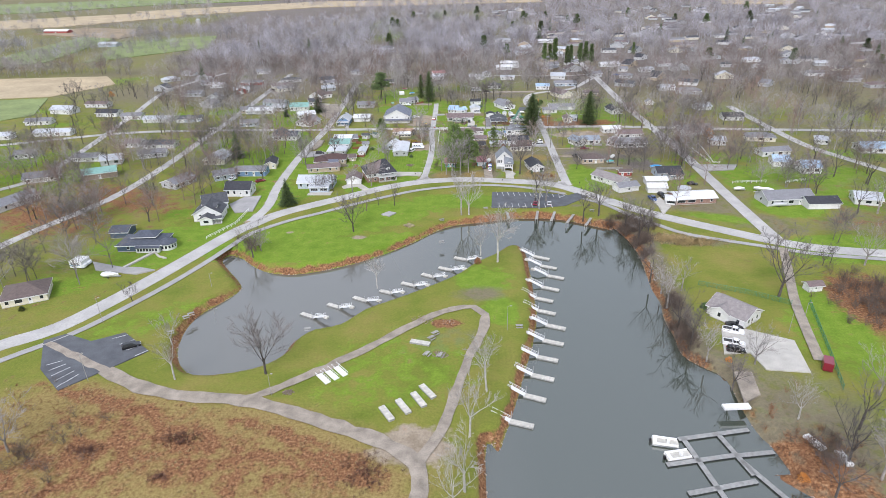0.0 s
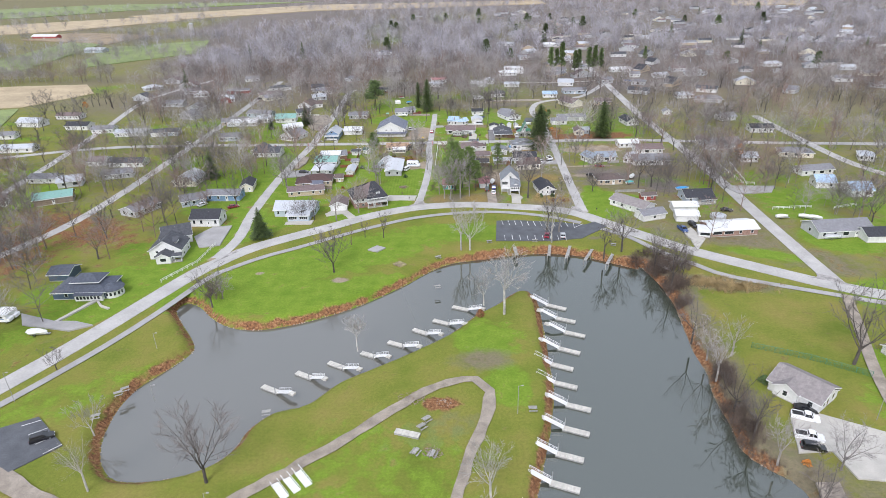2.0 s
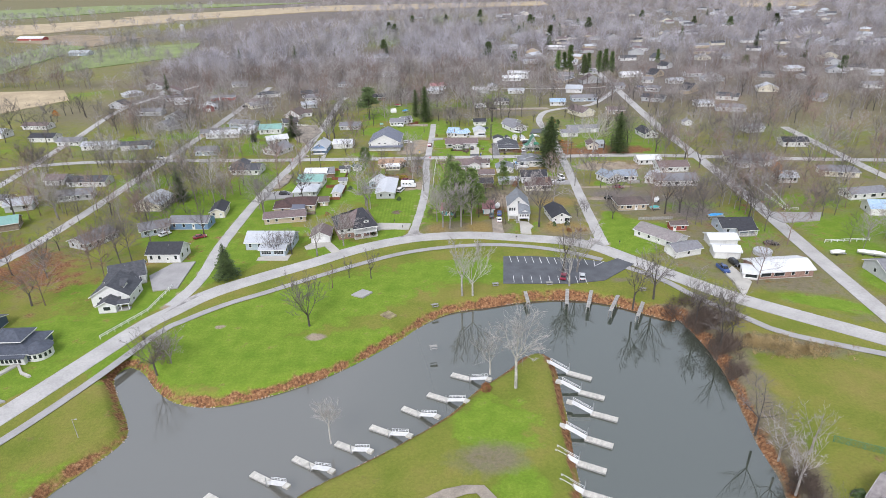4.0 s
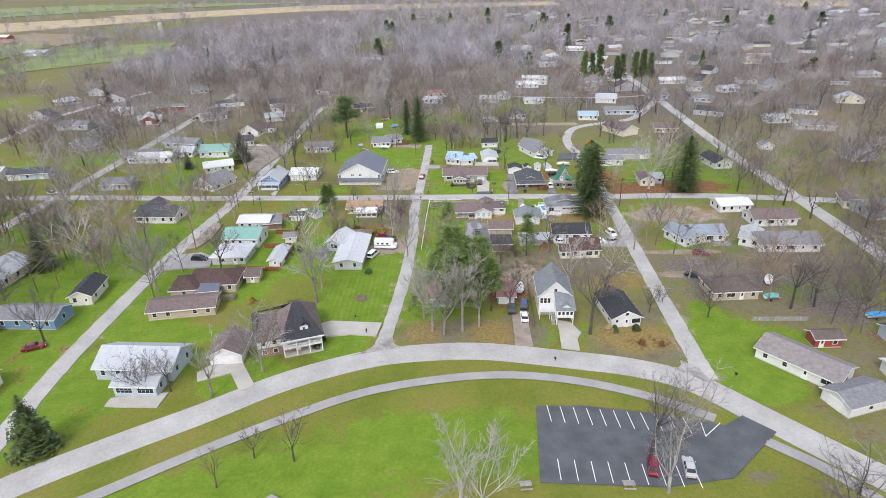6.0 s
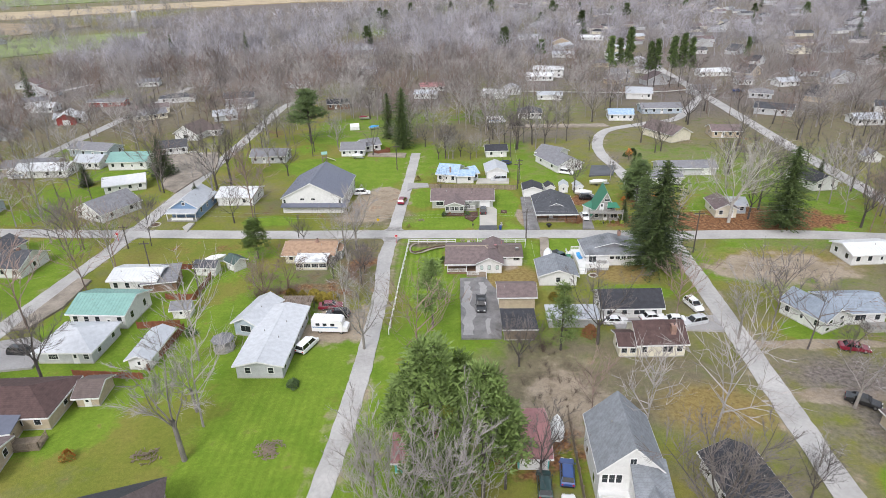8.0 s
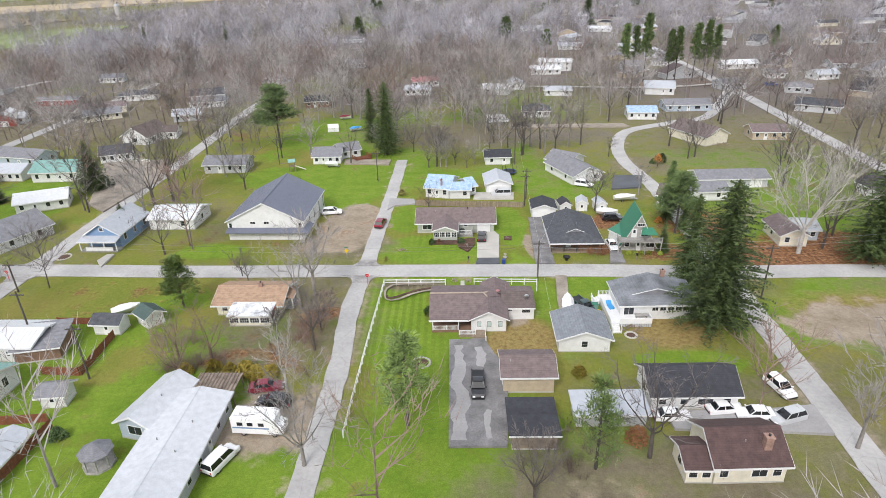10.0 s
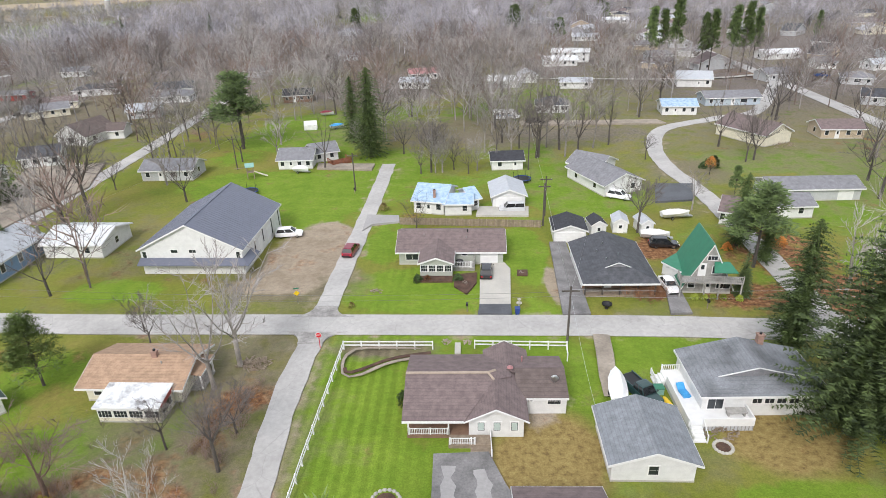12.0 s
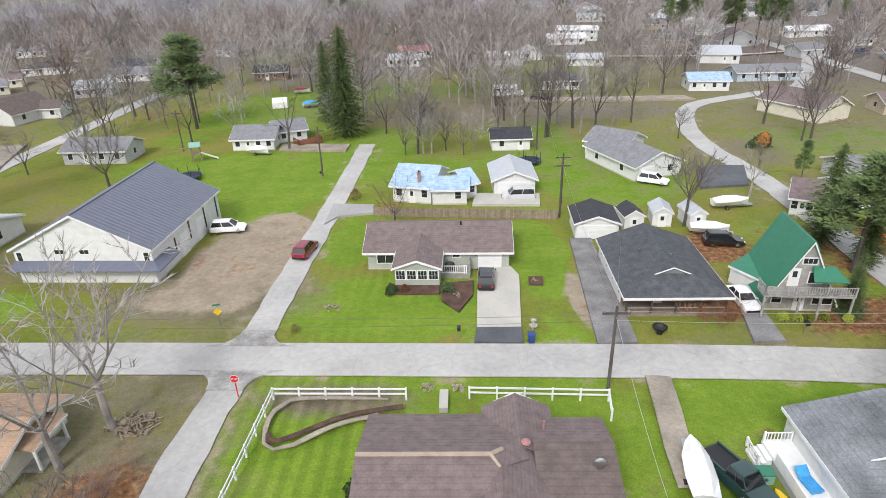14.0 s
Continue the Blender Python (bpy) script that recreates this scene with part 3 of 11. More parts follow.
cover("leafy", 50, 212, 9, 4, 0, 0.75)
cover("leafy", 67, 197, 8, 8, 0, 0.7)
cover("leafy", 46, 203, 4, 5, 0, 0.6)
cover("dry", 66.9, 234.8, 20, 14, 0, 0.7)
cover("litter", 74, 379, 22, 5, -6, 1.1)
cover("leafy", 30, 318, 24, 6, -2, 0.5)
cover("lush", 21, 312, 3, 14, 0, 1.0)
cover("lush", 82, 330, 9, 12, 35, 1.1)
cover("lush", 58, 299, 16, 7, 0, 0.9)
cover("lush", 36, 366, 10, 4, 0, 0.8)
cover("lush", -20, 322, 16, 14, 0, 0.9)
cover("litter", 60, 257, 12, 5, 0, 1.3)
cover("lush", -60, 228, 8, 16, -8, 0.9)
cover("lush", -44, 224, 5, 6, 0, 0.9)
cover("soil", 5.5, 203, 10, 6, 0, 0.4)

cover("lush", 47.3, 185.9, 6, 8, 20, 1.2)
cover("lush", 44.8, 195.1, 2.5, 4, 0, 1.1)
cover("lush", 44.9, 176.9, 6, 4, 0, 1.2)
cover("lush", -41.7, 190.3, 10, 2.5, 0, 1.1)
cover("lush", -14.4, 187.7, 5, 4, 0, 1.2)
cover("lush", -25.9, 179.1, 6, 5, 0, 1.1)
cover("lush", 16.3, 190.7, 2, 4, 0, 1.2)
cover("lush", 24.6, 189.4, 1.4, 3, 0, 1.1)
cover("lush", -63.4, 207.3, 6, 8, 0, 0.9)
cover("lush", -35.9, 203.5, 8, 4, 0, 0.8)
cover("lush", 50.4, 221.2, 5, 3, 0, 1.0)
cover("lush", 61.6, 222.5, 5, 8, 0, 1.1)
cover("lush", -64.5, 246.5, 10, 5, 0, 0.9)
cover("lush", -31.7, 221.2, 3, 5, 0, 1.0)
cover("lush", 83.6, 269.8, 12, 4, 0, 0.8)
cover("lush", 17.9, 289.0, 6, 6, 0, 1.1)
cover("lush", -102.9, 291.0, 14, 6, 0, 0.9)
cover("lush", -70.7, 273.2, 8, 6, 0, 1.1)
cover("lush", -23.1, 291.3, 12, 8, 0, 0.9)
cover("lush", -28.2, 258.5, 6, 3, 0, 0.8)
cover("lush", 96.6, 157.0, 9, 8, 0, 1.2)
cover("lush", 53.8, 184.6, 4, 6, 0, 1.1)
cover("lush", 74.6, 149.3, 10, 3, -25, 0.8)
cover("lush", -74.6, 127.4, 8, 4, 0, 1.0)
cover("lush", -95.2, 231.1, 14, 8, 0, 0.8)
cover("lush", -65.0, 222.7, 6, 10, 0, 0.8)
cover("lush", -71.5, 145.1, 8, 4, 0, 0.9)
cover("lush", 96.4, 129.3, 16, 8, 0, 1.0)
cover("lush", 75.1, 99.5, 5, 12, 0, 1.1)
cover("lush", 67.3, 202.3, 8, 4, 0, 0.9)
cover("lush", -14.8, 125.3, 30, 6, 0, 0.6)
cover("straw", 9.7, 189.6, 4, 4, 0, 0.9)
cover("straw", 31.3, 188.2, 6, 4, 0, 1.0)
cover("straw", 32.2, 206.8, 6, 4, 0, 0.9)
cover("straw", -1.1, 189.8, 3, 5, 0, 0.7)
cover("straw", 53.7, 240.7, 10, 4, 0, 0.8)
cover("straw", 30.9, 236.9, 4, 3, 0, 1.1)
cover("straw", 28.6, 238.3, 3, 2, 0, 0.8)


def axis(fine0, fine1, step, mids, far):
    a = list(np.arange(fine0, fine1, step))
    lo, hi, s = a[0], a[-1], step
    while lo > -far or hi < far:
        s = min(s * (1.06 if s < mids else 1.35), 600)
        if lo > -far:
            lo -= s
            a.insert(0, lo)
        if hi < far:
            hi += s
            a.append(hi)
    return np.array(a)


def make_ground():
    xs, ys = axis(-78, 92, 0.75, 3.0, 4600), axis(20, 306, 0.75, 2.6, 4600)
    gx, gy = np.meshgrid(xs, ys)
    px, py = gx.ravel(), gy.ravel()
    d = np.full(px.shape, 50.0)
    near = (px > -90) & (px < 130) & (py > -70) & (py < 195)
    d[near] = shore_distance(px[near], py[near])
    z = np.where(near, bank_height(d), 0.0)
    layers = {k: np.zeros(px.shape) for k in ("lush", "dry", "soil", "litter", "mown", "straw", "leafy")}
    for layer, x, y, rx, ry, turn, k in PATCHES:
        c, s = math.cos(radians(turn)), math.sin(radians(turn))
        u, v = ((px - x) * c + (py - y) * s) / rx, (-(px - x) * s + (py - y) * c) / ry
        layers[layer] = np.maximum(layers[layer], k * np.clip(1.5 - np.hypot(u, v), 0, 1))
    kept = np.clip(1 - 1.3 * layers["lush"], 0, 1)      # tended lawns stay green
    layers["litter"] = np.maximum(layers["litter"], np.where(px > 0.28 * py + 22, 0.35, np.where(px < 6, 0.9, 0.95)) * np.clip(1.2 - np.abs(d - 0.7) / np.where((px > 8) & (px < 60) & (py > 132), 1.5, 0.85), 0, 1.0))
    layers["dry"] = np.maximum(layers["dry"], np.where((px > 40) & (py < 150), 1.1, 0.0) * np.clip(1.6 - d / 4.5, 0, 1))
    # the town's yards are worn and dry in patches, most of all under the trees; road edges are bare
    curve = np.array(spline(R_CURVE, 4.0))
    order = np.argsort(curve[:, 0])
    town = np.clip((py - np.interp(px, curve[order, 0], curve[order, 1]) - 3) / 6, 0, 1)
    rough = np.array([0.6 * noise.noise((x * 0.025, y * 0.025, 1.7)) + 0.4 * noise.noise((x * 0.09, y * 0.09, 5.1)) if k > 0 and abs(x) < 700 and y < 900 else 0.2 for x, y, k in zip(px, py, town)])
    layers["dry"] = np.maximum(layers["dry"], kept * town * np.clip(0.08 + 1.0 * rough + 0.1 * np.clip((np.abs(px) - 45) / 30, 0, 1) + 0.35 * np.clip((py - 300) / 80, 0, 1) + 0.22 * np.clip((px - 4) / 6, 0, 1) * np.clip((256 - py) / 6, 0, 1) + 0.08 * np.clip((px - 22) / 10, 0, 1), 0, 0.95))
    layers["litter"] = np.maximum(layers["litter"], kept * town * np.clip(-0.02 + 0.9 * np.roll(rough, 37), 0, 0.4))
    # leaf litter under the woods behind the last streets
    layers["leafy"] = np.maximum(layers["leafy"], np.clip((py - 305) / 60, 0, 1) * np.where(px < -150 - 0.35 * (py - 330), 0.0, 1.0) * np.clip(0.62 + 0.9 * np.roll(rough, 11), 0, 1))
    layers["lush"] = np.maximum(layers["lush"], town * np.clip(0.26 - 1.7 * rough, 0, 0.95))
    verge = np.full(px.shape, 9.0)
    sel = (np.abs(px) < 130) & (py > 60) & (py < 340)
    for r in (R_CURVE, R_A, R_B, R_C, R_D, R_E, R_X, R_G):
        for ax, ay in spline(r, 1.0):
            q = sel & (np.abs(px - ax) < 5) & (np.abs(py - ay) < 5)
            verge[q] = np.minimum(verge[q], np.hypot(px[q] - ax, py[q] - ay))
    layers["soil"] = np.maximum(layers["soil"], 0.36 * np.clip((3.0 - verge) / 1.2, 0, 1))
    nx, ny = len(xs), len(ys)
    i = np.arange(nx * ny).reshape(ny, nx)
    faces = np.stack([i[:-1, :-1], i[:-1, 1:], i[1:, 1:], i[1:, :-1]], -1).reshape(-1, 4)
    me = bpy.data.meshes.new("ground")
    me.from_pydata(np.stack([px, py, z], 1).tolist(), [], faces.tolist())
    for k, val in layers.items():
        me.attributes.new(k, "FLOAT", "POINT").data.foreach_set("value", val.astype(np.float32))
    me.materials.append(M["ground"])
    me.shade_smooth()
    return tagged(new("ground", me), "green and worn autumn lawn with dry and leafy patches", "ground", kind="structure")


_w = Geo().add([(-80, -80, WATER), (130, -80, WATER), (130, 190, WATER), (-80, 190, WATER)], [(0, 1, 2, 3)])
tagged(part("water", _w, "water"), "still grey-green marina water reflecting bare trees", "water", kind="structure")

_lift = [0.02]


def strip(name, pts, width, material, label, category="road", closed=False, step=2.0, kind="structure", thick=0.06, ragged=0.0):
    """A paved band along a smooth line, slightly crowned."""
    line = spline(pts, step, closed)
    _lift[0] += 0.004
    top = _lift[0] + 0.02
    nr = normals(line)
    g = Geo()
    rows = []
    rng = random.Random(len(line))
    for (x, y), (nx, ny) in zip(line, nr):
        a, b = (width / 2 + ragged * (1.5 * noise.noise((x * 0.45, y * 0.45, q)) + 0.9 * noise.noise((x * 1.6, y * 1.6, q)) + rng.uniform(-0.12, 0.12)) for q in (0.0, 9.0))
        rows.append([(x + nx * a, y + ny * a, top - thick), (x + nx * a, y + ny * a, top), (x, y, top + 0.02), (x - nx * b, y - ny * b, top), (x - nx * b, y - ny * b, top - thick)])
    vs = [p for r in rows for p in r]
    n = len(rows)
    fs = [(i * 5 + k, i * 5 + k + 1, (i + 1) * 5 + k + 1, (i + 1) * 5 + k) for i in range(n - 1) for k in range(4)]
    if closed:
        fs += [((n - 1) * 5 + k, (n - 1) * 5 + k + 1, k + 1, k) for k in range(4)]
    g.add(vs, fs)
    return tagged(part(name, g, material), label, category, kind=kind)


def pad(name, corners, material, label, category="pavement", top=None, kind="structure"):
    _lift[0] += 0.004
    area = sum(a[0] * b[1] - b[0] * a[1] for a, b in zip(corners, corners[1:] + corners[:1]))
    if area < 0:
        corners = corners[::-1]
    return tagged(part(name, Geo().prism(corners, -0.1, (_lift[0] + 0.02) if top is None else top), material), label, category, kind=kind)


def road_mat():
    m = mat("old_road", (0.4, 0.387, 0.372), rough=0.9, var=0.17, scale=0.22, fine=2.5, bump=0.15)
    nd, ln = m.node_tree.nodes, m.node_tree.links
    b = nd["Principled BSDF"]
    src = b.inputs["Base Color"].links[0].from_socket
    geo, v, mr, mx = nd.new("ShaderNodeNewGeometry"), nd.new("ShaderNodeTexVoronoi"), nd.new("ShaderNodeMapRange"), nd.new("ShaderNodeMix")
    wob, ad = nd.new("ShaderNodeTexNoise"), nd.new("ShaderNodeMix")
    wob.inputs["Scale"].default_value = 0.6
    ad.data_type = "RGBA"
    ad.inputs["Factor"].default_value = 0.3
    ln.new(geo.outputs["Position"], wob.inputs["Vector"])
    ln.new(geo.outputs["Position"], ad.inputs["A"])
    ln.new(wob.outputs["Color"], ad.inputs["B"])
    v.feature = "DISTANCE_TO_EDGE"
    v.inputs["Scale"].default_value = 0.5
    ln.new(ad.outputs["Result"], v.inputs["Vector"])
    mr.inputs["From Max"].default_value = 0.012
    mr.inputs["To Min"].default_value, mr.inputs["To Max"].default_value = 0.86, 1.0
    ln.new(v.outputs["Distance"], mr.inputs["Value"])
    mx.data_type, mx.blend_type = "RGBA", "MULTIPLY"
    mx.inputs["Factor"].default_value = 1.0
    ln.new(src, mx.inputs["A"])
    ln.new(mr.outputs[0], mx.inputs["B"])
    ln.new(mx.outputs["Result"], b.inputs["Base Color"])
    return m


M["road"] = road_mat()
M["path"] = mat("path", (0.32, 0.31, 0.305), rough=0.9, var=0.15, scale=0.3, fine=4, bump=0.15)

# fields beyond the town
pad("field", [(-314.8, 403.7), (-222.2, 405.4), (-201.5, 374.9), (-220.6, 339.4), (-265.1, 334.7)], "field_tan", "harvested tan stubble field beyond the town", "field", 0.22)
pad("field", [(-260.5, 328.4), (-219.4, 334.7), (-201.2, 292.7), (-219.7, 271.9)], "field_green", "green grass field beside the stubble field", "field", 0.34)
pad("field", [(-272.6, 470.8), (-311.2, 607.9), (-231.2, 646), (-205.5, 548.7), (-250.7, 497.2)], "field_green", "bright green winter crop field beyond the town", "field", 0.46)
pad("field", [(-345.5, 446.1), (-365.6, 527.2), (-376.9, 663.3), (-333, 635.1), (-305.5, 475.3)], "field_green", "green pasture beyond the town", "field", 0.58)
pad("field", [(-453, 699.6), (-434.8, 770.2), (-314.4, 712.7), (-326.8, 633.9)], "field_brown", "ploughed brown field beyond the town", "field", 0.70)
pad("field", [(-682.3, 869.5), (-434.9, 1019.9), (-367.9, 916.6), (-467.3, 791.2), (-561, 744.5)], "field_tan", "long pale stubble field near the horizon", "field", 0.82)
pad("field", [(-497.2, 1037.7), (-238.2, 1211.8), (166.9, 1165.5), (162.5, 1068), (-207.5, 1051), (-395.2, 923.7)], "field_tan", "pale harvested field on the horizon", "field", 0.94)
pad("field", [(-804.1, 1030.6), (-679.4, 1065.3), (-570.1, 1194.8), (-261.5, 1333.5), (-728.7, 1428.4), (-1010.4, 1303.2)], "field_green", "greenish field on the horizon", "field", 1.06)
pad("field", [(444.9, 1090.1), (572.6, 1038.4), (483.7, 901.5), (401.3, 929.5)], "field_tan", "pale field on the horizon", "field", 1.18)

# roads
R_CURVE = [(-88, 89.5), (-84.8, 94.1), (-77.4, 99.9), (-71.4, 110.5), (-65.7, 123), (-56.9, 144.4), (-53, 150.8), (-47.3, 158.3), (-38, 165.4), (-29.2, 171.3), (-19.6, 178.2), (-8.7, 183.2), (0.6, 184.8), (8.9, 184.8), (20.3, 182.6), (29.2, 180.5), (36.2, 176.9), (42.6, 169.6), (50.9, 159.9), (58.8, 151.6), (72.8, 140.4), (80.2, 134.9), (89.8, 129.6), (103.5, 126.2), (119.1, 123.8)]
strip("road", R_CURVE, 4.3, "road", "pale worn asphalt lakeside road curving past the marina")
R_A = [(-7.8, 184), (-6.9, 189), (-6.1, 197.7), (-5.2, 211), (-4.9, 231), (-5.5, 241), (-5.1, 252), (-5, 258), (-4.5, 274.4), (-4.2, 290), (-4.1, 301)]
strip("road", R_A, 2.2, "road", "narrow pale asphalt side street", step=0.9, ragged=0.1)
R_B = [(-54, 153.1), (-52.3, 164.6), (-53.7, 182.1), (-53.7, 211.4), (-52.5, 231.7), (-51, 255.2), (-50.9, 310.8), (-51.7, 353.9), (-49.9, 365.3)]
strip("road", R_B, 2.9, "road", "pale asphalt side street leading north", step=0.9, ragged=0.1)
R_C = [(-116.8, 133.4), (-112.2, 148.8), (-103.3, 174.4), (-100.2, 204.8), (-99.3, 247.9), (-98.5, 302.1), (-99.4, 399)]
strip("road", R_C, 3.2, "road", "pale asphalt side street leading north", step=0.9, ragged=0.1)
R_D = [(38.3, 177.6), (38.6, 186.2), (39.1, 200.8), (40.1, 224.1), (41, 250.6), (41.7, 281.9), (40.4, 296.4), (41.7, 308.5), (47, 320.6), (59.7, 328), (71.5, 335.4), (91.9, 372.1)]
strip("road", R_D, 2.7, "road", "pale asphalt street bending round the last houses", step=0.9, ragged=0.1)
R_E = [(82.3, 134.8), (82.7, 149.4), (83.7, 174.2), (85.6, 214), (86.1, 257.1), (86.5, 295), (90.4, 373.7), (93, 438.6)]
strip("road", R_E, 3.6, "road", "pale asphalt street running north-west")
R_F = [(144.8, 180.2), (138.2, 198.6), (133.2, 218.1), (132.9, 253.2), (133.6, 282.9)]
strip("road", R_F, 3.4, "road", "pale asphalt street at the edge of town")
R_X = [(-188.8, 235.5), (-140.4, 253.8), (-104.5, 255.8), (-62, 253.6), (-45, 253), (-28, 252.2), (-11, 251.9), (4.5, 251.6), (25, 251.1), (40, 250.2), (68, 249.3), (118, 241), (174.5, 233.9)]
strip("road", R_X, 3.4, "road", "pale asphalt cross street through the houses")
R_G = [(-149.2, 179.3), (-139.9, 193.7), (-142.1, 229.8), (-150.5, 288.3), (-159.2, 352.5), (-144.9, 409.1)]
strip("road", R_G, 3.0, "road", "pale asphalt street among bare trees")
M["road_patch"] = mat("road_patch", (0.33, 0.315, 0.3), rough=0.9, var=0.4, scale=0.55, fine=3, bump=0.2)


def mouth(main, side, w, half, f, both=False):
    """The flared, patched apron where a side street meets a road."""
    a, b = spline(main, 0.5), spline(side, 0.5)
    A, B = np.array(a), np.array(b)
    D = (A[:, None, 0] - B[None, :, 0]) ** 2 + (A[:, None, 1] - B[None, :, 1]) ** 2
    i, j = np.unravel_index(np.argmin(D), D.shape)
    u = Vector(A[min(i + 3, len(A) - 1)] - A[max(i - 3, 0)]).normalized()
    for sg in ((1, -1) if both else (1,)):
        e = min(max(j + sg * 10, 0), len(B) - 1)
        s = Vector(B[e] - B[j]).normalized()
        J = Vector(A[i])
        left = [J + u * (w / 2 + f * (1 - math.sin(k * 0.314))) + s * (half - 0.4 + f * (1 - math.cos(k * 0.314))) for k in range(6)]
        right = [J - u * (w / 2 + f * (1 - math.sin(k * 0.314))) + s * (half - 0.4 + f * (1 - math.cos(k * 0.314))) for k in range(6)]
        pad("road_mouth", [(p.x, p.y) for p in left + right[::-1]], "road_patch", "patched asphalt apron at a street corner", "road")


mouth(R_CURVE, R_A, 2.2, 2.1, 3.4)
mouth(R_CURVE, R_B, 2.9, 2.1, 3.6)
mouth(R_CURVE, R_D, 2.7, 2.1, 3.2)
mouth(R_CURVE, R_E, 3.6, 2.1, 3.0)
mouth(R_X, R_A, 2.2, 1.7, 1.9, True)
mouth(R_X, R_B, 2.9, 1.7, 1.9, True)
mouth(R_X, R_D, 2.7, 1.7, 1.7, True)
PATH_W = [(-83.8, 86.6), (-78.9, 91.6), (-74.8, 95.5), (-71.6, 99.5), (-67.9, 105.8), (-62, 117.2), (-57.2, 128.8), (-52.3, 143), (-49.3, 147.1), (-43.1, 153.1), (-35.6, 158.2), (-27.4, 164.1), (-18.3, 170.1), (-8.1, 175.6), (2.9, 178.4), (12, 179), (20.8, 177.5), (29, 174.3), (36.2, 169.8)]
strip("footpath", PATH_W, 1.6, "path", "narrow pale footpath beside the lakeside road", "footpath")
PATH_E = [(40.6, 165.8), (46.2, 160.2), (51, 151.9), (56.7, 144.6), (62, 138.8), (78.2, 130.7), (89.1, 125.9), (105.1, 122.3)]
strip("footpath", PATH_E, 1.6, "path", "narrow pale footpath beside the lakeside road", "footpath")
LANE = [(-75.9, 94.6), (-68.7, 90.4), (-59.9, 85.4), (-51.8, 80.9), (-43.1, 78.3), (-33.3, 77), (-24.3, 73.8), (-16.6, 70.4), (-8.5, 66.5), (-4.3, 62.7), (-3.8, 57.9), (-5.1, 51.7)]
strip("dirt_lane", LANE, 2.6, "gravel", "rutted gravel lane round the marina lawn", "lane", ragged=0.35)
LOOP = [(-4, 63.4), (-1, 69.1), (1.3, 77.5), (3.8, 87), (6.8, 95.6), (7.7, 102), (5.6, 105.2), (1.2, 104.4), (-4.5, 100.7), (-10.7, 94.8), (-17.4, 88.6), (-24.4, 83.1), (-29.3, 79.4), (-33.6, 77.1)]
strip("dirt_lane", LOOP, 1.7, "gravel", "worn dirt loop track across the lawn", "lane", ragged=0.3)
pad("parking_lot", [(-77.2, 95.4), (-74.1, 97.6), (-67.8, 94.9), (-62.6, 97.7), (-55.2, 91.4), (-59.8, 86.4), (-65.7, 80.3), (-72.3, 86.3)], "asphalt", "dark asphalt car park with white lines", "car park")
pad("parking_lot", [(14.3, 172.4), (20.1, 172.4), (30.3, 170.6), (36.9, 168.5), (39.7, 170.3), (42.5, 167.3), (34.5, 160.2), (26.8, 159), (13.2, 159.7)], "asphalt", "dark asphalt car park with white bay lines", "car park")


def line_mark(ax, ay, bx, by, w=0.1):
    """One painted bay line on the asphalt."""
    d = Vector((bx - ax, by - ay))
    l = d.length
    o = part("bay_line", Geo().box(-l / 2, -w / 2, 0, l / 2, w / 2, 0.012), "trim", m=pose((ax + bx) / 2, (ay + by) / 2, _lift[0] + 0.021, 0, 0, math.degrees(math.atan2(d.y, d.x))))
    return tagged(o, "white painted parking bay line on asphalt", "road marking", "bay lines", "structure")


_a, _b = Vector((15.7, 172.5)), Vector((32.2, 170.2))
for i in range(11):
    p = _a.lerp(_b, i / 10)
    line_mark(p.x, p.y, p.x + 0.15, p.y - 3.1)
_a, _b = Vector((15.6, 163.1)), Vector((30.6, 161.8))
for i in range(9):
    p = _a.lerp(_b, i / 8)
    line_mark(p.x, p.y, p.x - 0.1, p.y - 3.1)
line_mark(34.2, 169.6, 33.8, 166.6)
line_mark(33.8, 166.6, 36.4, 168.9)
_a, _b, _c, _d = Vector((-71.9, 87.4)), Vector((-66.4, 81.1)), Vector((-69.8, 88.7)), Vector((-64.5, 84.6))
for i in range(5):
    p, q = _a.lerp(_b, i / 4), _c.lerp(_d, i / 4)
    line_mark(p.x, p.y, q.x, q.y)
_a, _b, _c, _d = Vector((-64, 95.6)), Vector((-57.1, 89.7)), Vector((-61.7, 96.9)), Vector((-55.4, 91.5))
for i in range(4):
    p, q = _a.lerp(_b, i / 3), _c.lerp(_d, i / 3)
    line_mark(p.x, p.y, q.x, q.y)

make_ground()


# ---- buildings ----
FOOT = []         # centres and radii of what trees must keep clear of
_cache = {}


def cached(key, make):
    if key not in _cache:
        _cache[key] = make()
    return _cache[key]


def window_frame(w, h):
    """The trim board with its sill, on which the panes sit."""
    def make():
        t = 0.06
        return Geo().prism([(-w / 2 - t, -0.03), (w / 2 + t, -0.03), (w / 2 + t, 0.01), (-w / 2 - t, 0.01)], -t, h + t).mesh("window", "trim")
    return cached(("wf", round(w, 2), round(h, 2)), make)


def pane_mesh(w, h):
    return cached(("wp", round(w, 2), round(h, 2)), lambda: Geo().box(-w / 2, -0.008, 0, w / 2, 0.004, h).mesh("pane", "pane"))


def far_window(w, h):
    """A window of a far house: trim and glass in one mesh."""
    def make():
        t = 0.06
        g = Geo().box(-w / 2 - t, -0.03, -t, w / 2 + t, 0.01, h + t)
        return g.box(-w / 2, -0.042, 0, w / 2, -0.02, h, 1).mesh("window", "trim", "pane")
    return cached(("fw", round(w, 2), round(h, 2)), make)


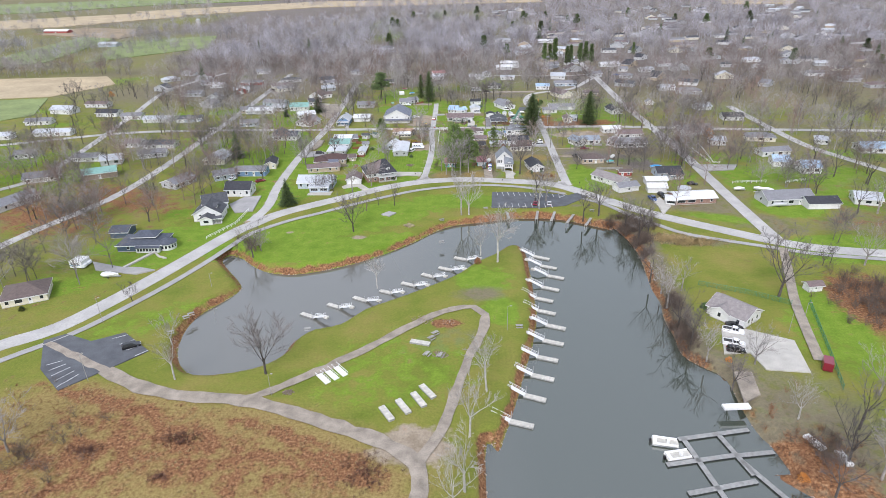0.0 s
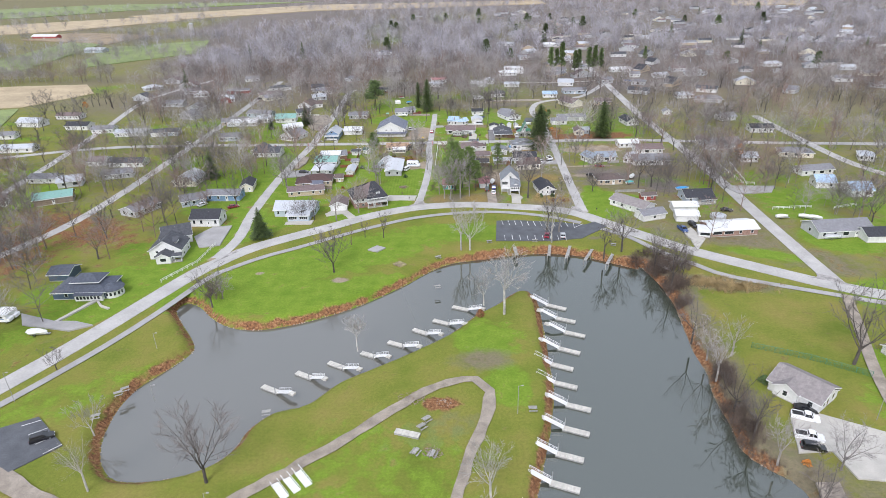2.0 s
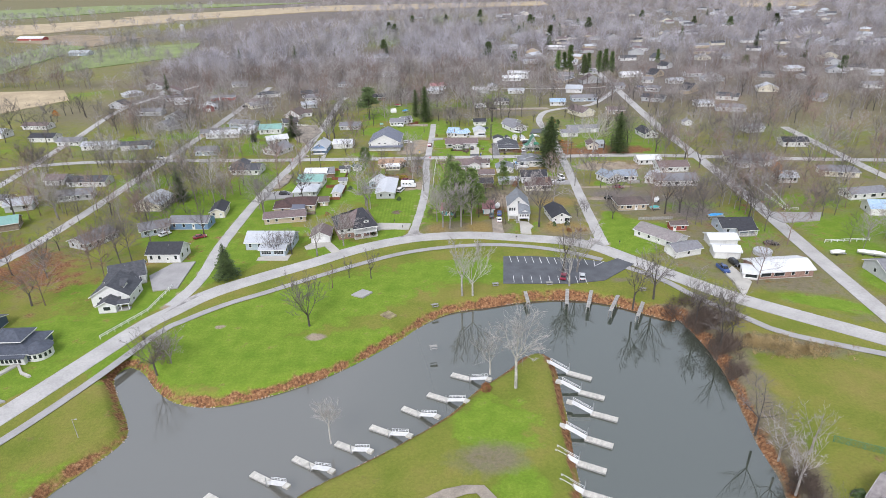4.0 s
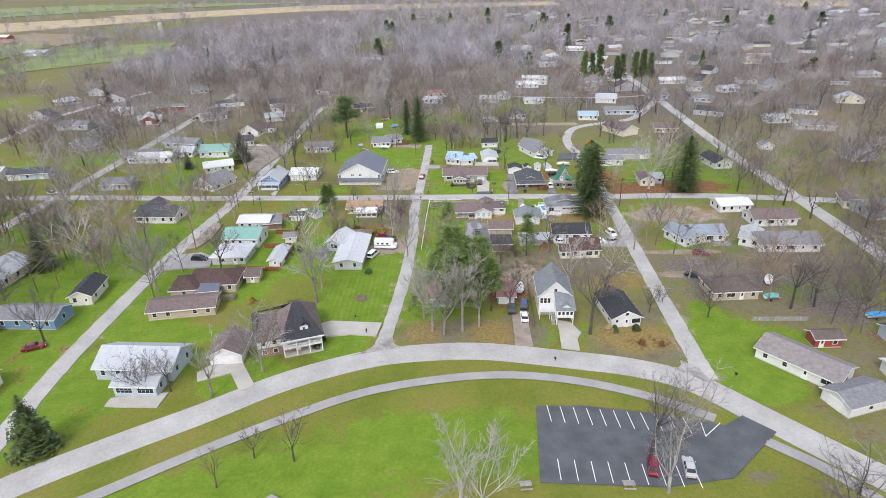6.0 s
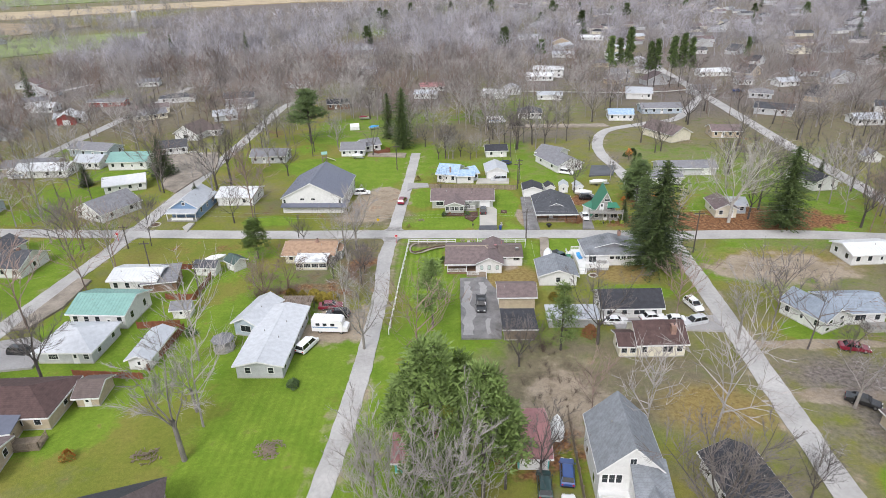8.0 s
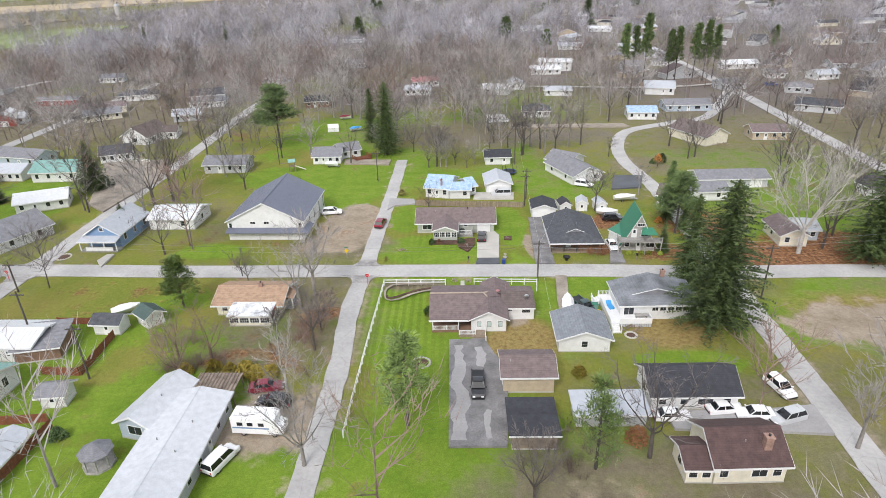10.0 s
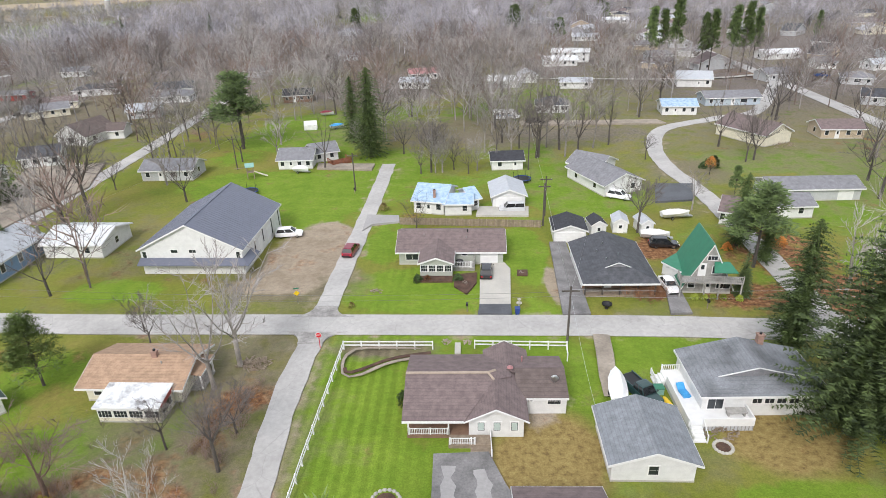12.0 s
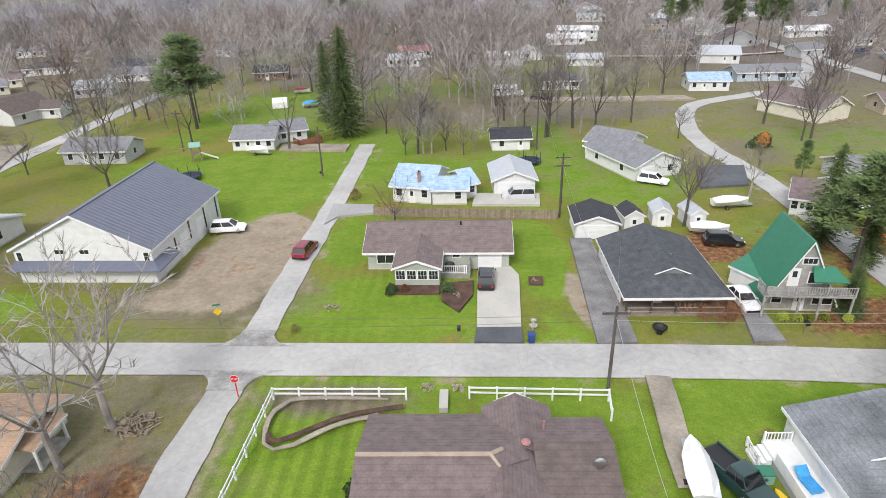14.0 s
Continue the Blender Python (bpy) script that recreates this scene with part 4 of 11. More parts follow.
def add_window(root, m, w, h, n=1, cross=True):
    if root.matrix_basis.translation.y > 300 or abs(root.matrix_basis.translation.x) > 75:
        return part("window", far_window(w, h), None, root, m=m)
    o = part("window", window_frame(w, h), None, root, m=m)
    if root.matrix_basis.translation.y > 285 or abs(root.matrix_basis.translation.x) > 62:
        n, cross = 1, False
    k = 2 if cross else 1
    pw, ph = w / n - 0.03, h / k - 0.02
    for i in range(n):
        for j in range(k):
            part("pane", pane_mesh(pw, ph), None, o, m=pose(-w / 2 + w * (i + 0.5) / n, -0.03, h * j / k + 0.01))
    return o


def add_door(root, m, w=0.62, h=1.4, material="trim"):
    def make():
        g = Geo().box(-w / 2 - 0.06, -0.03, 0, w / 2 + 0.06, 0.01, h + 0.06)
        g.box(-w / 2, -0.05, 0, w / 2, -0.03, h)
        return g.mesh("door", material)
    o = part("door", cached(("door", w, h, material), make), None, root, m=m)
    if w < 1:
        part("pane", pane_mesh(w * 0.5, h * 0.35), None, o, m=pose(0, -0.05, h * 0.55))
    return o


def add_garage_door(root, m, w, h=1.45):
    def make():
        g = Geo().box(-w / 2 - 0.07, -0.03, 0, w / 2 + 0.07, 0.01, h + 0.07)
        for i in range(4):
            g.box(-w / 2, -0.055, h * i / 4 + 0.015, w / 2, -0.03, h * (i + 1) / 4 - 0.015)
        return g.mesh("garage_door", "trim")
    return part("garage_door", cached(("gd", round(w, 2), h), make), None, root, m=m)


def openings(root, base, length, h, pattern):
    """Windows and doors along one wall face: rows from the ground up, parted by '/'."""
    rows = pattern.split("/")
    for r, row in enumerate(rows):
        toks = row.split()
        z0 = h * r / len(rows)
        rh = h / len(rows)
        for i, t in enumerate(toks):
            x = -length / 2 + length * (i + 0.5) / len(toks)
            m = base @ pose(x, 0, 0)
            room = length / len(toks) * 0.85
            if t == "w":
                add_window(root, m @ pose(0, 0, z0 + rh * 0.38), min(0.62, room), rh * 0.42)
            elif t == "W":
                add_window(root, m @ pose(0, 0, z0 + rh * 0.36), min(1.35, room), rh * 0.44, 2, False)
            elif t == "b":
                add_window(root, m @ pose(0, 0, z0 + rh * 0.36), min(2.2, room), rh * 0.42, 4, True)
            elif t == "s":
                add_window(root, m @ pose(0, 0, z0 + rh * 0.52), min(0.42, room), rh * 0.26, 1, False)
            elif t == "d":
                add_door(root, m @ pose(0, 0, z0 + 0.02), 0.62, min(1.42, rh * 0.82))
            elif t == "D":
                add_door(root, m @ pose(0, 0, z0 + 0.02), 0.62, min(1.42, rh * 0.82), "brownwall")
            elif t == "g":
                add_garage_door(root, m @ pose(0, 0, z0 + 0.02), min(1.85, room), min(1.45, rh * 0.84))
            elif t == "G":
                add_garage_door(root, m @ pose(0, 0, z0 + 0.02), min(3.3, room), min(1.45, rh * 0.84))


def ring(corners, h0=-0.1, h1=0.08, e=0.03):
    """One closed board round the edge of a roof, through its corners."""
    cx, cy = sum(c[0] for c in corners) / len(corners), sum(c[1] for c in corners) / len(corners)
    vs = []
    for x, y, z in corners:
        ox = e * (0 if abs(x - cx) < 0.01 else math.copysign(1, x - cx))
        oy = e * (0 if abs(y - cy) < 0.01 else math.copysign(1, y - cy))
        vs += [(x, y, z + h0), (x, y, z + h1), (x + ox, y + oy, z + h1), (x + ox, y + oy, z + h0)]
    n = len(corners)
    return Geo().add(vs, [(4 * i + k, 4 * i + (k + 1) % 4, 4 * ((i + 1) % n) + (k + 1) % 4, 4 * ((i + 1) % n) + k) for i in range(n) for k in range(4)])


def roof_gable(w, d, h, pitch, o, along_x):
    """Two thick slopes over a w by d plan whose front is at y = 0, and the board along their edges."""
    g, t = Geo(), 0.1
    zl = h - pitch * o
    if along_x:
        zr, X, rm = h + pitch * d / 2, w / 2 + o, d / 2
        prof = [(-o, zl + t), (rm - 0.09, zr + t - 0.03), (rm, zr + t + 0.03), (rm + 0.09, zr + t - 0.03), (d + o, zl + t), (d + o, zl), (rm, zr), (-o, zl)]
        g.add([(-X, a, b) for a, b in prof] + [(X, a, b) for a, b in prof], [(0, 1, 2, 6, 7), (2, 3, 4, 5, 6), (15, 14, 10, 9, 8), (14, 13, 12, 11, 10)] + [(i, 8 + i, 8 + (i + 1) % 8, (i + 1) % 8) for i in range(8)])
        tr = ring([(-X, -o, zl), (X, -o, zl), (X, rm, zr), (X, d + o, zl), (-X, d + o, zl), (-X, rm, zr)])
    else:
        zr, X, Y0, Y1 = h + pitch * w / 2, w / 2 + o, -o, d + o
        prof = [(-X, zl + t), (-0.09, zr + t - 0.03), (0, zr + t + 0.03), (0.09, zr + t - 0.03), (X, zl + t), (X, zl), (0, zr), (-X, zl)]
        g.add([(a, Y0, b) for a, b in prof] + [(a, Y1, b) for a, b in prof], [(7, 6, 2, 1, 0), (6, 5, 4, 3, 2), (8, 9, 10, 14, 15), (10, 11, 12, 13, 14)] + [((i + 1) % 8, 8 + (i + 1) % 8, 8 + i, i) for i in range(8)])
        tr = ring([(-X, Y0, zl), (0, Y0, zr), (X, Y0, zl), (X, Y1, zl), (0, Y1, zr), (-X, Y1, zl)])
    return g, tr


def roof_hip(w, d, h, pitch, o):
    g = Geo()
    X, y0, y1, t = w / 2 + o, -o, d + o, 0.1
    z = h - pitch * o + t
    run = min(X, (y1 - y0) / 2)
    zr = z + pitch * run
    ym = (y0 + y1) / 2
    if X * 2 >= (y1 - y0):
        a, b = (-X + run, ym, zr), (X - run, ym, zr)
        tops = [(0, 1, 5, 4), (2, 3, 4, 5), (3, 0, 4), (1, 2, 5)]
    else:
        a, b = (0, y0 + run, zr), (0, y1 - run, zr)
        tops = [(0, 1, 4), (2, 3, 5), (3, 0, 4, 5), (1, 2, 5, 4)]
    eave = [(-X, y0), (X, y0), (X, y1), (-X, y1)]
    g.add([(x, y, z) for x, y in eave] + [a, b] + [(x, y, z - t) for x, y in eave], tops + [(9, 8, 7, 6)] + [(i, 6 + i, 6 + (i + 1) % 4, (i + 1) % 4) for i in range(4)])
    return g, ring([(-X, y0, z - t), (X, y0, z - t), (X, y1, z - t), (-X, y1, z - t)])


def ribs(g, w, d, h, pitch, o, along_x, step=0.45):
    """Raised seams of a metal roof."""
    t = 0.1
    if along_x:
        n = int((w + 2 * o) / step)
        for i in range(n + 1):
            x = -w / 2 - o + i * step
            for a, b in ((-o, d / 2), (d + o, d / 2)):
                zl, zr = h - pitch * o + t, h + pitch * d / 2 + t
                g.add([(x - 0.02, a, zl), (x + 0.02, a, zl), (x + 0.02, b, zr), (x - 0.02, b, zr), (x, a, zl + 0.03), (x, b, zr + 0.03)], [(0, 4, 5, 3), (4, 1, 2, 5)])
    else:
        n = int((d + 2 * o) / step)
        for i in range(n + 1):
            y = -o + i * step
            for s in (-1, 1):
                zl, zr = h - pitch * o + t, h + pitch * w / 2 + t
                g.add([(s * (w / 2 + o), y - 0.02, zl), (s * (w / 2 + o), y + 0.02, zl), (0, y + 0.02, zr), (0, y - 0.02, zr), (s * (w / 2 + o), y, zl + 0.03), (0, y, zr + 0.03)], [(0, 4, 5, 3), (4, 1, 2, 5)])


def body(root, x, y, rz, w, d, h=2.5, roof="gx", pitch=0.4, rc="roof_grey", wc="white", front="w d w", side="w w", over=0.45, z0=0.0, gable="", vents=1, back_over=None):
    """One block of a building under its root; d, h and over in built metres, the front's place and width as they lie."""
    m = root.matrix_basis.inverted() @ pose(x, y, z0, 0, 0, rz)
    d, h, o = d * K, h * K, over * K
    lo = -0.15 - z0
    g = Geo()
    X = w / 2
    if roof == "gx":
        r = pitch * d / 2
        prof = [(0, lo), (d, lo), (d, h), (d / 2, h + r), (0, h)]
        g.add([(-X, a, b) for a, b in prof] + [(X, a, b) for a, b in prof], [(0, 1, 2, 3, 4)[::-1], (5, 6, 7, 8, 9)] + [(i, (i + 1) % 5, 5 + (i + 1) % 5, 5 + i) for i in range(5)])
    elif roof == "gy":
        r = pitch * w / 2
        prof = [(-X, lo), (X, lo), (X, h), (0, h + r), (-X, h)]
        g.add([(a, 0, b) for a, b in prof] + [(a, d, b) for a, b in prof], [(0, 1, 2, 3, 4), (5, 6, 7, 8, 9)[::-1]] + [(i, 5 + i, 5 + (i + 1) % 5, (i + 1) % 5) for i in range(5)])
    else:
        g.box(-X, 0, lo, X, d, h)
    part("wall", g, wc, root, m=m)
    if y < 330:
        part("foundation", Geo().box(-X - 0.02, -0.02, lo, X + 0.02, d + 0.02, max(0.14, lo + 0.2)), "concrete", root, m=m)
    if roof == "gx":
        rg, tr = roof_gable(w, d, h, pitch, o, True)
    elif roof == "gy":
        rg, tr = roof_gable(w, d, h, pitch, o, False)
    elif roof == "hip":
        rg, tr = roof_hip(w, d, h, pitch, o)
    else:
        z1, z2 = h, h + pitch * d
        rg = Geo().slab([(-X - o, -o, z1 + 0.1), (X + o, -o, z1 + 0.1), (X + o, d + o, z2 + 0.1), (-X - o, d + o, z2 + 0.1)], 0.1)
        tr = Geo().box(-X - o, -o - 0.03, z1 - 0.08, X + o, -o, z1 + 0.08)
    rf = part("roof", rg, rc, root, m=m)
    if rc in ("roof_metal", "roof_green", "roof_teal", "roof_red", "roof_white") and roof in ("gx", "gy"):
        sm = Geo()
        ribs(sm, w, d, h, pitch, o, roof == "gx")
        tagged(part("roof_seams", sm, rc, rf), kind="stuff")
    part("fascia", tr, "trim", root, m=m)
    if front:
        openings(root, m, w, h, front)
    if gable and roof == "gy":
        add_window(root, m @ pose(0, 0, h + pitch * w * 0.12), 0.55, 0.5)
    if side:
        openings(root, m @ pose(-X, d / 2, 0, 0, 0, -90), d, h, side)
        openings(root, m @ pose(X, d / 2, 0, 0, 0, 90), d, h, side)
    if vents:
        rng = random.Random(int(x * 10))
        for _ in range(vents):
            if roof == "gx":
                vx, vy = rng.uniform(-0.4, 0.4) * w, d * rng.uniform(0.28, 0.4)
                vz = h + pitch * vy
            elif roof == "gy":
                vx, vy = w * rng.choice((-0.2, 0.2)), d * rng.uniform(0.3, 0.7)
                vz = h + pitch * (w / 2 - abs(vx))
            else:
                continue
            part("vent_pipe", Geo().tube((vx, vy, vz), (vx, vy, vz + 0.32), 0.05, 0.05, 6), "greywood", root, m=m)
    cx, cy = (pose(x, y, 0, 0, 0, rz) @ Vector((0, d / 2, 0))).xy
    FOOT.append((cx, cy, 0.55 * math.hypot(w, d) + 0.4))
    return m, d, h


def house(x, y, rz, w, d, h=2.5, roof="gx", pitch=0.4, rc="roof_grey", wc="white", label="", name="house", category="house", group="houses of the town", **kw):
    root = thing(name, x, y, 0, rz, label, category, group)
    if y > 262:
        kw["vents"] = 0
    body(root, x, y, rz, w, d, h, roof, pitch, rc, wc, **kw)
    return root


def local(root, x, y, z=0.0, rz=0.0):
    return root.matrix_basis.inverted() @ pose(x, y, z, 0, 0, rz)


def chimney(root, x, y, z0, z1, material="brick", s=0.28, rz=0):
    m = root.matrix_basis.inverted() @ pose(x, y, 0, 0, 0, rz)
    c = part("chimney", Geo().box(-s, -s, z0, s, s, z1).box(-s - 0.05, -s - 0.05, z1, s + 0.05, s + 0.05, z1 + 0.1), material, root, m=m)
    part("flue", Geo().tube((0, 0, z1 + 0.1), (0, 0, z1 + 0.25), 0.1, 0.1, 8), "black", c)


def railing(root, m, x0, y0, x1, y1, z, material="trim", h=0.65, step=0.16):
    """A balustrade on a deck: posts, rails and balusters."""
    g = Geo()
    L = math.hypot(x1 - x0, y1 - y0)
    n = max(1, int(L / step))
    for i in range(n + 1):
        t = i / n
        x, y = x0 + (x1 - x0) * t, y0 + (y1 - y0) * t
        e = 0.05 if i in (0, n) or i % 12 == 0 else 0.018
        g.box(x - e, y - e, z, x + e, y + e, z + h + (0.06 if e > 0.03 else 0))
    g.tube((x0, y0, z + h), (x1, y1, z + h), 0.035, 0.035, 4).tube((x0, y0, z + 0.09), (x1, y1, z + 0.09), 0.025, 0.025, 4)
    return tagged(part("railing", g, material, root, m=m), kind="stuff")


def porch(root, x, y, rz, w, d, h=2.3, floor=0.35, rc="roof_grey", roofed=True, rail=True, posts=3, material="trim", deck="greywood", pitch=0.2, gap=0.0):
    """An open porch whose back lies on the wall line; it reaches d forward."""
    m = root.matrix_basis.inverted() @ pose(x, y, 0, 0, 0, rz)
    d, h, fl = d * K, h * K, floor * K
    X = w / 2
    part("porch_floor", Geo().box(-X, -d, -0.1, X, -0.004, fl), deck, root, m=m)
    if roofed:
        for i in range(posts):
            px = -X + 0.08 + (w - 0.16) * i / (posts - 1)
            part("post", Geo().box(px - 0.06, -d + 0.03, fl, px + 0.06, -d + 0.15, h), material, root, m=m)
        zb = h + pitch * d
        part("porch_roof", Geo().slab([(-X - 0.15, -d - 0.15, h + 0.09), (X + 0.15, -d - 0.15, h + 0.09), (X + 0.15, 0, zb + 0.09), (-X - 0.15, 0, zb + 0.09)], 0.09), rc, root, m=m)
        part("fascia", Geo().box(-X - 0.15, -d - 0.18, h - 0.07, X + 0.15, -d - 0.15, h + 0.08), material, root, m=m)
    if rail:
        a = -X + 0.05
        if gap:
            railing(root, m, a, -d + 0.08, -gap / 2, -d + 0.08, fl, material)
            railing(root, m, gap / 2, -d + 0.08, X - 0.05, -d + 0.08, fl, material)
        else:
            railing(root, m, a, -d + 0.08, X - 0.05, -d + 0.08, fl, material)
        railing(root, m, a, -d + 0.08, a, -0.1, fl, material)
        railing(root, m, X - 0.05, -d + 0.08, X - 0.05, -0.1, fl, material)


# houses by the lakeside road and its side streets
h_ = house(-66.2, 153.7, 4.5, 7.5, 9, 3.4, "gy", 0.62, "roof_slate", "white", "white two-storey house with steep grey gables", front="w d w/w w", side="w w/w w")
body(h_, -66.6, 162, 23.9, 6.7, 9, 3.2, "gx", 0.62, "roof_slate", "white", front="w w w", side="w/w")
body(h_, -64.8, 159.3, 21.9, 2.6, 5, 3.0, "gy", 0.7, "roof_slate", "white", front="W", side="", vents=0)
body(h_, -65.6, 150.8, 6.4, 3.3, 4, 2.6, "gy", 0.5, "roof_slate", "white", front="W", side="w", vents=0)
porch(h_, -63.5, 152.9, 13.3, 3, 2.0, rc="roof_slate", posts=3, rail=False)
m_ = local(h_, -66.2, 153.7, 0, 4.5)
for u, v, z in ((1.9, 1.4, 2.75), (-1.6, 3.4, 3.0)):
    part("dormer", Geo().box(u - 0.6, v, z, u + 0.6, v + 1.8, z + 0.95), "white", h_, m=m_)
    part("dormer_roof", Geo().slab([(u - 0.8, v - 0.2, z + 0.95), (u + 0.8, v - 0.2, z + 0.95), (u + 0.8, v + 2.4, z + 1.5), (u - 0.8, v + 2.4, z + 1.5)], 0.08), "roof_slate", h_, m=m_)
    add_window(h_, m_ @ pose(u, v, z + 0.25), 0.8, 0.5, 2, False)
house(-63.8, 173, -1.9, 7.7, 8, 3.4, "gx", 0.62, "roof_dark", "white", "white house with dark grey gambrel roof and porch", front="w w d w", side="w w")
h_ = house(-72.9, 189.1, 26.7, 6.7, 8, 2.7, "gx", 0.4, "roof_grey", "bluegrey", "long pale blue house with grey roof", front="w w d", side="w")
body(h_, -65.6, 192.4, -2.3, 10.1, 7, 2.9, "gx", 0.4, "roof_grey", "blue", front="w w d w", side="w")
house(-84.1, 184.5, 66.7, 9, 9, 2.6, "gx", 0.38, "roof_grey", "greywall", "long grey house with grey shingle roof", front="w w d w")
house(-82.6, 206.1, -2.7, 7.4, 13, 2.8, "gy", 0.42, "roof_light", "cream", "cream house with low pale gable roof", front="w w s", side="w w w")
house(-60.7, 199.9, 7.2, 3.7, 10, 2.8, "gy", 0.5, "roof_dark", "cream", "cream cottage with dark roof", front="w d", side="w w")
h_ = house(-41.1, 178.7, -3.2, 11.1, 9, 3.0, "gx", 0.5, "roof_light", "bluegrey", "pale blue-grey house with light roof and white patio", front="w w d w w", side="w w")
body(h_, -39.2, 175.1, -1.9, 5.9, 4, 2.7, "gx", 0.35, "roof_light", "bluegrey", front="b b", side="w", vents=0)
pad("patio", [(-42.5, 174.7), (-35.1, 175.8), (-35.3, 172.7), (-42.5, 173)], "concrete", "pale concrete patio in front of a house", "patio")
house(-29.3, 182.2, 4, 4.6, 8, 2.6, "gy", 0.5, "roof_mauve", "white", "white single garage with grey gable roof", name="garage", category="garage", front="G", side="")
pad("driveway", [(-31.6, 182), (-27, 182.4), (-23.7, 177.2), (-25.4, 175.9), (-28, 180), (-32.1, 178.2), (-32.9, 180.1)], "concrete", "pale concrete driveway", "driveway")
h_ = house(-41.3, 195.5, 9.6, 10.6, 7, 2.4, "gx", 0.3, "roof_mauve", "tan", "low tan house with brown roof", front="w w . w w")
h_ = house(-39.5, 203.9, 3.2, 8.8, 9, 2.6, "hip", 0.42, "roof_maroon", "tan", "pinkish tan house with maroon hipped cross roof and wooden deck", front=". . W w", side="w")
body(h_, -43.4, 201.8, 6.8, 4.5, 8, 2.8, "hip", 0.5, "roof_maroon", "tan", front="w", side="w", vents=0)
body(h_, -39.2, 201.6, 10.4, 3.4, 4, 2.3, "shed", 0.12, "roof_metal", "tan", front="w", side="", vents=0)
porch(h_, -36.2, 202.8, 8.0, 3.0, 2.6, floor=0.4, roofed=False, deck="wood", material="wood")
house(-33.2, 207.6, 4, 2.3, 5, 2.0, "gx", 0.45, "roof_brown", "tan", "small tan garden shed", name="shed", category="shed", group="garden sheds", front="d", side="", vents=0)
h_ = house(-40.3, 222.9, -3.0, 7.4, 9, 3.2, "gx", 0.36, "roof_teal", "white", "white house with pale green metal roof", front="w w w d w")
h_ = house(-40.2, 215.3, -0.5, 6.6, 9, 2.5, "hip", 0.38, "roof_pale", "greywall", "pale grey house with light hipped roof", front=". b . d w")
h_ = house(-40.4, 232.4, -1, 6.8, 7, 2.8, "gx", 0.28, "roof_white", "white", "white mobile home with white roof", front="w w d w")
body(h_, -36.6, 232.4, 12, 4.4, 6, 2.2, "shed", 0.16, "roof_grey", "brownwall", front="", side="", vents=0)
house(-30.7, 214, -0.5, 2.5, 9, 2.2, "gy", 0.4, "roof_light", "white", "long white storage shed with grey roof", name="shed", category="shed", group="garden sheds", front="d", side="", vents=0)
for a, rc_, lb_ in (((-30.5, 225.1, 5.9, 2.2), "roof_grey", "small white garden shed"), ((-31.9, 237.3, -4, 3.0), "roof_slate", "white garden shed with dark grey roof"), ((-28.7, 239.0, -38, 2.3), "roof_spruce", "white garden shed with dark green roof")):
    house(*a, 2.9, 2.2, "gx", 0.55, rc_, "white", lb_, name="shed", category="shed", group="garden sheds", front="d", side="", vents=0)
h_ = house(-16.3, 212.3, -0.4, 5.2, 18, 2.6, "gy", 0.22, "roof_pale", "greywall", "long pale grey house with low light roof", front="w w", side="w w w d w w", vents=3)
body(h_, -20.5, 220.8, -13.8, 3.2, 9, 2.8, "gy", 0.5, "roof_pale", "bluegrey", front="W", side="w", gable="")
# bare rafters of a carport behind the long house
cp = thing("carport", -15.4, 225.1, 0, 0, "weathered carport with brown boards and bare rafters", "carport")
for u in (-1.9, 1.9):
    for v in (0.0, 2.6):
        part("post", Geo().box(u - 0.05, v - 0.05, -0.1, u + 0.05, v + 0.05, 1.6), "wood", cp)
for v in (0.0, 2.6):
    part("beam", Geo().box(-2.1, v - 0.05, 1.6, 2.1, v + 0.05, 1.72), "wood", cp)
part("roof_panel", Geo().slab([(-2.0, -0.25, 1.70), (2.0, -0.25, 1.70), (2.0, 2.85, 1.70), (-2.0, 2.85, 1.70)], 0.04), "old_boards", cp, "weathered brown boards under fallen leaves")
for k in range(13):
    part("rafter", Geo().box(-2.05 + 0.34 * k - 0.03, -0.3, 1.72, -2.05 + 0.34 * k + 0.03, 2.9, 1.79), "wood", cp)
# house under the tan roof, with its sunroom
h_ = house(-17.1, 241.1, -1.5, 7.5, 7.4, 2.35, "gx", 0.34, "roof_tan", "cream", "cream house with tan roof and glazed sunroom", front="w . . w", side="w", over=0.7)
body(h_, -16.3, 238.75, -1.0, 4.7, 3.2, 2.0, "shed", 0.14, "roof_patchy", "cream", front="b b b b", side="W", over=0.25, vents=0)
part("trim_panel", Geo().slab([(-13.75, 238.7, 1.5), (-13.75, 240.7, 1.75), (-13.72, 240.7, 1.45), (-13.72, 238.7, 1.2)], 0.02), "redwall", h_, m=h_.matrix_basis.inverted())
porch(h_, -13.35, 243.6, 90, 2.4, 1.6, 2.2, 0.2, "roof_tan", posts=2, rail=False, material="trim", pitch=0.1)
chimney(h_, -16.1, 243.5, 2.0, 2.95, "brick", 0.2)
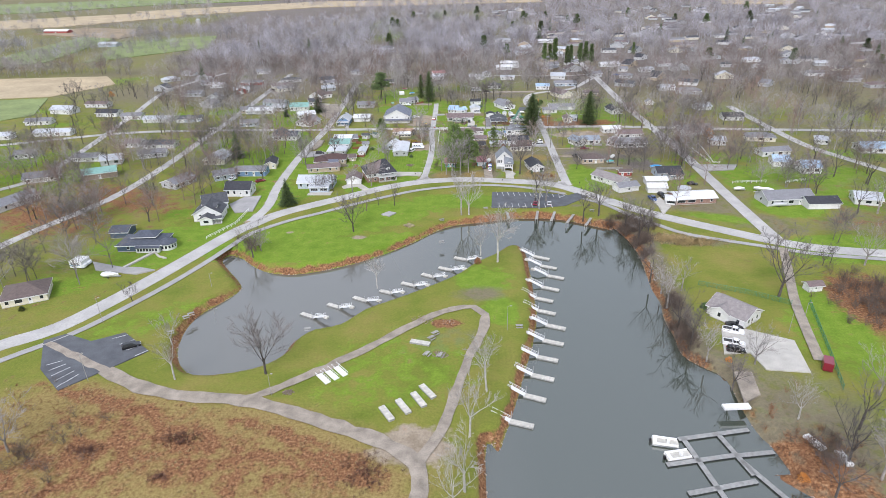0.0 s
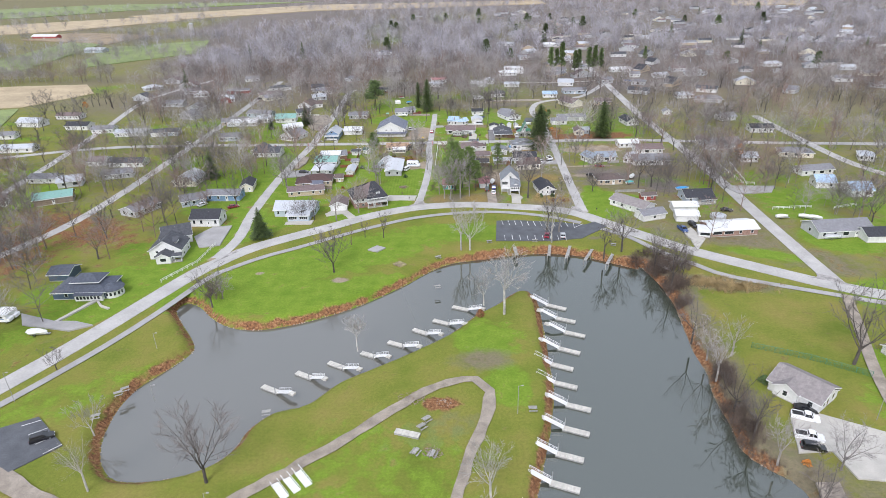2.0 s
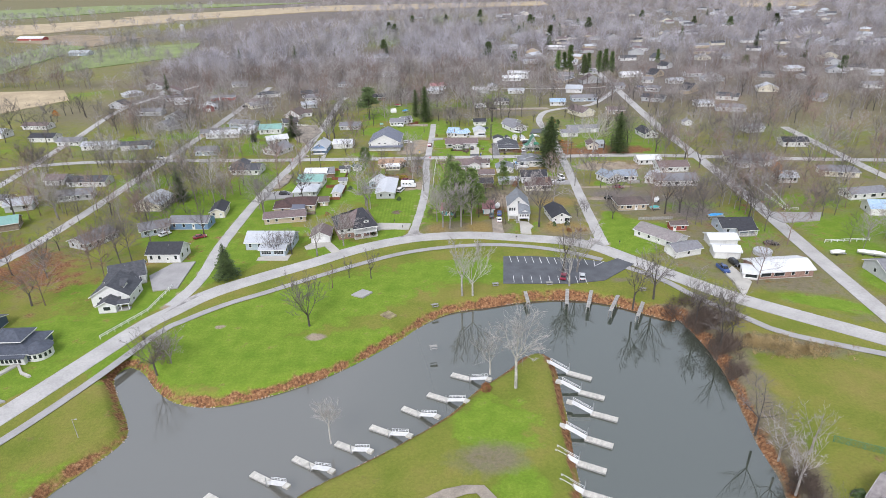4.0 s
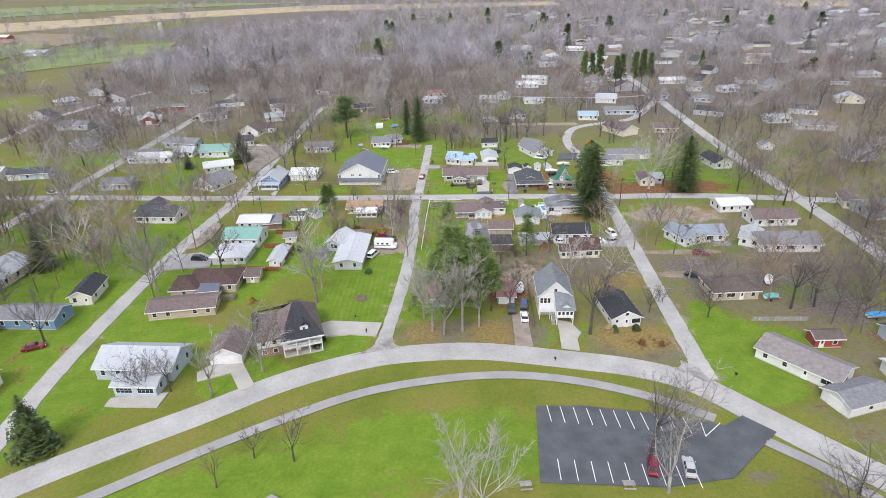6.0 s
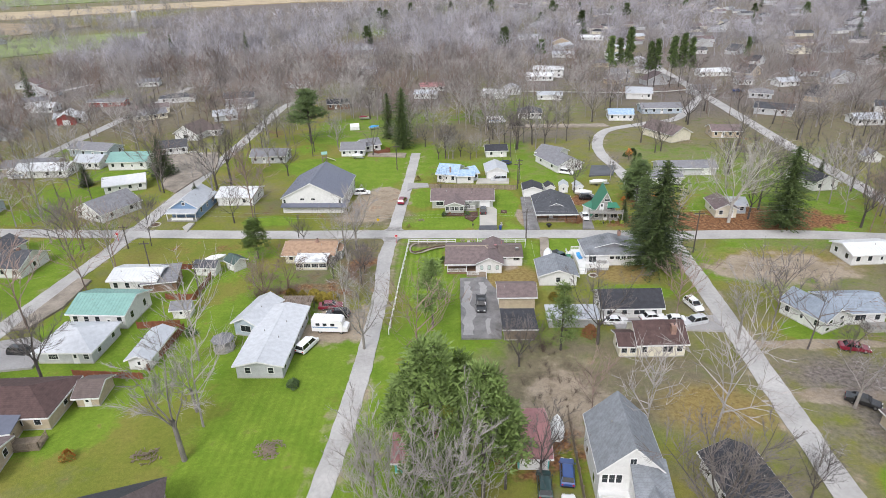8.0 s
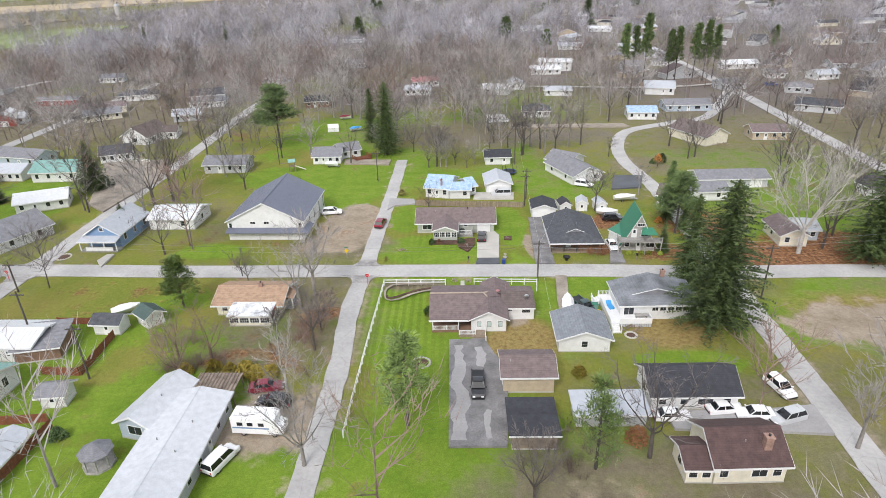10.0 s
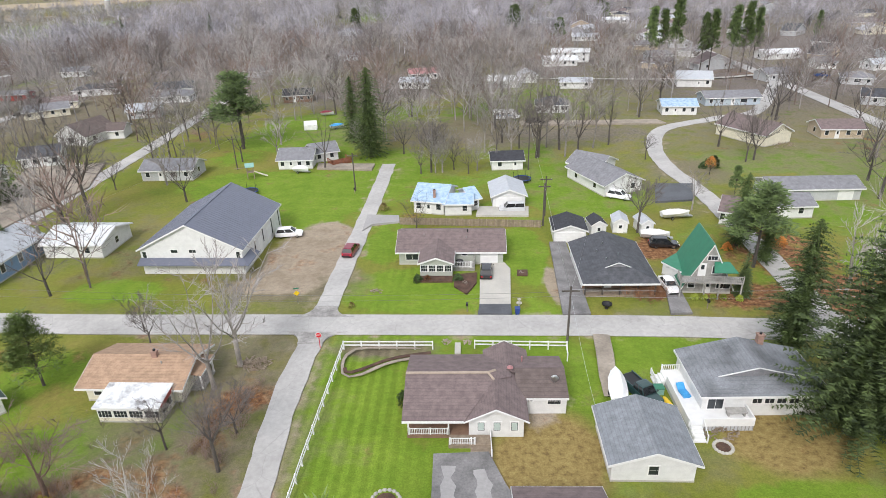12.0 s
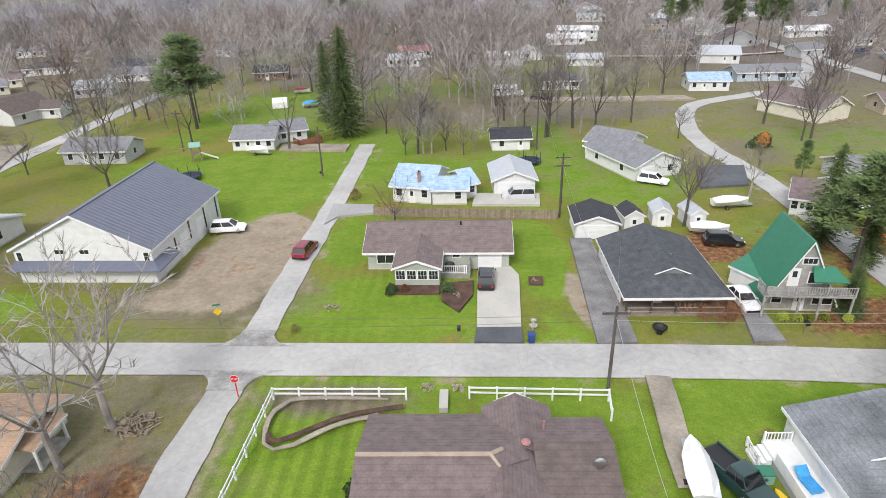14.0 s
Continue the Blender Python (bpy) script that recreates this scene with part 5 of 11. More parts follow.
# west lakeside
# the dark blue house with its glazed front and round end
_x, _y, _r, _w = -76.6, 134.8, 1.0, 11.2
h_ = house(_x, _y, _r, _w, 10, 2.6, "hip", 0.42, "roof_navy", "navy", "dark navy house with slate hipped roofs and white sunroom", front=". w . . . .", side="w w", vents=0)
m_ = local(h_, _x, _y, 0, _r)
part("sunroom", Geo().box(-_w * 0.05, -0.9, -0.1, _w / 2 - 0.4, -0.01, 1.35), "white", h_, m=m_)
part("sunroom_roof", Geo().slab([(-_w * 0.05 - 0.2, -1.15, 1.4), (_w / 2 - 0.2, -1.15, 1.4), (_w / 2 - 0.2, 0.3, 1.95), (-_w * 0.05 - 0.2, 0.3, 1.95)], 0.08), "roof_navy", h_, m=m_)
for i in range(7):
    add_window(h_, m_ @ pose(_w * (0.0 + 0.066 * i), -0.9, 0.42), 0.5, 0.72, 1, False)
part("upper_wall", Geo().box(-_w * 0.16, 2.0, 1.7, _w * 0.3, 5.6, 3.2), "navy", h_, m=m_)
ux, uw = _w * 0.07, _w * 0.46 + 0.7
rg, tr = roof_hip(uw, 4.3, 3.2, 0.45, 0.2)
part("upper_roof", rg, "roof_navy", h_, m=m_ @ pose(ux, 1.65, 0))
part("upper_fascia", tr, "trim", h_, m=m_ @ pose(ux, 1.65, 0))
for u in (-0.1, 0.2):
    add_window(h_, m_ @ pose(_w * u, 2.0, 2.3), 1.0, 0.6, 2, False)
rx = _w / 2 + 0.6
part("round_wall", Geo().prism([(rx + 2.1 * math.cos(6.2832 * k / 16), 2.0 + 2.1 * math.sin(6.2832 * k / 16)) for k in range(16)], -0.1, 1.7), "white", h_, m=m_)
cone = Geo()
for k in range(16):
    a, b = 6.2832 * k / 16, 6.2832 * (k + 1) / 16
    cone.slab([(rx + 2.4 * math.cos(a), 2.0 + 2.4 * math.sin(a), 1.72), (rx + 2.4 * math.cos(b), 2.0 + 2.4 * math.sin(b), 1.72), (rx, 2.0, 2.8)], 0.06)
part("round_roof", cone, "roof_navy", h_, m=m_)
for k in range(11, 16):
    a = 6.2832 * (k + 0.5) / 16
    add_window(h_, m_ @ pose(rx + 2.06 * math.cos(a), 2.0 + 2.06 * math.sin(a), 0.55, 0, 0, math.degrees(a) + 90), 0.45, 0.75, 1, False)
body(h_, -85.9, 143.2, _r, 4.6, 7, 2.5, "gx", 0.35, "roof_navy", "navy", front="", side="", vents=0)
house(-89.6, 109.5, 24.2, 8.5, 11, 2.6, "hip", 0.42, "roof_brown", "cream", "cream house with brown hipped roof", front="w W d w")
house(-116.7, 192.9, 23.7, 10.3, 8, 3.0, "gx", 0.45, "roof_teal", "wood", "wooden pavilion with green metal roof", front=". d .")
house(-128.4, 168.7, 67.9, 12.8, 9, 2.6, "gx", 0.4, "roof_grey", "white", "white house with grey roof among bare trees", front="w d w")
house(-135.3, 190.2, 19.4, 10.3, 9, 2.6, "gx", 0.4, "roof_grey", "white", "white house with grey roof among bare trees", front="w d w")
h_ = house(54, 98.4, -52.9, 7.6, 9, 2.8, "gx", 0.5, "roof_taupe", "white", "white marina house with grey-brown roof", front="w s w", side="w w")
body(h_, 53, 98.9, -51.4, 3.5, 5, 2.9, "gy", 0.55, "roof_taupe", "white", front="w", side="", vents=0)
body(h_, 58.5, 97.1, 34.7, 4.9, 5, 3.0, "gy", 0.45, "roof_taupe", "white", front="D", side="", vents=0)
house(77.4, 109, 8.1, 3.1, 2.8, 2.2, "gx", 0.5, "roof_mauve", "white", "small white garden shed on the lawn", name="shed", category="shed", group="garden sheds", front="d", side="", vents=0)

# east of the middle street
house(30.7, 191.2, 6.7, 4.6, 11.5, 2.6, "gy", 0.5, "roof_dark", "white", "small white gabled cottage with dark roof", front="s d W", side="w w w", gable="w", vents=2)
house(12.6, 198.7, -0.7, 2.8, 9, 2.3, "gx", 0.35, "roof_red", "teal", "teal garage with faded red metal roof", name="garage", category="garage", front="G", side="w")
house(1.9, 198.2, -0.7, 3.6, 8, 2.3, "gx", 0.35, "roof_red", "teal", "teal cottage with faded red metal roof", front="w d w", side="w")
h_ = house(29.3, 215.9, 1.7, 5.4, 7.0, 2.8, "gx", 0.58, "roof_maroon", "cream", "cream house with dark red-brown roof and brick chimney", front="w . W w", side="w")
body(h_, 25.5, 215.9, -0.6, 2.0, 4.4, 2.4, "gx", 0.4, "roof_maroon", "cream", front="w w", side="w", vents=0)
chimney(h_, 30.7, 217.0, 1.5, 3.6, "brick", 0.28)
house(28.1, 224.3, 0.4, 7.6, 6.4, 2.5, "gx", 0.6, "roof_dark", "white", "white house with dark roof", front="w w W w", side="w")
house(13.7, 226.8, -0.1, 4.7, 5.6, 2.9, "gx", 0.42, "roof_mauve", "tan", "beige garage with brown low roof", name="garage", category="garage", front="", side="g")
house(13.4, 219.5, 0.1, 3.7, 6.0, 2.4, "shed", 0.02, "roof_dark", "wood", "low wooden shed with dark flat roof", name="shed", category="shed", group="garden sheds", front="", side="", vents=0)
h_ = house(20.1, 233.2, -0.8, 5.2, 7.2, 2.4, "gy", 0.35, "roof_steel_blue", "white", "white double garage with grey roof", name="garage", category="garage", front="w", side="", vents=0)
h_ = house(51.9, 221.2, 27.0, 4.2, 8.5, 2.8, "gy", 0.55, "roof_light_blue", "white", "white gabled house with pale blue-grey roof and rear wing", front="w . w/w w", side="w d w", gable="")
body(h_, 55.6, 222.4, 2.0, 6.4, 7.5, 2.7, "gx", 0.42, "roof_light_blue", "white", front=". W w", side="w", vents=0)
porch(h_, 57.5, 222.3, 2.0, 3.6, 2.4, floor=0.6, roofed=False, deck="greywood", material="greywood")
h_ = house(50.3, 178.7, -50.7, 10.7, 8, 2.5, "gx", 0.4, "roof_taupe", "white", "long white house with grey-brown roof", front="w w d W", side="w")
body(h_, 55.6, 170.7, 17.5, 6.7, 6, 2.5, "gx", 0.4, "roof_grey", "white", front="w", side="g")
house(58.4, 185, 1.6, 3.9, 3.4, 2.4, "gx", 0.45, "roof_brown", "redwall", "dark red garden shed with white doors", name="shed", category="shed", group="garden sheds", front="d w", side="", vents=0)
h_ = house(71.8, 182.3, 1.4, 7.8, 9, 2.6, "gx", 0.42, "roof_dark", "bluegrey", "blue-grey house with dark roof", front="w d W", side="w")
porch(h_, 73.3, 182.1, 6.9, 4.7, 2.0, rc="roof_dark", posts=3)
for a in ((65.5, 175.7, -1.4, 6.3), (63.6, 169.2, -7.5, 5.5)):
    house(*a, 5.5, 2.6, "gx", 0.3, "roof_white", "white", "white garage with low white roof", name="garage", category="garage", front="G g", side="")
h_ = house(71.7, 159.7, 4.3, 11.7, 9, 2.6, "gx", 0.3, "roof_white", "brick", "long brick house with white roof and sunroom", front="b b w w", side="w")
body(h_, 64.3, 159.3, -15.4, 2.9, 6, 2.3, "gx", 0.3, "roof_white", "white", front="b", side="W", vents=0)
house(69.2, 217.4, -1.6, 11.8, 9, 2.6, "gx", 0.4, "roof_grey", "white", "white house with broad grey roof", front="w w W d w")
house(62.4, 220.1, -28.9, 3.7, 9, 2.6, "gy", 0.4, "roof_light", "white", "white addition with light roof", front="w w", side="w")
house(72.7, 230.4, 2.6, 9.3, 8, 2.6, "gx", 0.42, "roof_mauve", "white", "white house with brown-red roof", front="w W d w")
house(67.7, 238.8, 4.6, 7.2, 7, 2.6, "gx", 0.3, "roof_white", "white", "white mobile home with white roof", front="w w d w")
house(51.1, 199.2, 3.1, 7.6, 8, 2.5, "hip", 0.4, "roof_brown", "tan", "tan house with brown hipped roof behind bare trees", front="w W d w")
h_ = house(97.3, 157.4, 4.4, 13.6, 10, 2.8, "gx", 0.45, "roof_grey", "greywall", "pale grey house with grey cross-gabled roof", front="w w W d w", side="w")
body(h_, 104.9, 154.2, -0.1, 8.7, 8, 2.5, "gx", 0.4, "roof_dark", "white", front="G", side="")
house(153, 204.3, -3.9, 12.3, 10, 2.8, "gx", 0.4, "roof_blue", "white", "white house with blue roof", front="w W w")
house(119.6, 222.2, -13, 10.3, 8, 2.6, "hip", 0.4, "roof_grey", "cream", "cream house with grey roof", front="w W w")
house(118.3, 156.3, -18.1, 6.6, 9, 2.6, "gx", 0.4, "roof_light", "white", "white house with light roof", front="w W w")

house(20.3, 222.2, 0.1, 6.0, 3.6, 2.0, "shed", 0.12, "roof_light", "greywall", "low lean-to with pale grey metal roof", name="shed", category="shed", group="garden sheds", front="", side="", vents=0)

house(55, 281.4, 0.3, 11.8, 7, 2.5, "gx", 0.35, "roof_grey", "greywall", "long grey outbuilding with grey roof", name="shed", category="shed", group="garden sheds", front="g . g", side="", vents=0)
house(48.6, 275.4, 2.8, 6.2, 6, 2.5, "gx", 0.4, "roof_grey", "white", "white garage with grey roof", name="garage", category="garage", front="G w", side="", vents=0)
house(-64.8, 303.1, 20.6, 6, 8, 2.7, "gx", 0.45, "roof_slate", "white", "white house with dark grey cross roof by the gravel lot", front="w w d w", side="w")

# rows behind the cross street
h_ = house(-62.2, 259.9, -26, 7.1, 12, 2.6, "gy", 0.5, "roof_grey", "white", "white house with grey roof and porch", front="w d w", side="w w")
h_ = house(-44.4, 260.3, -1.9, 5, 12, 3.3, "gy", 0.62, "roof_light", "blue", "blue gabled house with pale roof and white porch", front=". . .", side="w w w", gable="w")
porch(h_, -44.5, 260.3, -1.9, 5.5, 2.2, rc="roof_light", posts=4, rail=False)
part("porch_wall", Geo().box(-2.0, -1.48, 0.24, 2.0, -1.4, 0.75), "trim", h_)
body(h_, -37.2, 266.7, -2.1, 7.1, 9, 2.6, "gx", 0.3, "roof_white", "white", front="G w", side="w")
house(-70.5, 290.8, 2.6, 8.8, 9, 3.0, "gx", 0.45, "roof_teal", "white", "white house with pale green roof", front="w w d w", side="w")
house(-85.8, 301.6, -14.8, 11.7, 8, 3.0, "gx", 0.4, "roof_grey", "bluegrey", "blue-grey house with grey roof", front="w w d w")
h_ = house(-67.5, 316.9, -13, 6.9, 12, 2.8, "gy", 0.6, "roof_brown", "white", "white gabled house with brown roof", front="W", side="w w")
body(h_, -62.2, 321.2, 10, 5.1, 7, 2.6, "gx", 0.4, "roof_brown", "white", front="w w", side="")
house(-112.5, 337.2, 20.2, 5.1, 12, 3.2, "gy", 0.5, "roof_white", "redwall", "red barn with pale roof", name="barn", category="barn", front="g", side="w w")
house(-114.7, 364, 3.6, 12.3, 6, 2.4, "gx", 0.3, "roof_grey", "redwall", "long red house with grey roof", front="w d w w")
for a, rc, wc in (((-88.8, 342.4, 35, 9.4), "roof_grey", "cream"), ((-117.9, 402.2, 11.8, 8.1), "roof_grey", "white"), ((-140.6, 365.8, 26.6, 8.7), "roof_grey", "white"),
                  ((-38.6, 294.5, 0.1, 8.2), "roof_grey", "greywall"), ((-32.4, 353.7, 9.1, 7), "roof_dark", "brownwall"), ((-63.4, 275.6, 23.3, 7.8), "roof_white", "white"),
                  ((-80.6, 291.7, -2.8, 6.1), "roof_light", "white"), ((-92.3, 288.8, 11.5, 11.5), "roof_grey", "tan"), ((-86.2, 261.2, 5.2, 7.6), "roof_grey", "bluegrey"), ((-87.6, 285.6, 3, 11.4), "roof_white", "white"), ((-109.1, 216.2, 13.3, 9.5), "roof_grey", "greywall"),
                  ((-178.5, 308.2, -5.3, 11.7), "roof_mauve", "white"), ((-159, 218.6, 15.8, 6.4), "roof_grey", "white"), ((-186.7, 272.4, 6.3, 11.1), "roof_grey", "white"),
                  ((-167.7, 251.3, 2.5, 15.4), "roof_light", "white"), ((-188.4, 246.5, 5.1, 10.9), "roof_light", "white"), ((-132.3, 355.6, 5.7, 8.4), "roof_white", "white"), ((-113.1, 339.4, 16.9, 8.2), "roof_light", "white"), ((-147, 279.4, 2.1, 9.2), "roof_grey", "white")):
    house(*a, 7.5, 2.6, "gx", 0.4, rc, wc, {"white": "white", "cream": "cream", "greywall": "grey", "brownwall": "dark wooden", "tan": "tan", "bluegrey": "blue-grey"}[wc] + " house on a side street with gabled roof", front="w d w w", side="w")
house(-65.7, 356.4, 5.7, 9.4, 8, 2.5, "hip", 0.4, "roof_grey", "white", "white house with grey hipped roof", front="w W d")
h_ = house(-19.3, 299.3, 1.5, 5.6, 8, 2.4, "gx", 0.42, "roof_grey", "white", "white house with grey roof and red deck", front="w d w w", side="w")
body(h_, -15.1, 303.4, 24.1, 4.3, 7, 2.4, "gx", 0.42, "roof_grey", "white", front="w w", side="")
porch(h_, -13.2, 303.1, 38, 3.5, 3.0, floor=0.5, roofed=False, deck="redwood", material="redwood")
h_ = house(3.7, 278.8, -13.9, 4.1, 9, 2.7, "gx", 0.4, "roof_blue", "white", "white house with patchy blue shingle roof", front="w d w", side="w")
body(h_, 7.6, 278.1, -0.1, 3.5, 5, 2.5, "gx", 0.4, "roof_blue", "white", front=". w", side="w", vents=0)
body(h_, 9.9, 279.9, 25.3, 1.1, 6, 2.5, "gx", 0.4, "roof_blue", "white", front="w", side="w", vents=0)
chimney(h_, 4.5, 279.2, 2.0, 3.1, "brick", 0.16)
house(14.4, 280.5, 1.7, 4.3, 8, 2.6, "gy", 0.4, "roof_light", "white", "white garage with pale green-grey roof", name="garage", category="garage", front="G", side="w", gable="")
h_ = house(26.5, 293.5, -39.9, 5.2, 8, 2.5, "gx", 0.42, "roof_grey", "white", "white house with blue-grey roof and garage wing", front="w w . w", side="w")
body(h_, 30.7, 285.2, 22.7, 6.2, 14, 2.5, "gy", 0.42, "roof_grey", "white", front="g w", side="w w")
house(15.3, 296.9, 2, 4.9, 6, 2.4, "gx", 0.4, "roof_dark", "white", "white outbuilding with dark roof", front="w d", side="")
for a, rc, wc in (((75.2, 311.3, -3.6, 7.2), "roof_mauve", "tan"), ((38.8, 399.8, 0.7, 10.3), "roof_white", "white"), ((-2.7, 381.4, 9.1, 8.4), "roof_red", "white"), ((117.9, 321.6, 0.6, 7.7), "roof_light", "white"), ((185.3, 489.6, -2.2, 18), "roof_mauve", "tan"), ((107.9, 402.9, 5.5, 12.5), "roof_white", "white"),
                  ((125, 379.3, 10.2, 7.9), "roof_light", "white"), ((40.8, 273.5, -27.9, 2.5), "roof_mauve", "white"), ((58.1, 462.8, -8.4, 10.7), "roof_light", "white"), ((86, 533.2, -10.7, 12.9), "roof_white", "white"), ((51, 544.3, 2, 13.7), "roof_light", "white")):
    house(*a, 7.5, 2.6, "gx", 0.4, rc, wc, {"white": "white", "tan": "tan"}[wc] + " house in the trees with gabled roof", front="w d w w", side="w")
house(78, 270.9, 8.3, 5.1, 12, 2.6, "gy", 0.5, "roof_dark", "white", "white cottage with dark roof beside the street", front="w d", side="w w")
house(98.2, 288.6, -2.9, 3.4, 4, 2.2, "gy", 0.6, "roof_grey", "white", "small white barn-roofed shed", name="shed", category="shed", group="garden sheds", front="d", side="", vents=0)

# the town's houses, street by street
house(27.6, 336.1, -5.1, 6.8, 8, 2.6, "hip", 0.45, "roof_slate", "white", "white house with dark hipped roof behind the trees", front="w d w W", side="w")
house(18.9, 366.2, -11.9, 8.4, 8, 2.8, "gx", 0.3, "roof_white", "greywall", "grey garage-like house with white metal roof", front="w G", side="w")
house(26.1, 372.7, 3.6, 4.7, 9, 2.8, "gy", 0.45, "roof_light", "white", "white gabled cottage with light roof", front="w d", side="w")
house(37.2, 362.9, -6.6, 8.0, 7, 2.4, "gx", 0.3, "roof_light", "white", "long white outbuilding among bare trees", front="w . w", side="w")
house(42.8, 407.7, -14.9, 11.8, 8, 4.6, "gx", 0.3, "roof_white", "white", "white two-storey house with white roof", front="w w d w/w w w w", side="w")
house(66.6, 361.4, -12.0, 8.2, 9, 3.0, "gx", 0.45, "roof_light", "white", "white house with light roof and open porch", front="G . d w", side="w")
house(67.5, 339.7, 0.1, 11.8, 8, 2.5, "gx", 0.35, "roof_grey", "bluegrey", "long low blue-grey house with grey roof", front="w w d W w", side="w")
house(53.4, 331.7, -5.0, 6.9, 8, 2.7, "gx", 0.35, "roof_blue", "white", "white house with pale blue roof by the bend", front="w d w w", side="w")
house(110.9, 383.4, -8.1, 5.3, 8, 2.6, "gx", 0.4, "roof_grey", "white", "white house with grey roof by the junction", front="w d w", side="w")
house(105.6, 359.5, -25.0, 6.8, 9, 2.5, "hip", 0.35, "roof_grey", "greywall", "low grey house with grey hipped roof", front="w W w", side="w")
house(-64.3, 339.5, 17.8, 7.1, 8, 2.6, "gx", 0.4, "roof_light", "greywall", "grey house with light roof by the side street", front="w d w", side="w")
house(-68.8, 365.8, 17.2, 9.6, 9, 2.7, "gx", 0.45, "roof_slate", "white", "white house with dark grey roof beside a drive", front="w W d", side="w")
house(-91.8, 368.7, 17.7, 11.5, 8, 2.6, "hip", 0.35, "roof_slate", "white", "long white house with dark hipped roof", front="w w d G", side="w")
house(-93.0, 350.9, 24.6, 11.3, 8, 2.5, "gx", 0.35, "roof_mauve", "cream", "cream house with mauve roof", front="w d w w", side="w")
house(-4.8, 367.7, -6.5, 7.7, 7, 2.6, "gx", 0.35, "roof_light", "white", "long white house with pale roof in the woods", front="w w d w", side="w")
house(-132.7, 212.9, -0.5, 9.2, 8, 2.5, "gx", 0.35, "roof_grey", "white", "white house with grey roof behind the pavilion", front="w d w", side="w")
house(-120.7, 208.4, 18.0, 7.0, 8, 2.9, "gx", 0.5, "roof_light", "greywall", "pale grey house with light gabled roof", front="w W", side="w")
house(-123.9, 231.0, 2.0, 5.9, 8, 2.6, "gx", 0.4, "roof_mauve", "white", "small white house with mauve roof", front="w d w", side="w")
house(-112.6, 228.9, -1.3, 12.5, 8, 2.5, "gx", 0.4, "roof_slate", "white", "long white house with dark roof", front="w w d w", side="w")
house(-131.7, 272.4, 2.9, 12.6, 8, 2.6, "gx", 0.35, "roof_light", "white", "white house with pale blue-grey roof", front="w d w w", side="w")
house(-116.7, 271.5, 8.6, 11.0, 8, 2.6, "gx", 0.35, "roof_slate", "bluegrey", "blue-grey house with dark roof at the corner", front="G w d", side="w")
house(-162.1, 286.3, -5.4, 10.5, 8, 2.8, "gx", 0.45, "roof_dark", "white", "white house with dark roof on a side street", front="w d w", side="w")
house(-188.7, 294.2, -10.4, 11.7, 9, 3.2, "gx", 0.5, "roof_light", "white", "tall white gabled house with light roof", front="w d w/w w", side="w")
h_ = house(-64.6, 237.2, -3.9, 9.5, 9, 2.6, "gx", 0.45, "roof_slate", "white", "white house with dark grey roof and brick chimney", front="W w d w w", side="w")
body(h_, -68.2, 240.6, -3.9, 5.0, 9, 2.8, "gy", 0.45, "roof_slate", "white", front="", side="w", vents=0)
chimney(h_, -61.6, 240.2, 2.0, 3.5, "brick", 0.22)
house(123.5, 255.1, -5.3, 8.4, 8, 2.6, "gx", 0.4, "roof_dark", "white", "white house with dark roof across the street", front="w d w w", side="w")
house(119.3, 275.3, 11.0, 6.6, 8, 2.6, "gx", 0.4, "roof_light", "white", "white house with light roof and a car", front="w d", side="w")
house(94.2, 239.5, -16.5, 3.5, 9, 2.6, "gy", 0.4, "roof_mauve", "cream", "small cream house with mauve roof", front="w d", side="w")
house(100.1, 233.3, 5.2, 12.0, 10, 3.2, "gx", 0.4, "roof_grey", "greywall", "broad grey barn with grey roof", front="G g", side="w")
house(102.1, 218.1, -4.3, 5.1, 8, 2.6, "gx", 0.4, "roof_light", "white", "small white house with light roof", front="w d w", side="w")
house(116.3, 203.6, 7.5, 10.5, 7, 2.6, "gx", 0.4, "roof_grey", "white", "long white house with grey roof", front="w w W w", side="w")
house(112.1, 191.8, -8.9, 5.2, 8, 2.8, "gx", 0.5, "roof_blue", "white", "white house with bright blue roof", front="G w", side="w")
house(117.9, 184.1, -3.5, 5.9, 9, 3.0, "gx", 0.5, "roof_blue", "white", "white house with blue roof beside cars", front="w W", side="w")
house(139.5, 216.7, -25.0, 4.4, 8, 2.6, "hip", 0.4, "roof_light", "white", "white house with light hipped roof", front="w d w", side="w")
h_ = house(62.6, 308.3, 27, 6.4, 15, 3.0, "gy", 0.5, "roof_mauve", "cream", "large pale barn with mauve roof beside a bare tree", name="barn", category="barn", front=".", side="")
h_ = house(53.4, 257.6, -3, 3.6, 8, 2.5, "gy", 0.5, "roof_mauve", "cream", "small cream house behind the sycamore", front="w d", side="w")
body(h_, 56.2, 259.5, -3, 3.0, 6, 2.4, "gx", 0.35, "roof_light", "bluegrey", front="w w", side="", vents=0)

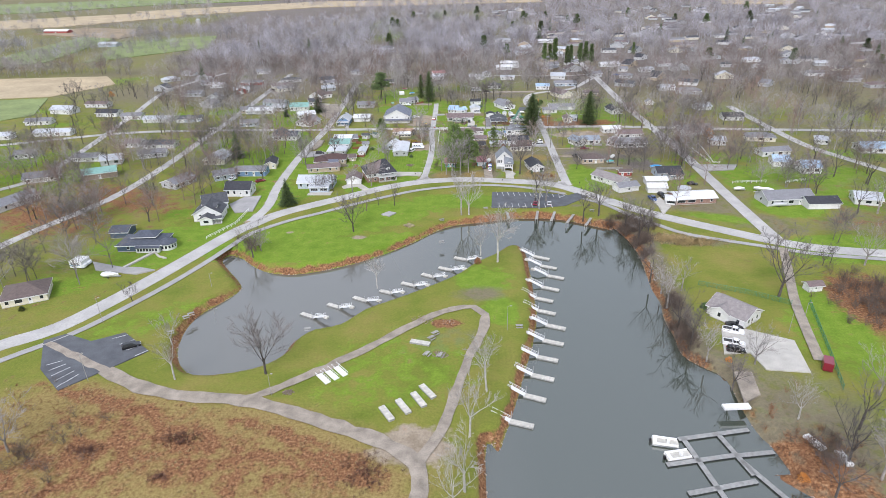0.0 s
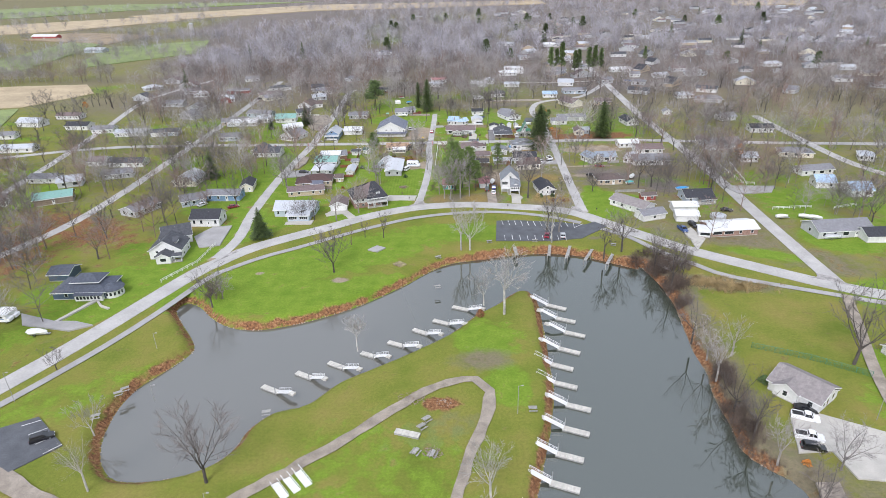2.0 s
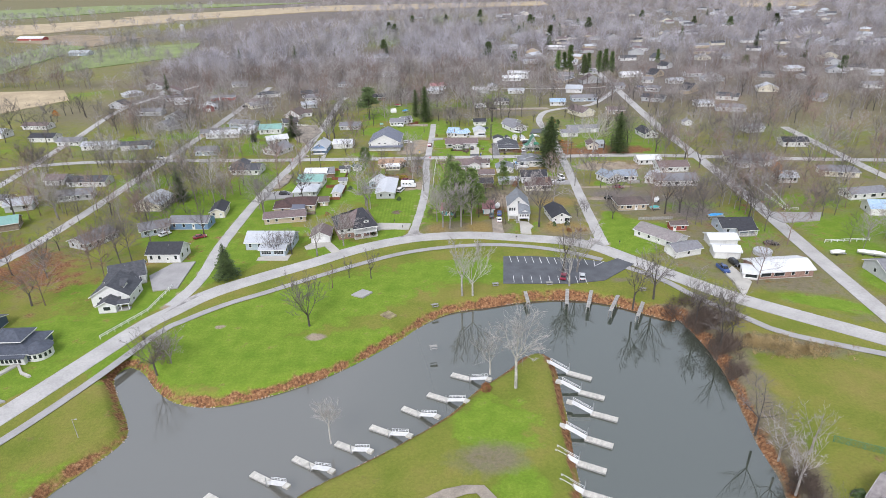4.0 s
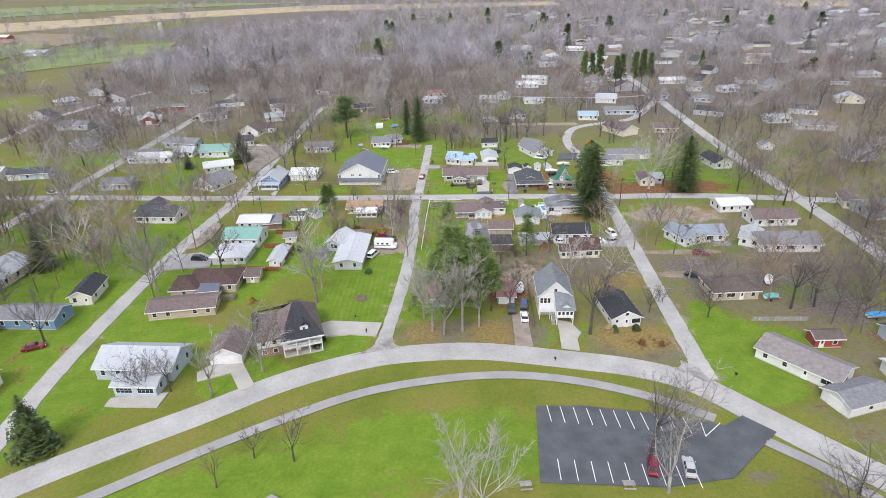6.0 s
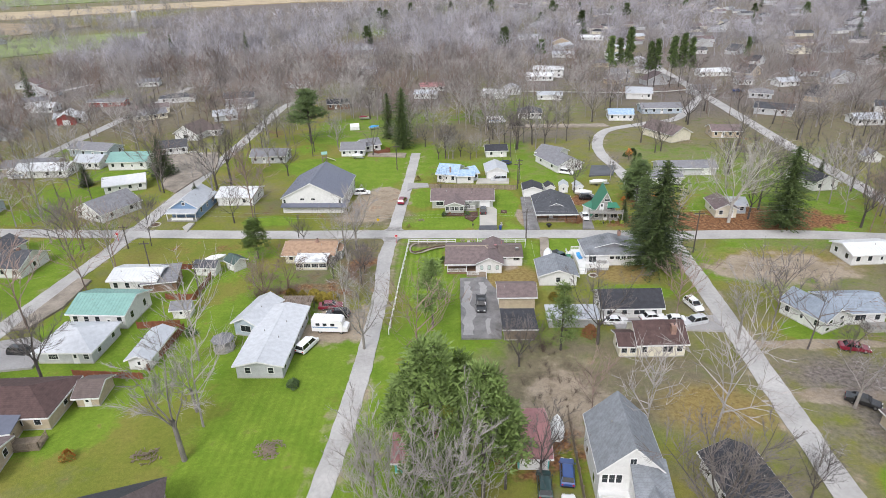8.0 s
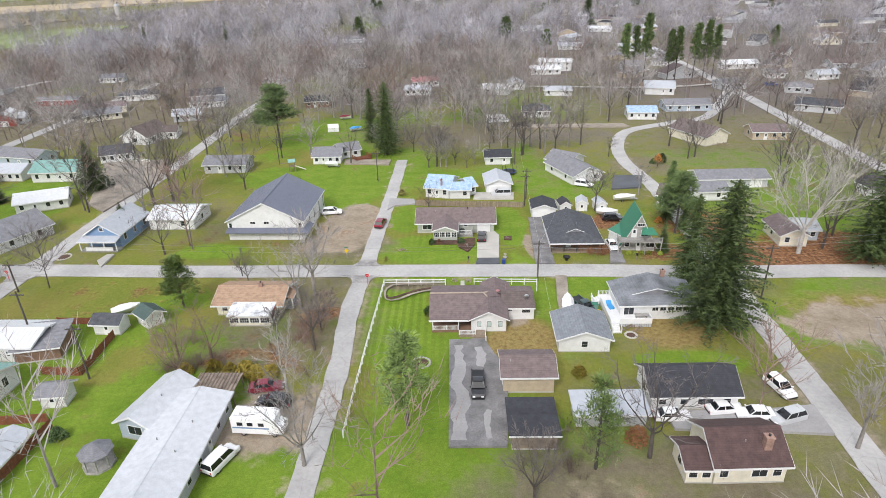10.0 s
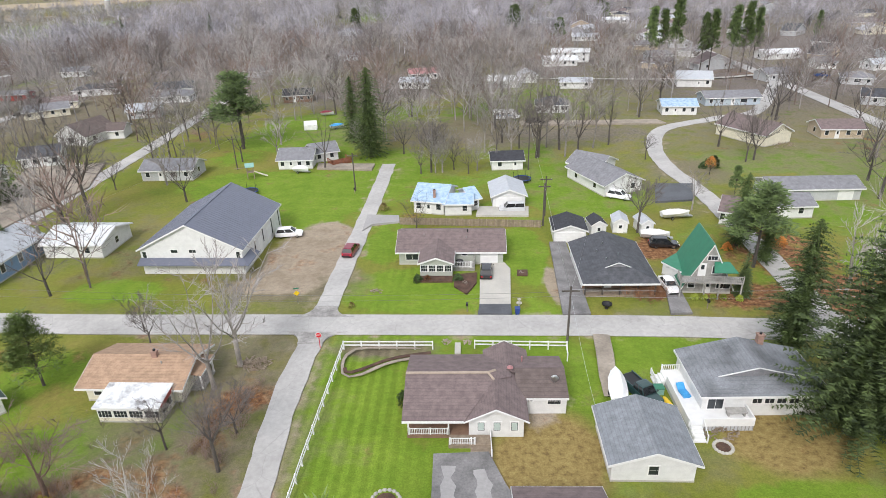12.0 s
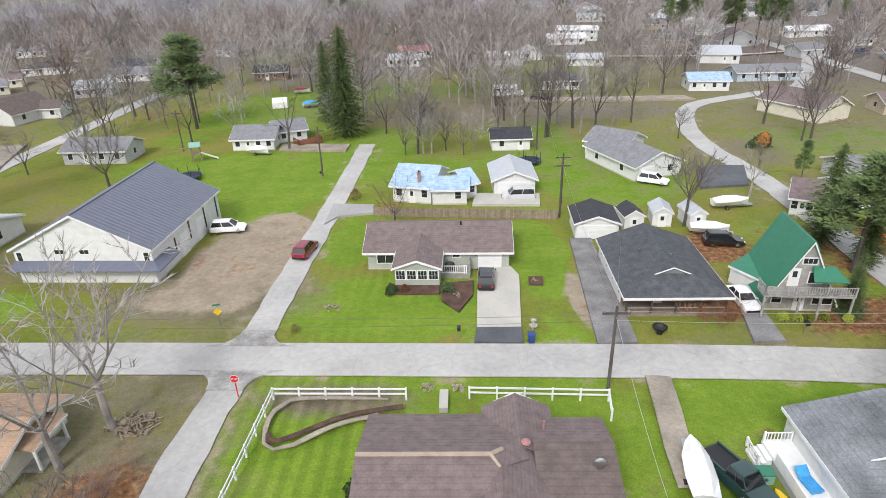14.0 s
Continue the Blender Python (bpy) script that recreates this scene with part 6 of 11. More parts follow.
# far town: scattered roofs among the trees
_rng = random.Random(5)
_far = 0
while _far < 150:
    px, py = _rng.uniform(-240, 560), (_rng.uniform(330, 900) if _far < 100 else _rng.uniform(300, 640))
    if px < 60 and not (py < 420 and px < -110 and px > -170):
        if _rng.random() > 0.06 or px < -60:
            continue
    if abs(px - 40) > 0.62 * py or any((px - a) ** 2 + (py - b) ** 2 < (c + 7) ** 2 for a, b, c in FOOT):
        continue
    rc, wc = _rng.choice(("roof_grey", "roof_slate", "roof_dark", "roof_light", "roof_mauve", "roof_grey")), _rng.choice(("white", "greywall", "cream", "greywall", "tan", "greywall"))
    house(px, py, _rng.choice((-14, 0, 6, 12, -30, 45)), _rng.uniform(7, 12), 8, 2.7, _rng.choice(("gx", "gx", "hip", "gy")), 0.42, rc, wc,
          {"white": "white", "cream": "cream", "greywall": "grey", "tan": "tan"}[wc] + " house far off among bare trees", front="w w" if py < 480 else "", side="", vents=0)
    _far += 1
# farm buildings by the fields
house(-433, 707, -11.2, 30.7, 12, 4, "gx", 0.4, "roof_white", "redwall", "red farm barn with white roof", name="barn", category="barn", front=". g .", side="")
house(-305.2, 568.9, -9.4, 18.2, 12, 4, "gx", 0.35, "roof_light", "bluegrey", "long pale blue farm shed", name="barn", category="barn", front=". g .", side="")
_s = thing("silo", -272.7, 710.1, 0, 0, "pale concrete farm silo beside the fields", "silo")
part("drum", Geo().tube((0, 0, 0), (0, 0, 11), 2.2, 2.2, 14), "concrete", _s)
part("dome", Geo().dome((0, 0, 11), 2.2, 2.2, 1.4, 14), "steel", _s)


# ---- the houses nearest the end of the flight ----
def dutch_gable(root, m, w, d, h, pitch, rc, over=0.3, skirt=1.7, gw=1.2):
    """A gable roof running back from the front, its front end hipped below a small gablet."""
    X, t = w / 2 + over, 0.1
    ze, zr = h - pitch * over + t, h + pitch * w / 2 + t
    zm = zr - pitch * gw
    y0, y1 = -over, d + over
    ys = y0 + skirt
    g = Geo()
    g.slab([(-X, y0, ze), (-gw, ys, zm), (0, ys, zr), (0, y1, zr), (-X, y1, ze)], t)
    part("roof", g, rc, root, m=m)
    part("roof", Geo().slab([(X, y0, ze), (X, y1, ze), (0, y1, zr), (0, ys, zr), (gw, ys, zm)], t), rc, root, m=m)
    part("front_roof", Geo().slab([(-X, y0, ze), (X, y0, ze), (gw, ys, zm), (-gw, ys, zm)], t), rc, root, m=m)
    part("gablet", Geo().add([(-gw, ys + 0.03, zm - 0.05), (gw, ys + 0.03, zm - 0.05), (0, ys + 0.03, zr - 0.05), (-gw, ys + 0.1, zm - 0.05), (gw, ys + 0.1, zm - 0.05), (0, ys + 0.1, zr - 0.05)],
                             [(0, 1, 2), (5, 4, 3), (0, 2, 5, 3), (2, 1, 4, 5), (1, 0, 3, 4)]), "roof_grey", root, m=m)
    for s in (-1, 1):
        part("bargeboard", Geo().tube((s * (gw + 0.12), ys - 0.03, zm - 0.02 - 0.12 * pitch), (0, ys - 0.03, zr + 0.03), 0.045, 0.045, 4), "trim", root, m=m)
    e = Geo().prism([(-X - 0.03, y0 - 0.03), (X + 0.03, y0 - 0.03), (X + 0.03, y0), (-X - 0.03, y0)], ze - 0.2, ze - 0.01)
    part("fascia", e, "trim", root, m=m)
    for s in (-1, 1):
        x0, x1 = sorted((s * X, s * (X + 0.03)))
        part("fascia", Geo().box(x0, y0, ze - 0.2, x1, y1, ze - 0.01), "trim", root, m=m)


# the large white hall with its dark metal roof
_x, _y, _r, _w = -21.1, 262.4, -1.5, 11.3
hall = thing("hall", _x, _y, 0, _r, "large white metal-clad hall with dark metal roof", "hall")
hm, hd, hh = body(hall, _x, _y, _r, _w, 19.0, 4.35, "gy", 0.5, "roof_metal", "white", front="", side="", over=0.35, vents=0)
X = _w / 2
for fx, fz, ww in ((-0.16, 2.55, 0.75), (0.02, 2.55, 0.75)):
    add_window(hall, hm @ pose(fx * _w, 0, fz), ww, 0.35, 2, False)
for fx in (-0.46, 0.46):
    add_window(hall, hm @ pose(fx * _w, 0, 1.95), 0.42, 0.72, 1, True)
for fx in (-0.18, 0.17, 0.45):
    add_window(hall, hm @ pose(fx * _w, 0, 0.85), 0.75 if fx < 0.4 else 0.4, 0.42, 2, False)
add_door(hall, hm @ pose(-0.02 * _w, 0, 0.02), 0.62, 1.42, "black")
part("awning", Geo().slab([(-X - 0.1, -1.0, 1.5), (X + 0.9, -1.0, 1.5), (X + 0.02, -0.02, 1.95), (-X - 0.1, -0.02, 1.95)], 0.08), "roof_metal", hall, m=hm)
part("awning", Geo().slab([(X + 0.9, -1.0, 1.5), (X + 0.9, 2.6, 1.5), (X + 0.02, 2.6, 1.95), (X + 0.02, -0.02, 1.95)], 0.08), "roof_metal", hall, m=hm)
part("lower_wall", Geo().box(-X, -0.06, -0.1, X, -0.004, 1.55), "white", hall, m=hm)
for yy, z0, z1 in ((3.6, 0.9, 2.2), (6.4, 0.9, 2.6), (9.6, 0.6, 2.6), (12.3, 0.5, 2.7)):
    part("dark_panel", Geo().box(X - 0.01, yy, z0, X + 0.03, yy + 0.22, z1), "black", hall, m=hm)
for yy in (4.6, 8.0):
    add_garage_door(hall, hm @ pose(X, yy + 0.6, 0.02, 0, 0, 90), 1.4, 1.9)
part("ridge_cap", Geo().box(-0.12, -0.2, hh + 0.5 * X + 0.08, 0.12, hd + 0.2, hh + 0.5 * X + 0.14), "roof_metal", hall, m=hm)

# the grey-green house with its front bay, deck and driveway
_x, _y, _r, _w = 6.9, 263.9, -1.1, 11.4
sage = thing("house", _x, _y, 0, _r, "sage-green ranch house with mauve shingle roof and white trim", "house", "houses of the town")
sm, sd, sh = body(sage, _x, _y, _r, _w, 8.6, 2.45, "gx", 0.38, "roof_mauve", "sage", front="", side="w w", over=0.5, vents=2)
bm_, bd, bh = body(sage, 5.4, 260.9, -1.4, 3.4, 6.8, 2.5, "gy", 0.36, "roof_mauve", "sage", front="", side="", over=0.3, vents=0)
for i in range(4):
    add_window(sage, bm_ @ pose(-1.26 + 0.84 * i, 0, 0.72), 0.68, 0.72, 3, True)
add_window(sage, sm @ pose(-0.5 * _w + 1.45, 0, 0.6), 1.35, 0.8, 2, False)
add_window(sage, sm @ pose(0.13 * _w, 0, 1.1), 0.55, 0.4, 1, False)
add_garage_door(sage, sm @ pose(0.365 * _w, 0, 0.02), 1.75, 1.32)
for fx in (0.27, 0.46):
    part("wall_lamp", Geo().box(fx * _w - 0.05, -0.1, 1.25, fx * _w + 0.05, 0, 1.45), "black", sage, m=sm)
part("deck", Geo().box(0.0, -1.6, -0.1, 2.6, -0.01, 0.42), "greywood", sage, m=sm)
railing(sage, sm, 0.1, -1.55, 2.3, -1.55, 0.42, "trim")
railing(sage, sm, 2.55, -0.9, 2.55, -0.1, 0.42, "greywood")
part("chimney_pipe", Geo().tube((0.16 * _w, 2.6, 2.4), (0.16 * _w, 2.6, 3.1), 0.07, 0.07, 8), "black", sage, m=sm)
g_ = thing("barbecue", *(sage.matrix_basis @ Vector((1.0, -0.9, 0.42))), _r, "black covered barbecue grill on the deck", "barbecue")
part("lid", Geo().dome((0, 0, 0.45), 0.42, 0.26, 0.26, 10, 3), "black", g_)
part("cart", Geo().box(-0.36, -0.2, 0, 0.36, 0.2, 0.45), "black", g_)
pad("driveway", [(10.1, 264.1), (12.7, 264), (13.3, 262.4), (12.8, 255), (9.8, 255)], "concrete", "pale cracked concrete driveway", "driveway")
pad("driveway", [(9.8, 255), (12.8, 255), (12.8, 253.2), (9.6, 253.3)], "asphalt", "dark asphalt apron of a driveway", "driveway")
pad("flower_bed", [(7.2, 261.2), (9.7, 261.6), (9.6, 259.4), (8.6, 257.1), (7.3, 258.7)], "mulch", "stony mulch flower bed", "flower bed")
pad("flower_bed", [(14, 262.1), (15.1, 262.1), (15, 260.9), (13.9, 261)], "mulch", "small stone-edged flower bed", "flower bed")
pad("flower_bed", [(3.2, 259.8), (7.1, 259.7), (7.1, 260.9), (3.2, 261)], "mulch", "mulched bed along the house front", "flower bed")

# the house with the dark roof and the open porch
_x, _y, _r, _w = 23.5, 256.4, -0.5, 6.9
dk = thing("house", _x, _y, 0, _r, "white house with dark shingle roof and deep open porch", "house", "houses of the town")
m_ = local(dk, _x, _y, 0, _r)
part("wall", Geo().box(-_w / 2, 1.53, -0.1, _w / 2, 9.2, 1.62), "white", dk, m=m_)
# porch shade put into colour: dark sheet over the white wall, darker floor
part("porch_wall", Geo().box(-_w / 2 + 0.05, 1.5, 0.2, _w / 2 - 0.05, 1.528, 1.6), "brownwall", dk, m=m_)
dutch_gable(dk, m_, _w, 9.2, 1.62, 0.36, "roof_slate", 0.25, 1.75, 1.15)
part("porch_floor", Geo().box(-_w / 2, 0, -0.1, _w / 2, 1.496, 0.22), "wood", dk, m=m_)
for i in range(5):
    px = -_w / 2 + 0.08 + (_w - 0.16) * i / 4
    part("post", Geo().box(px - 0.06, 0.02, 0.22, px + 0.06, 0.14, 1.6), "bark", dk, m=m_)
part("rail", Geo().box(-_w / 2 + 0.1, 0.05, 0.62, _w / 2 - 0.1, 0.11, 0.68), "greywood", dk, m=m_)
openings(dk, m_ @ pose(0, 1.5, 0.2), _w, 1.4, "W d W w")
openings(dk, m_ @ pose(-_w / 2, 5, 0, 0, 0, -90), 8, 1.62, "s s s s")
for vx, vy in ((-1.4, 5.2), (-0.6, 6.5), (0.4, 3.6), (-0.9, 3.0)):
    part("vent_pipe", Geo().tube((vx, vy, 1.62 + 0.36 * (_w / 2 - abs(vx)) + 0.05), (vx, vy, 1.62 + 0.36 * (_w / 2 - abs(vx)) + 0.32), 0.06, 0.06, 6), "steel", dk, m=m_)
FOOT.append((_x, _y + 4.6, 6.0))
pad("driveway", [(18.3, 269.1), (20.2, 269.1), (20.1, 253.1), (17.5, 253)], "old_asphalt", "dark asphalt driveway beside a house", "driveway")
house(20.7, 269.2, -2, 3.7, 5.6, 2.25, "gy", 0.35, "roof_dark", "white", "white garage with dark roof", name="garage", category="garage", front="G", side="", over=0.3, vents=0)
for a, rc in (((24.4, 271, 5.7, 1.8), "roof_dark"), ((27.1, 271.7, -6.6, 1.7), "roof_light"), ((30.2, 271.3, 7.9, 1.5), "roof_light")):
    house(*a, 3.4, 2.0, "gy", 0.6, rc, "white", "small white garden shed with double doors", name="shed", category="shed", group="garden sheds", front="d", side="", over=0.15, vents=0)

# the green-roofed A-frame
_x, _y, _r, _w = 32, 257, -4, 4.5
af = thing("house", _x, _y, 0, _r, "A-frame house with green metal roof and wooden balcony", "house", "houses of the town")
am, ad, ah = body(af, _x, _y, _r, _w, 7.0, 1.3, "gy", 1.95, "roof_green", "greywood", front="", side="", over=0.3, vents=0)
body(af, 29.6, 259.9, -60.7, 2.7, 4.0, 2.0, "shed", 0.25, "roof_green", "white", front="", side="", over=0.2, vents=0)
part("balcony", Geo().box(-_w / 2 - 0.7, -1.3, 1.75, _w / 2 + 0.6, -0.02, 1.9), "greywood", af, m=am)
railing(af, am, -_w / 2 - 0.65, -1.25, _w / 2 + 0.55, -1.25, 1.9, "greywood", 0.6)
railing(af, am, -_w / 2 - 0.65, -1.25, -_w / 2 - 0.65, -0.1, 1.9, "greywood", 0.6)
for px in (-_w / 2 - 0.6, -0.6, 0.7, _w / 2 + 0.5):
    part("post", Geo().box(px - 0.06, -1.28, 0, px + 0.06, -1.16, 1.75), "greywood", af, m=am)
part("balcony_roof", Geo().slab([(0.0, -1.3, 2.95), (2.2, -1.3, 2.95), (1.7, -0.05, 3.5), (0.3, -0.05, 3.5)], 0.07), "roof_green", af, m=am)
add_window(af, am @ pose(0.1, 0, 3.65), 0.9, 0.4, 3, False)
add_door(af, am @ pose(-0.7, 0, 1.92), 0.6, 1.3)
add_window(af, am @ pose(0.7, 0, 2.2), 0.9, 0.8, 2, False)
openings(af, am, _w, 1.6, "w d W")
FOOT.append((_x, _y + 2, 4.0))
pad("driveway", [(28.7, 259.8), (29.7, 257.4), (29.4, 253.1), (27.4, 253)], "old_asphalt", "dark asphalt driveway", "driveway")

# the brown-roofed house with the long front porch
br = thing("house", 8.3, 238.5, 0, 0, "white house with brown cross-gabled roof and white porch", "house", "houses of the town")
I_ = local(br, 0, 0)
part("wall", Geo().box(4.4, 239.0, -0.1, 10.0, 244.3, 1.6), "white", br, m=I_)
gp = [(8.6, -0.1), (12.4, -0.1), (12.4, 1.62), (10.5, 2.4), (8.6, 1.62)]
part("wall", Geo().add([(a, 237.2, b) for a, b in gp] + [(a, 240.4, b) for a, b in gp], [(0, 1, 2, 3, 4), (9, 8, 7, 6, 5)] + [(i, 5 + i, 5 + (i + 1) % 5, (i + 1) % 5) for i in range(5)]), "white", br, m=I_)
part("wall", Geo().box(12.4, 239.6, -0.1, 15.7, 244.3, 1.6), "white", br, m=I_)
t = 0.1
part("roof", Geo().slab([(4.0, 236.9, 1.7), (8.3, 236.9, 1.7), (10.45, 240.0, 2.75), (10.1, 240.6, 2.95), (4.05, 240.6, 2.95)], t), "roof_mauve", br, m=I_)
part("roof", Geo().slab([(4.05, 240.6, 2.95), (10.1, 240.6, 2.95), (11.6, 242.4, 2.38), (11.6, 244.7, 1.66), (4.0, 244.7, 1.66)], t), "roof_mauve", br, m=I_)
part("roof", Geo().slab([(10.1, 240.6, 2.95), (10.45, 240.0, 2.75), (11.8, 241.0, 2.3), (11.6, 242.4, 2.38)], t), "roof_mauve", br, m=I_)
part("roof", Geo().slab([(8.25, 236.9, 1.6), (10.47, 236.9, 2.68), (10.47, 240.4, 2.78), (8.8, 238.0, 1.98)], t), "roof_mauve", br, m=I_)
part("roof", Geo().slab([(10.47, 236.9, 2.68), (12.75, 236.9, 1.6), (12.75, 241.9, 1.66), (11.6, 242.4, 2.3), (10.47, 240.4, 2.78)], t), "roof_mauve", br, m=I_)
part("roof", Geo().slab([(9.8, 245.3, 1.66), (9.8, 241.6, 1.66), (11.5, 241.6, 2.52), (11.5, 245.3, 2.52)], t), "roof_mauve", br, m=I_)
part("roof", Geo().slab([(11.5, 245.3, 2.52), (11.5, 241.6, 2.52), (13.3, 241.6, 1.66), (13.3, 245.3, 1.66)], t), "roof_mauve", br, m=I_)
gp = [(10.0, -0.1), (13.1, -0.1), (13.1, 1.6), (11.5, 2.4), (10.0, 1.6)]
part("wall", Geo().add([(a, 244.0, b) for a, b in gp] + [(a, 245.1, b) for a, b in gp], [(0, 1, 2, 3, 4), (9, 8, 7, 6, 5)] + [(i, 5 + i, 5 + (i + 1) % 5, (i + 1) % 5) for i in range(5)]), "white", br, m=I_)
part("roof", Geo().slab([(12.1, 239.3, 1.66), (15.8, 239.3, 1.66), (15.8, 241.95, 2.36), (12.1, 241.95, 2.36)], t), "roof_brown", br, m=I_)
part("roof", Geo().slab([(12.1, 241.95, 2.36), (15.8, 241.95, 2.36), (15.8, 244.4, 1.66), (12.1, 244.4, 1.66)], t), "roof_mauve", br, m=I_)
part("ridge_band", Geo().box(4.05, 240.48, 2.94, 10.1, 240.72, 2.99), "roof_tan_pale", br, m=I_)
for a, b in (((10.05, 240.6, 2.95), (10.47, 240.0, 2.78)), ((10.05, 240.6, 2.95), (10.6, 241.1, 2.8))):
    part("ridge_band", Geo().tube(a, b, 0.1, 0.1, 5), "roof_tan_pale", br, m=I_)
for x, y in ((9.85, 245.3), (13.25, 245.3)):
    part("bargeboard", Geo().tube((x, y, 1.6), (11.5, y, 2.5), 0.05, 0.05, 4), "trim", br, m=I_)
part("fascia", Geo().box(4.0, 236.86, 1.5, 8.25, 236.9, 1.68), "trim", br, m=I_)
for a, b in (((8.25, 1.54), (10.47, 2.62)), ((10.47, 2.62), (12.75, 1.54))):
    part("bargeboard", Geo().tube((a[0], 236.86, a[1]), (b[0], 236.86, b[1]), 0.06, 0.06, 4), "trim", br, m=I_)
part("fascia", Geo().box(12.75, 239.26, 1.48, 15.8, 239.3, 1.64), "trim", br, m=I_)
part("porch_floor", Geo().box(4.3, 237.1, -0.1, 8.596, 238.996, 0.3), "brownwall", br, m=I_)
for px in (4.4, 7.2):
    part("post", Geo().box(px - 0.05, 237.1, 0.3, px + 0.05, 237.2, 1.6), "trim", br, m=I_)
railing(br, I_, 4.45, 237.15, 7.15, 237.15, 0.3, "trim", 0.5, 0.12)
railing(br, I_, 7.3, 236.2, 9.0, 236.2, 0.3, "trim", 0.5, 0.12)
part("landing", Geo().box(7.2, 236.1, -0.1, 10.1, 237.096, 0.3), "wood", br, m=I_)
for i in range(3):
    part("step", Geo().box(8.7, 235.1 + 0.33 * i, -0.05, 10.2, 235.45 + 0.33 * i, 0.08 + 0.07 * i), "wood", br, m=I_)
railing(br, I_, 10.1, 235.2, 10.1, 237.0, 0.15, "trim", 0.5, 0.2)
for fx in (9.45, 10.55, 11.75):
    wn_ = add_window(br, I_ @ pose(fx, 237.2, 0.6), 0.5, 0.72)
    part("blind", Geo().box(-0.2, -0.046, 0.05, 0.2, -0.04, 0.67), "blind", wn_, "pale green closed blind")
add_window(br, I_ @ pose(13.0, 239.6, 1.15), 0.5, 0.22, 2, False)
add_window(br, I_ @ pose(14.8, 239.6, 0.9), 0.95, 0.42, 1, True)
openings(br, I_ @ pose(6.5, 239.0, 0.3), 4.0, 1.3, "W d")
part("dish", Geo().dome((14.9, 240.6, 2.4), 0.3, 0.12, 0.3, 10, 3, full=True), "steel", br, m=I_)
part("dish_arm", Geo().tube((14.9, 240.6, 2.0), (14.9, 240.6, 2.4), 0.03, 0.03, 5), "steel", br, m=I_)
part("roof_vent", Geo().dome((11.75, 241.8, 2.5), 0.24, 0.24, 0.14, 10, 3), "roof_red", br, m=I_)
part("vent_pipe", Geo().tube((12.75, 243.2, 1.9), (12.75, 243.2, 2.5), 0.06, 0.06, 6), "roof_red", br, m=I_)
FOOT.append((9, 241.5, 7.5))
pad("driveway", [(6.2, 235.4), (9.9, 235.6), (10.9, 232.8), (12.1, 230.3), (11.2, 219.7), (6.3, 219.7)], "old_asphalt", "patchy dark asphalt driveway", "driveway")
strip("worn_patch", [(7.25, 234.3), (7.15, 230.5), (7.35, 226.8), (7.3, 223.2), (7.2, 220.4)], 1.0, "path", "pale worn strip of the asphalt driveway", "driveway", step=0.55, ragged=0.42)
strip("worn_patch", [(9.3, 234.0), (9.5, 232.2), (9.3, 230.6)], 0.6, "path", "pale worn patch of the asphalt driveway", "driveway", step=0.4, ragged=0.28)
strip("worn_patch", [(9.9, 224.2), (9.6, 222.6), (9.9, 220.6)], 0.5, "path", "pale worn patch of the asphalt driveway", "driveway", step=0.4, ragged=0.24)

# the white house with the wrap-round deck
_x, _y, _r, _w = 29.6, 239.35, 0.6, 8.8
wd = thing("house", _x, _y, 0, _r, "white house with grey roof and white wrap-round deck", "house", "houses of the town")
m_ = local(wd, _x, _y, 0, _r)
part("wall", Geo().box(-_w / 2, 0, -0.1, _w / 2, 5.3, 1.9), "white", wd, m=m_)
dutch_gable(wd, m_, _w, 5.3, 1.88, 0.235, "roof_weathered", 0.25, 1.75, 2.75)
for i in range(5):
    add_window(wd, m_ @ pose(-0.55 + 0.86 * i, 0, 1.12), 0.66, 0.42, 2, False)
add_window(wd, m_ @ pose(-3.45, 0, 0.68), 1.1, 1.05, 2, False)
chimney(wd, 31.2, 244.6, 1.8, 3.35, "brick", 0.22)
X0, X1, Y0 = -5.85, -1.3, -1.6
part("deck", Geo().box(X0, Y0, 0.45, X1, -0.004, 0.62), "trim", wd, m=m_)
part("deck", Geo().box(X0, 0.0, 0.45, -_w / 2 - 0.004, 4.6, 0.62), "trim", wd, m=m_)
for i in range(14):
    x = X0 + 1.2 + (X1 - X0 - 1.25) * i / 13
    part("lattice_slat", Geo().box(x - 0.03, Y0 + 0.02, -0.1, x + 0.03, Y0 + 0.05, 0.45), "greywood", wd, m=m_)
part("skirting", Geo().box(X0 + 0.05, Y0 + 0.06, -0.1, X1 - 0.05, Y0 + 0.1, 0.45), "greywall", wd, m=m_)
part("skirting", Geo().box(X0 + 0.05, Y0 + 0.1, -0.1, X0 + 0.1, 4.55, 0.45), "greywall", wd, m=m_)
part("deck_wall", Geo().box(X0 + 1.05, Y0, 0.62, X1, Y0 + 0.08, 1.12), "trim", wd, m=m_)
part("deck_wall", Geo().box(X1 - 0.08, Y0 + 0.08, 0.62, X1, -0.05, 1.12), "trim", wd, m=m_)
part("deck_wall", Geo().box(X0, Y0 + 0.02, 0.62, X0 + 0.08, 3.2, 1.12), "trim", wd, m=m_)
railing(wd, m_, X0 + 0.05, 4.5, -_w / 2 - 0.1, 4.5, 0.62, "trim", 0.55)
railing(wd, m_, X0 - 0.75, 3.3, X0 - 0.75, 4.5, 0.35, "trim", 0.5)
for i in range(3):
    part("side_step", Geo().box(X0 - 0.25 * (i + 1), 3.4, -0.05, X0 - 0.25 * i, 4.5, 0.45 - 0.14 * i), "trim", wd, m=m_)
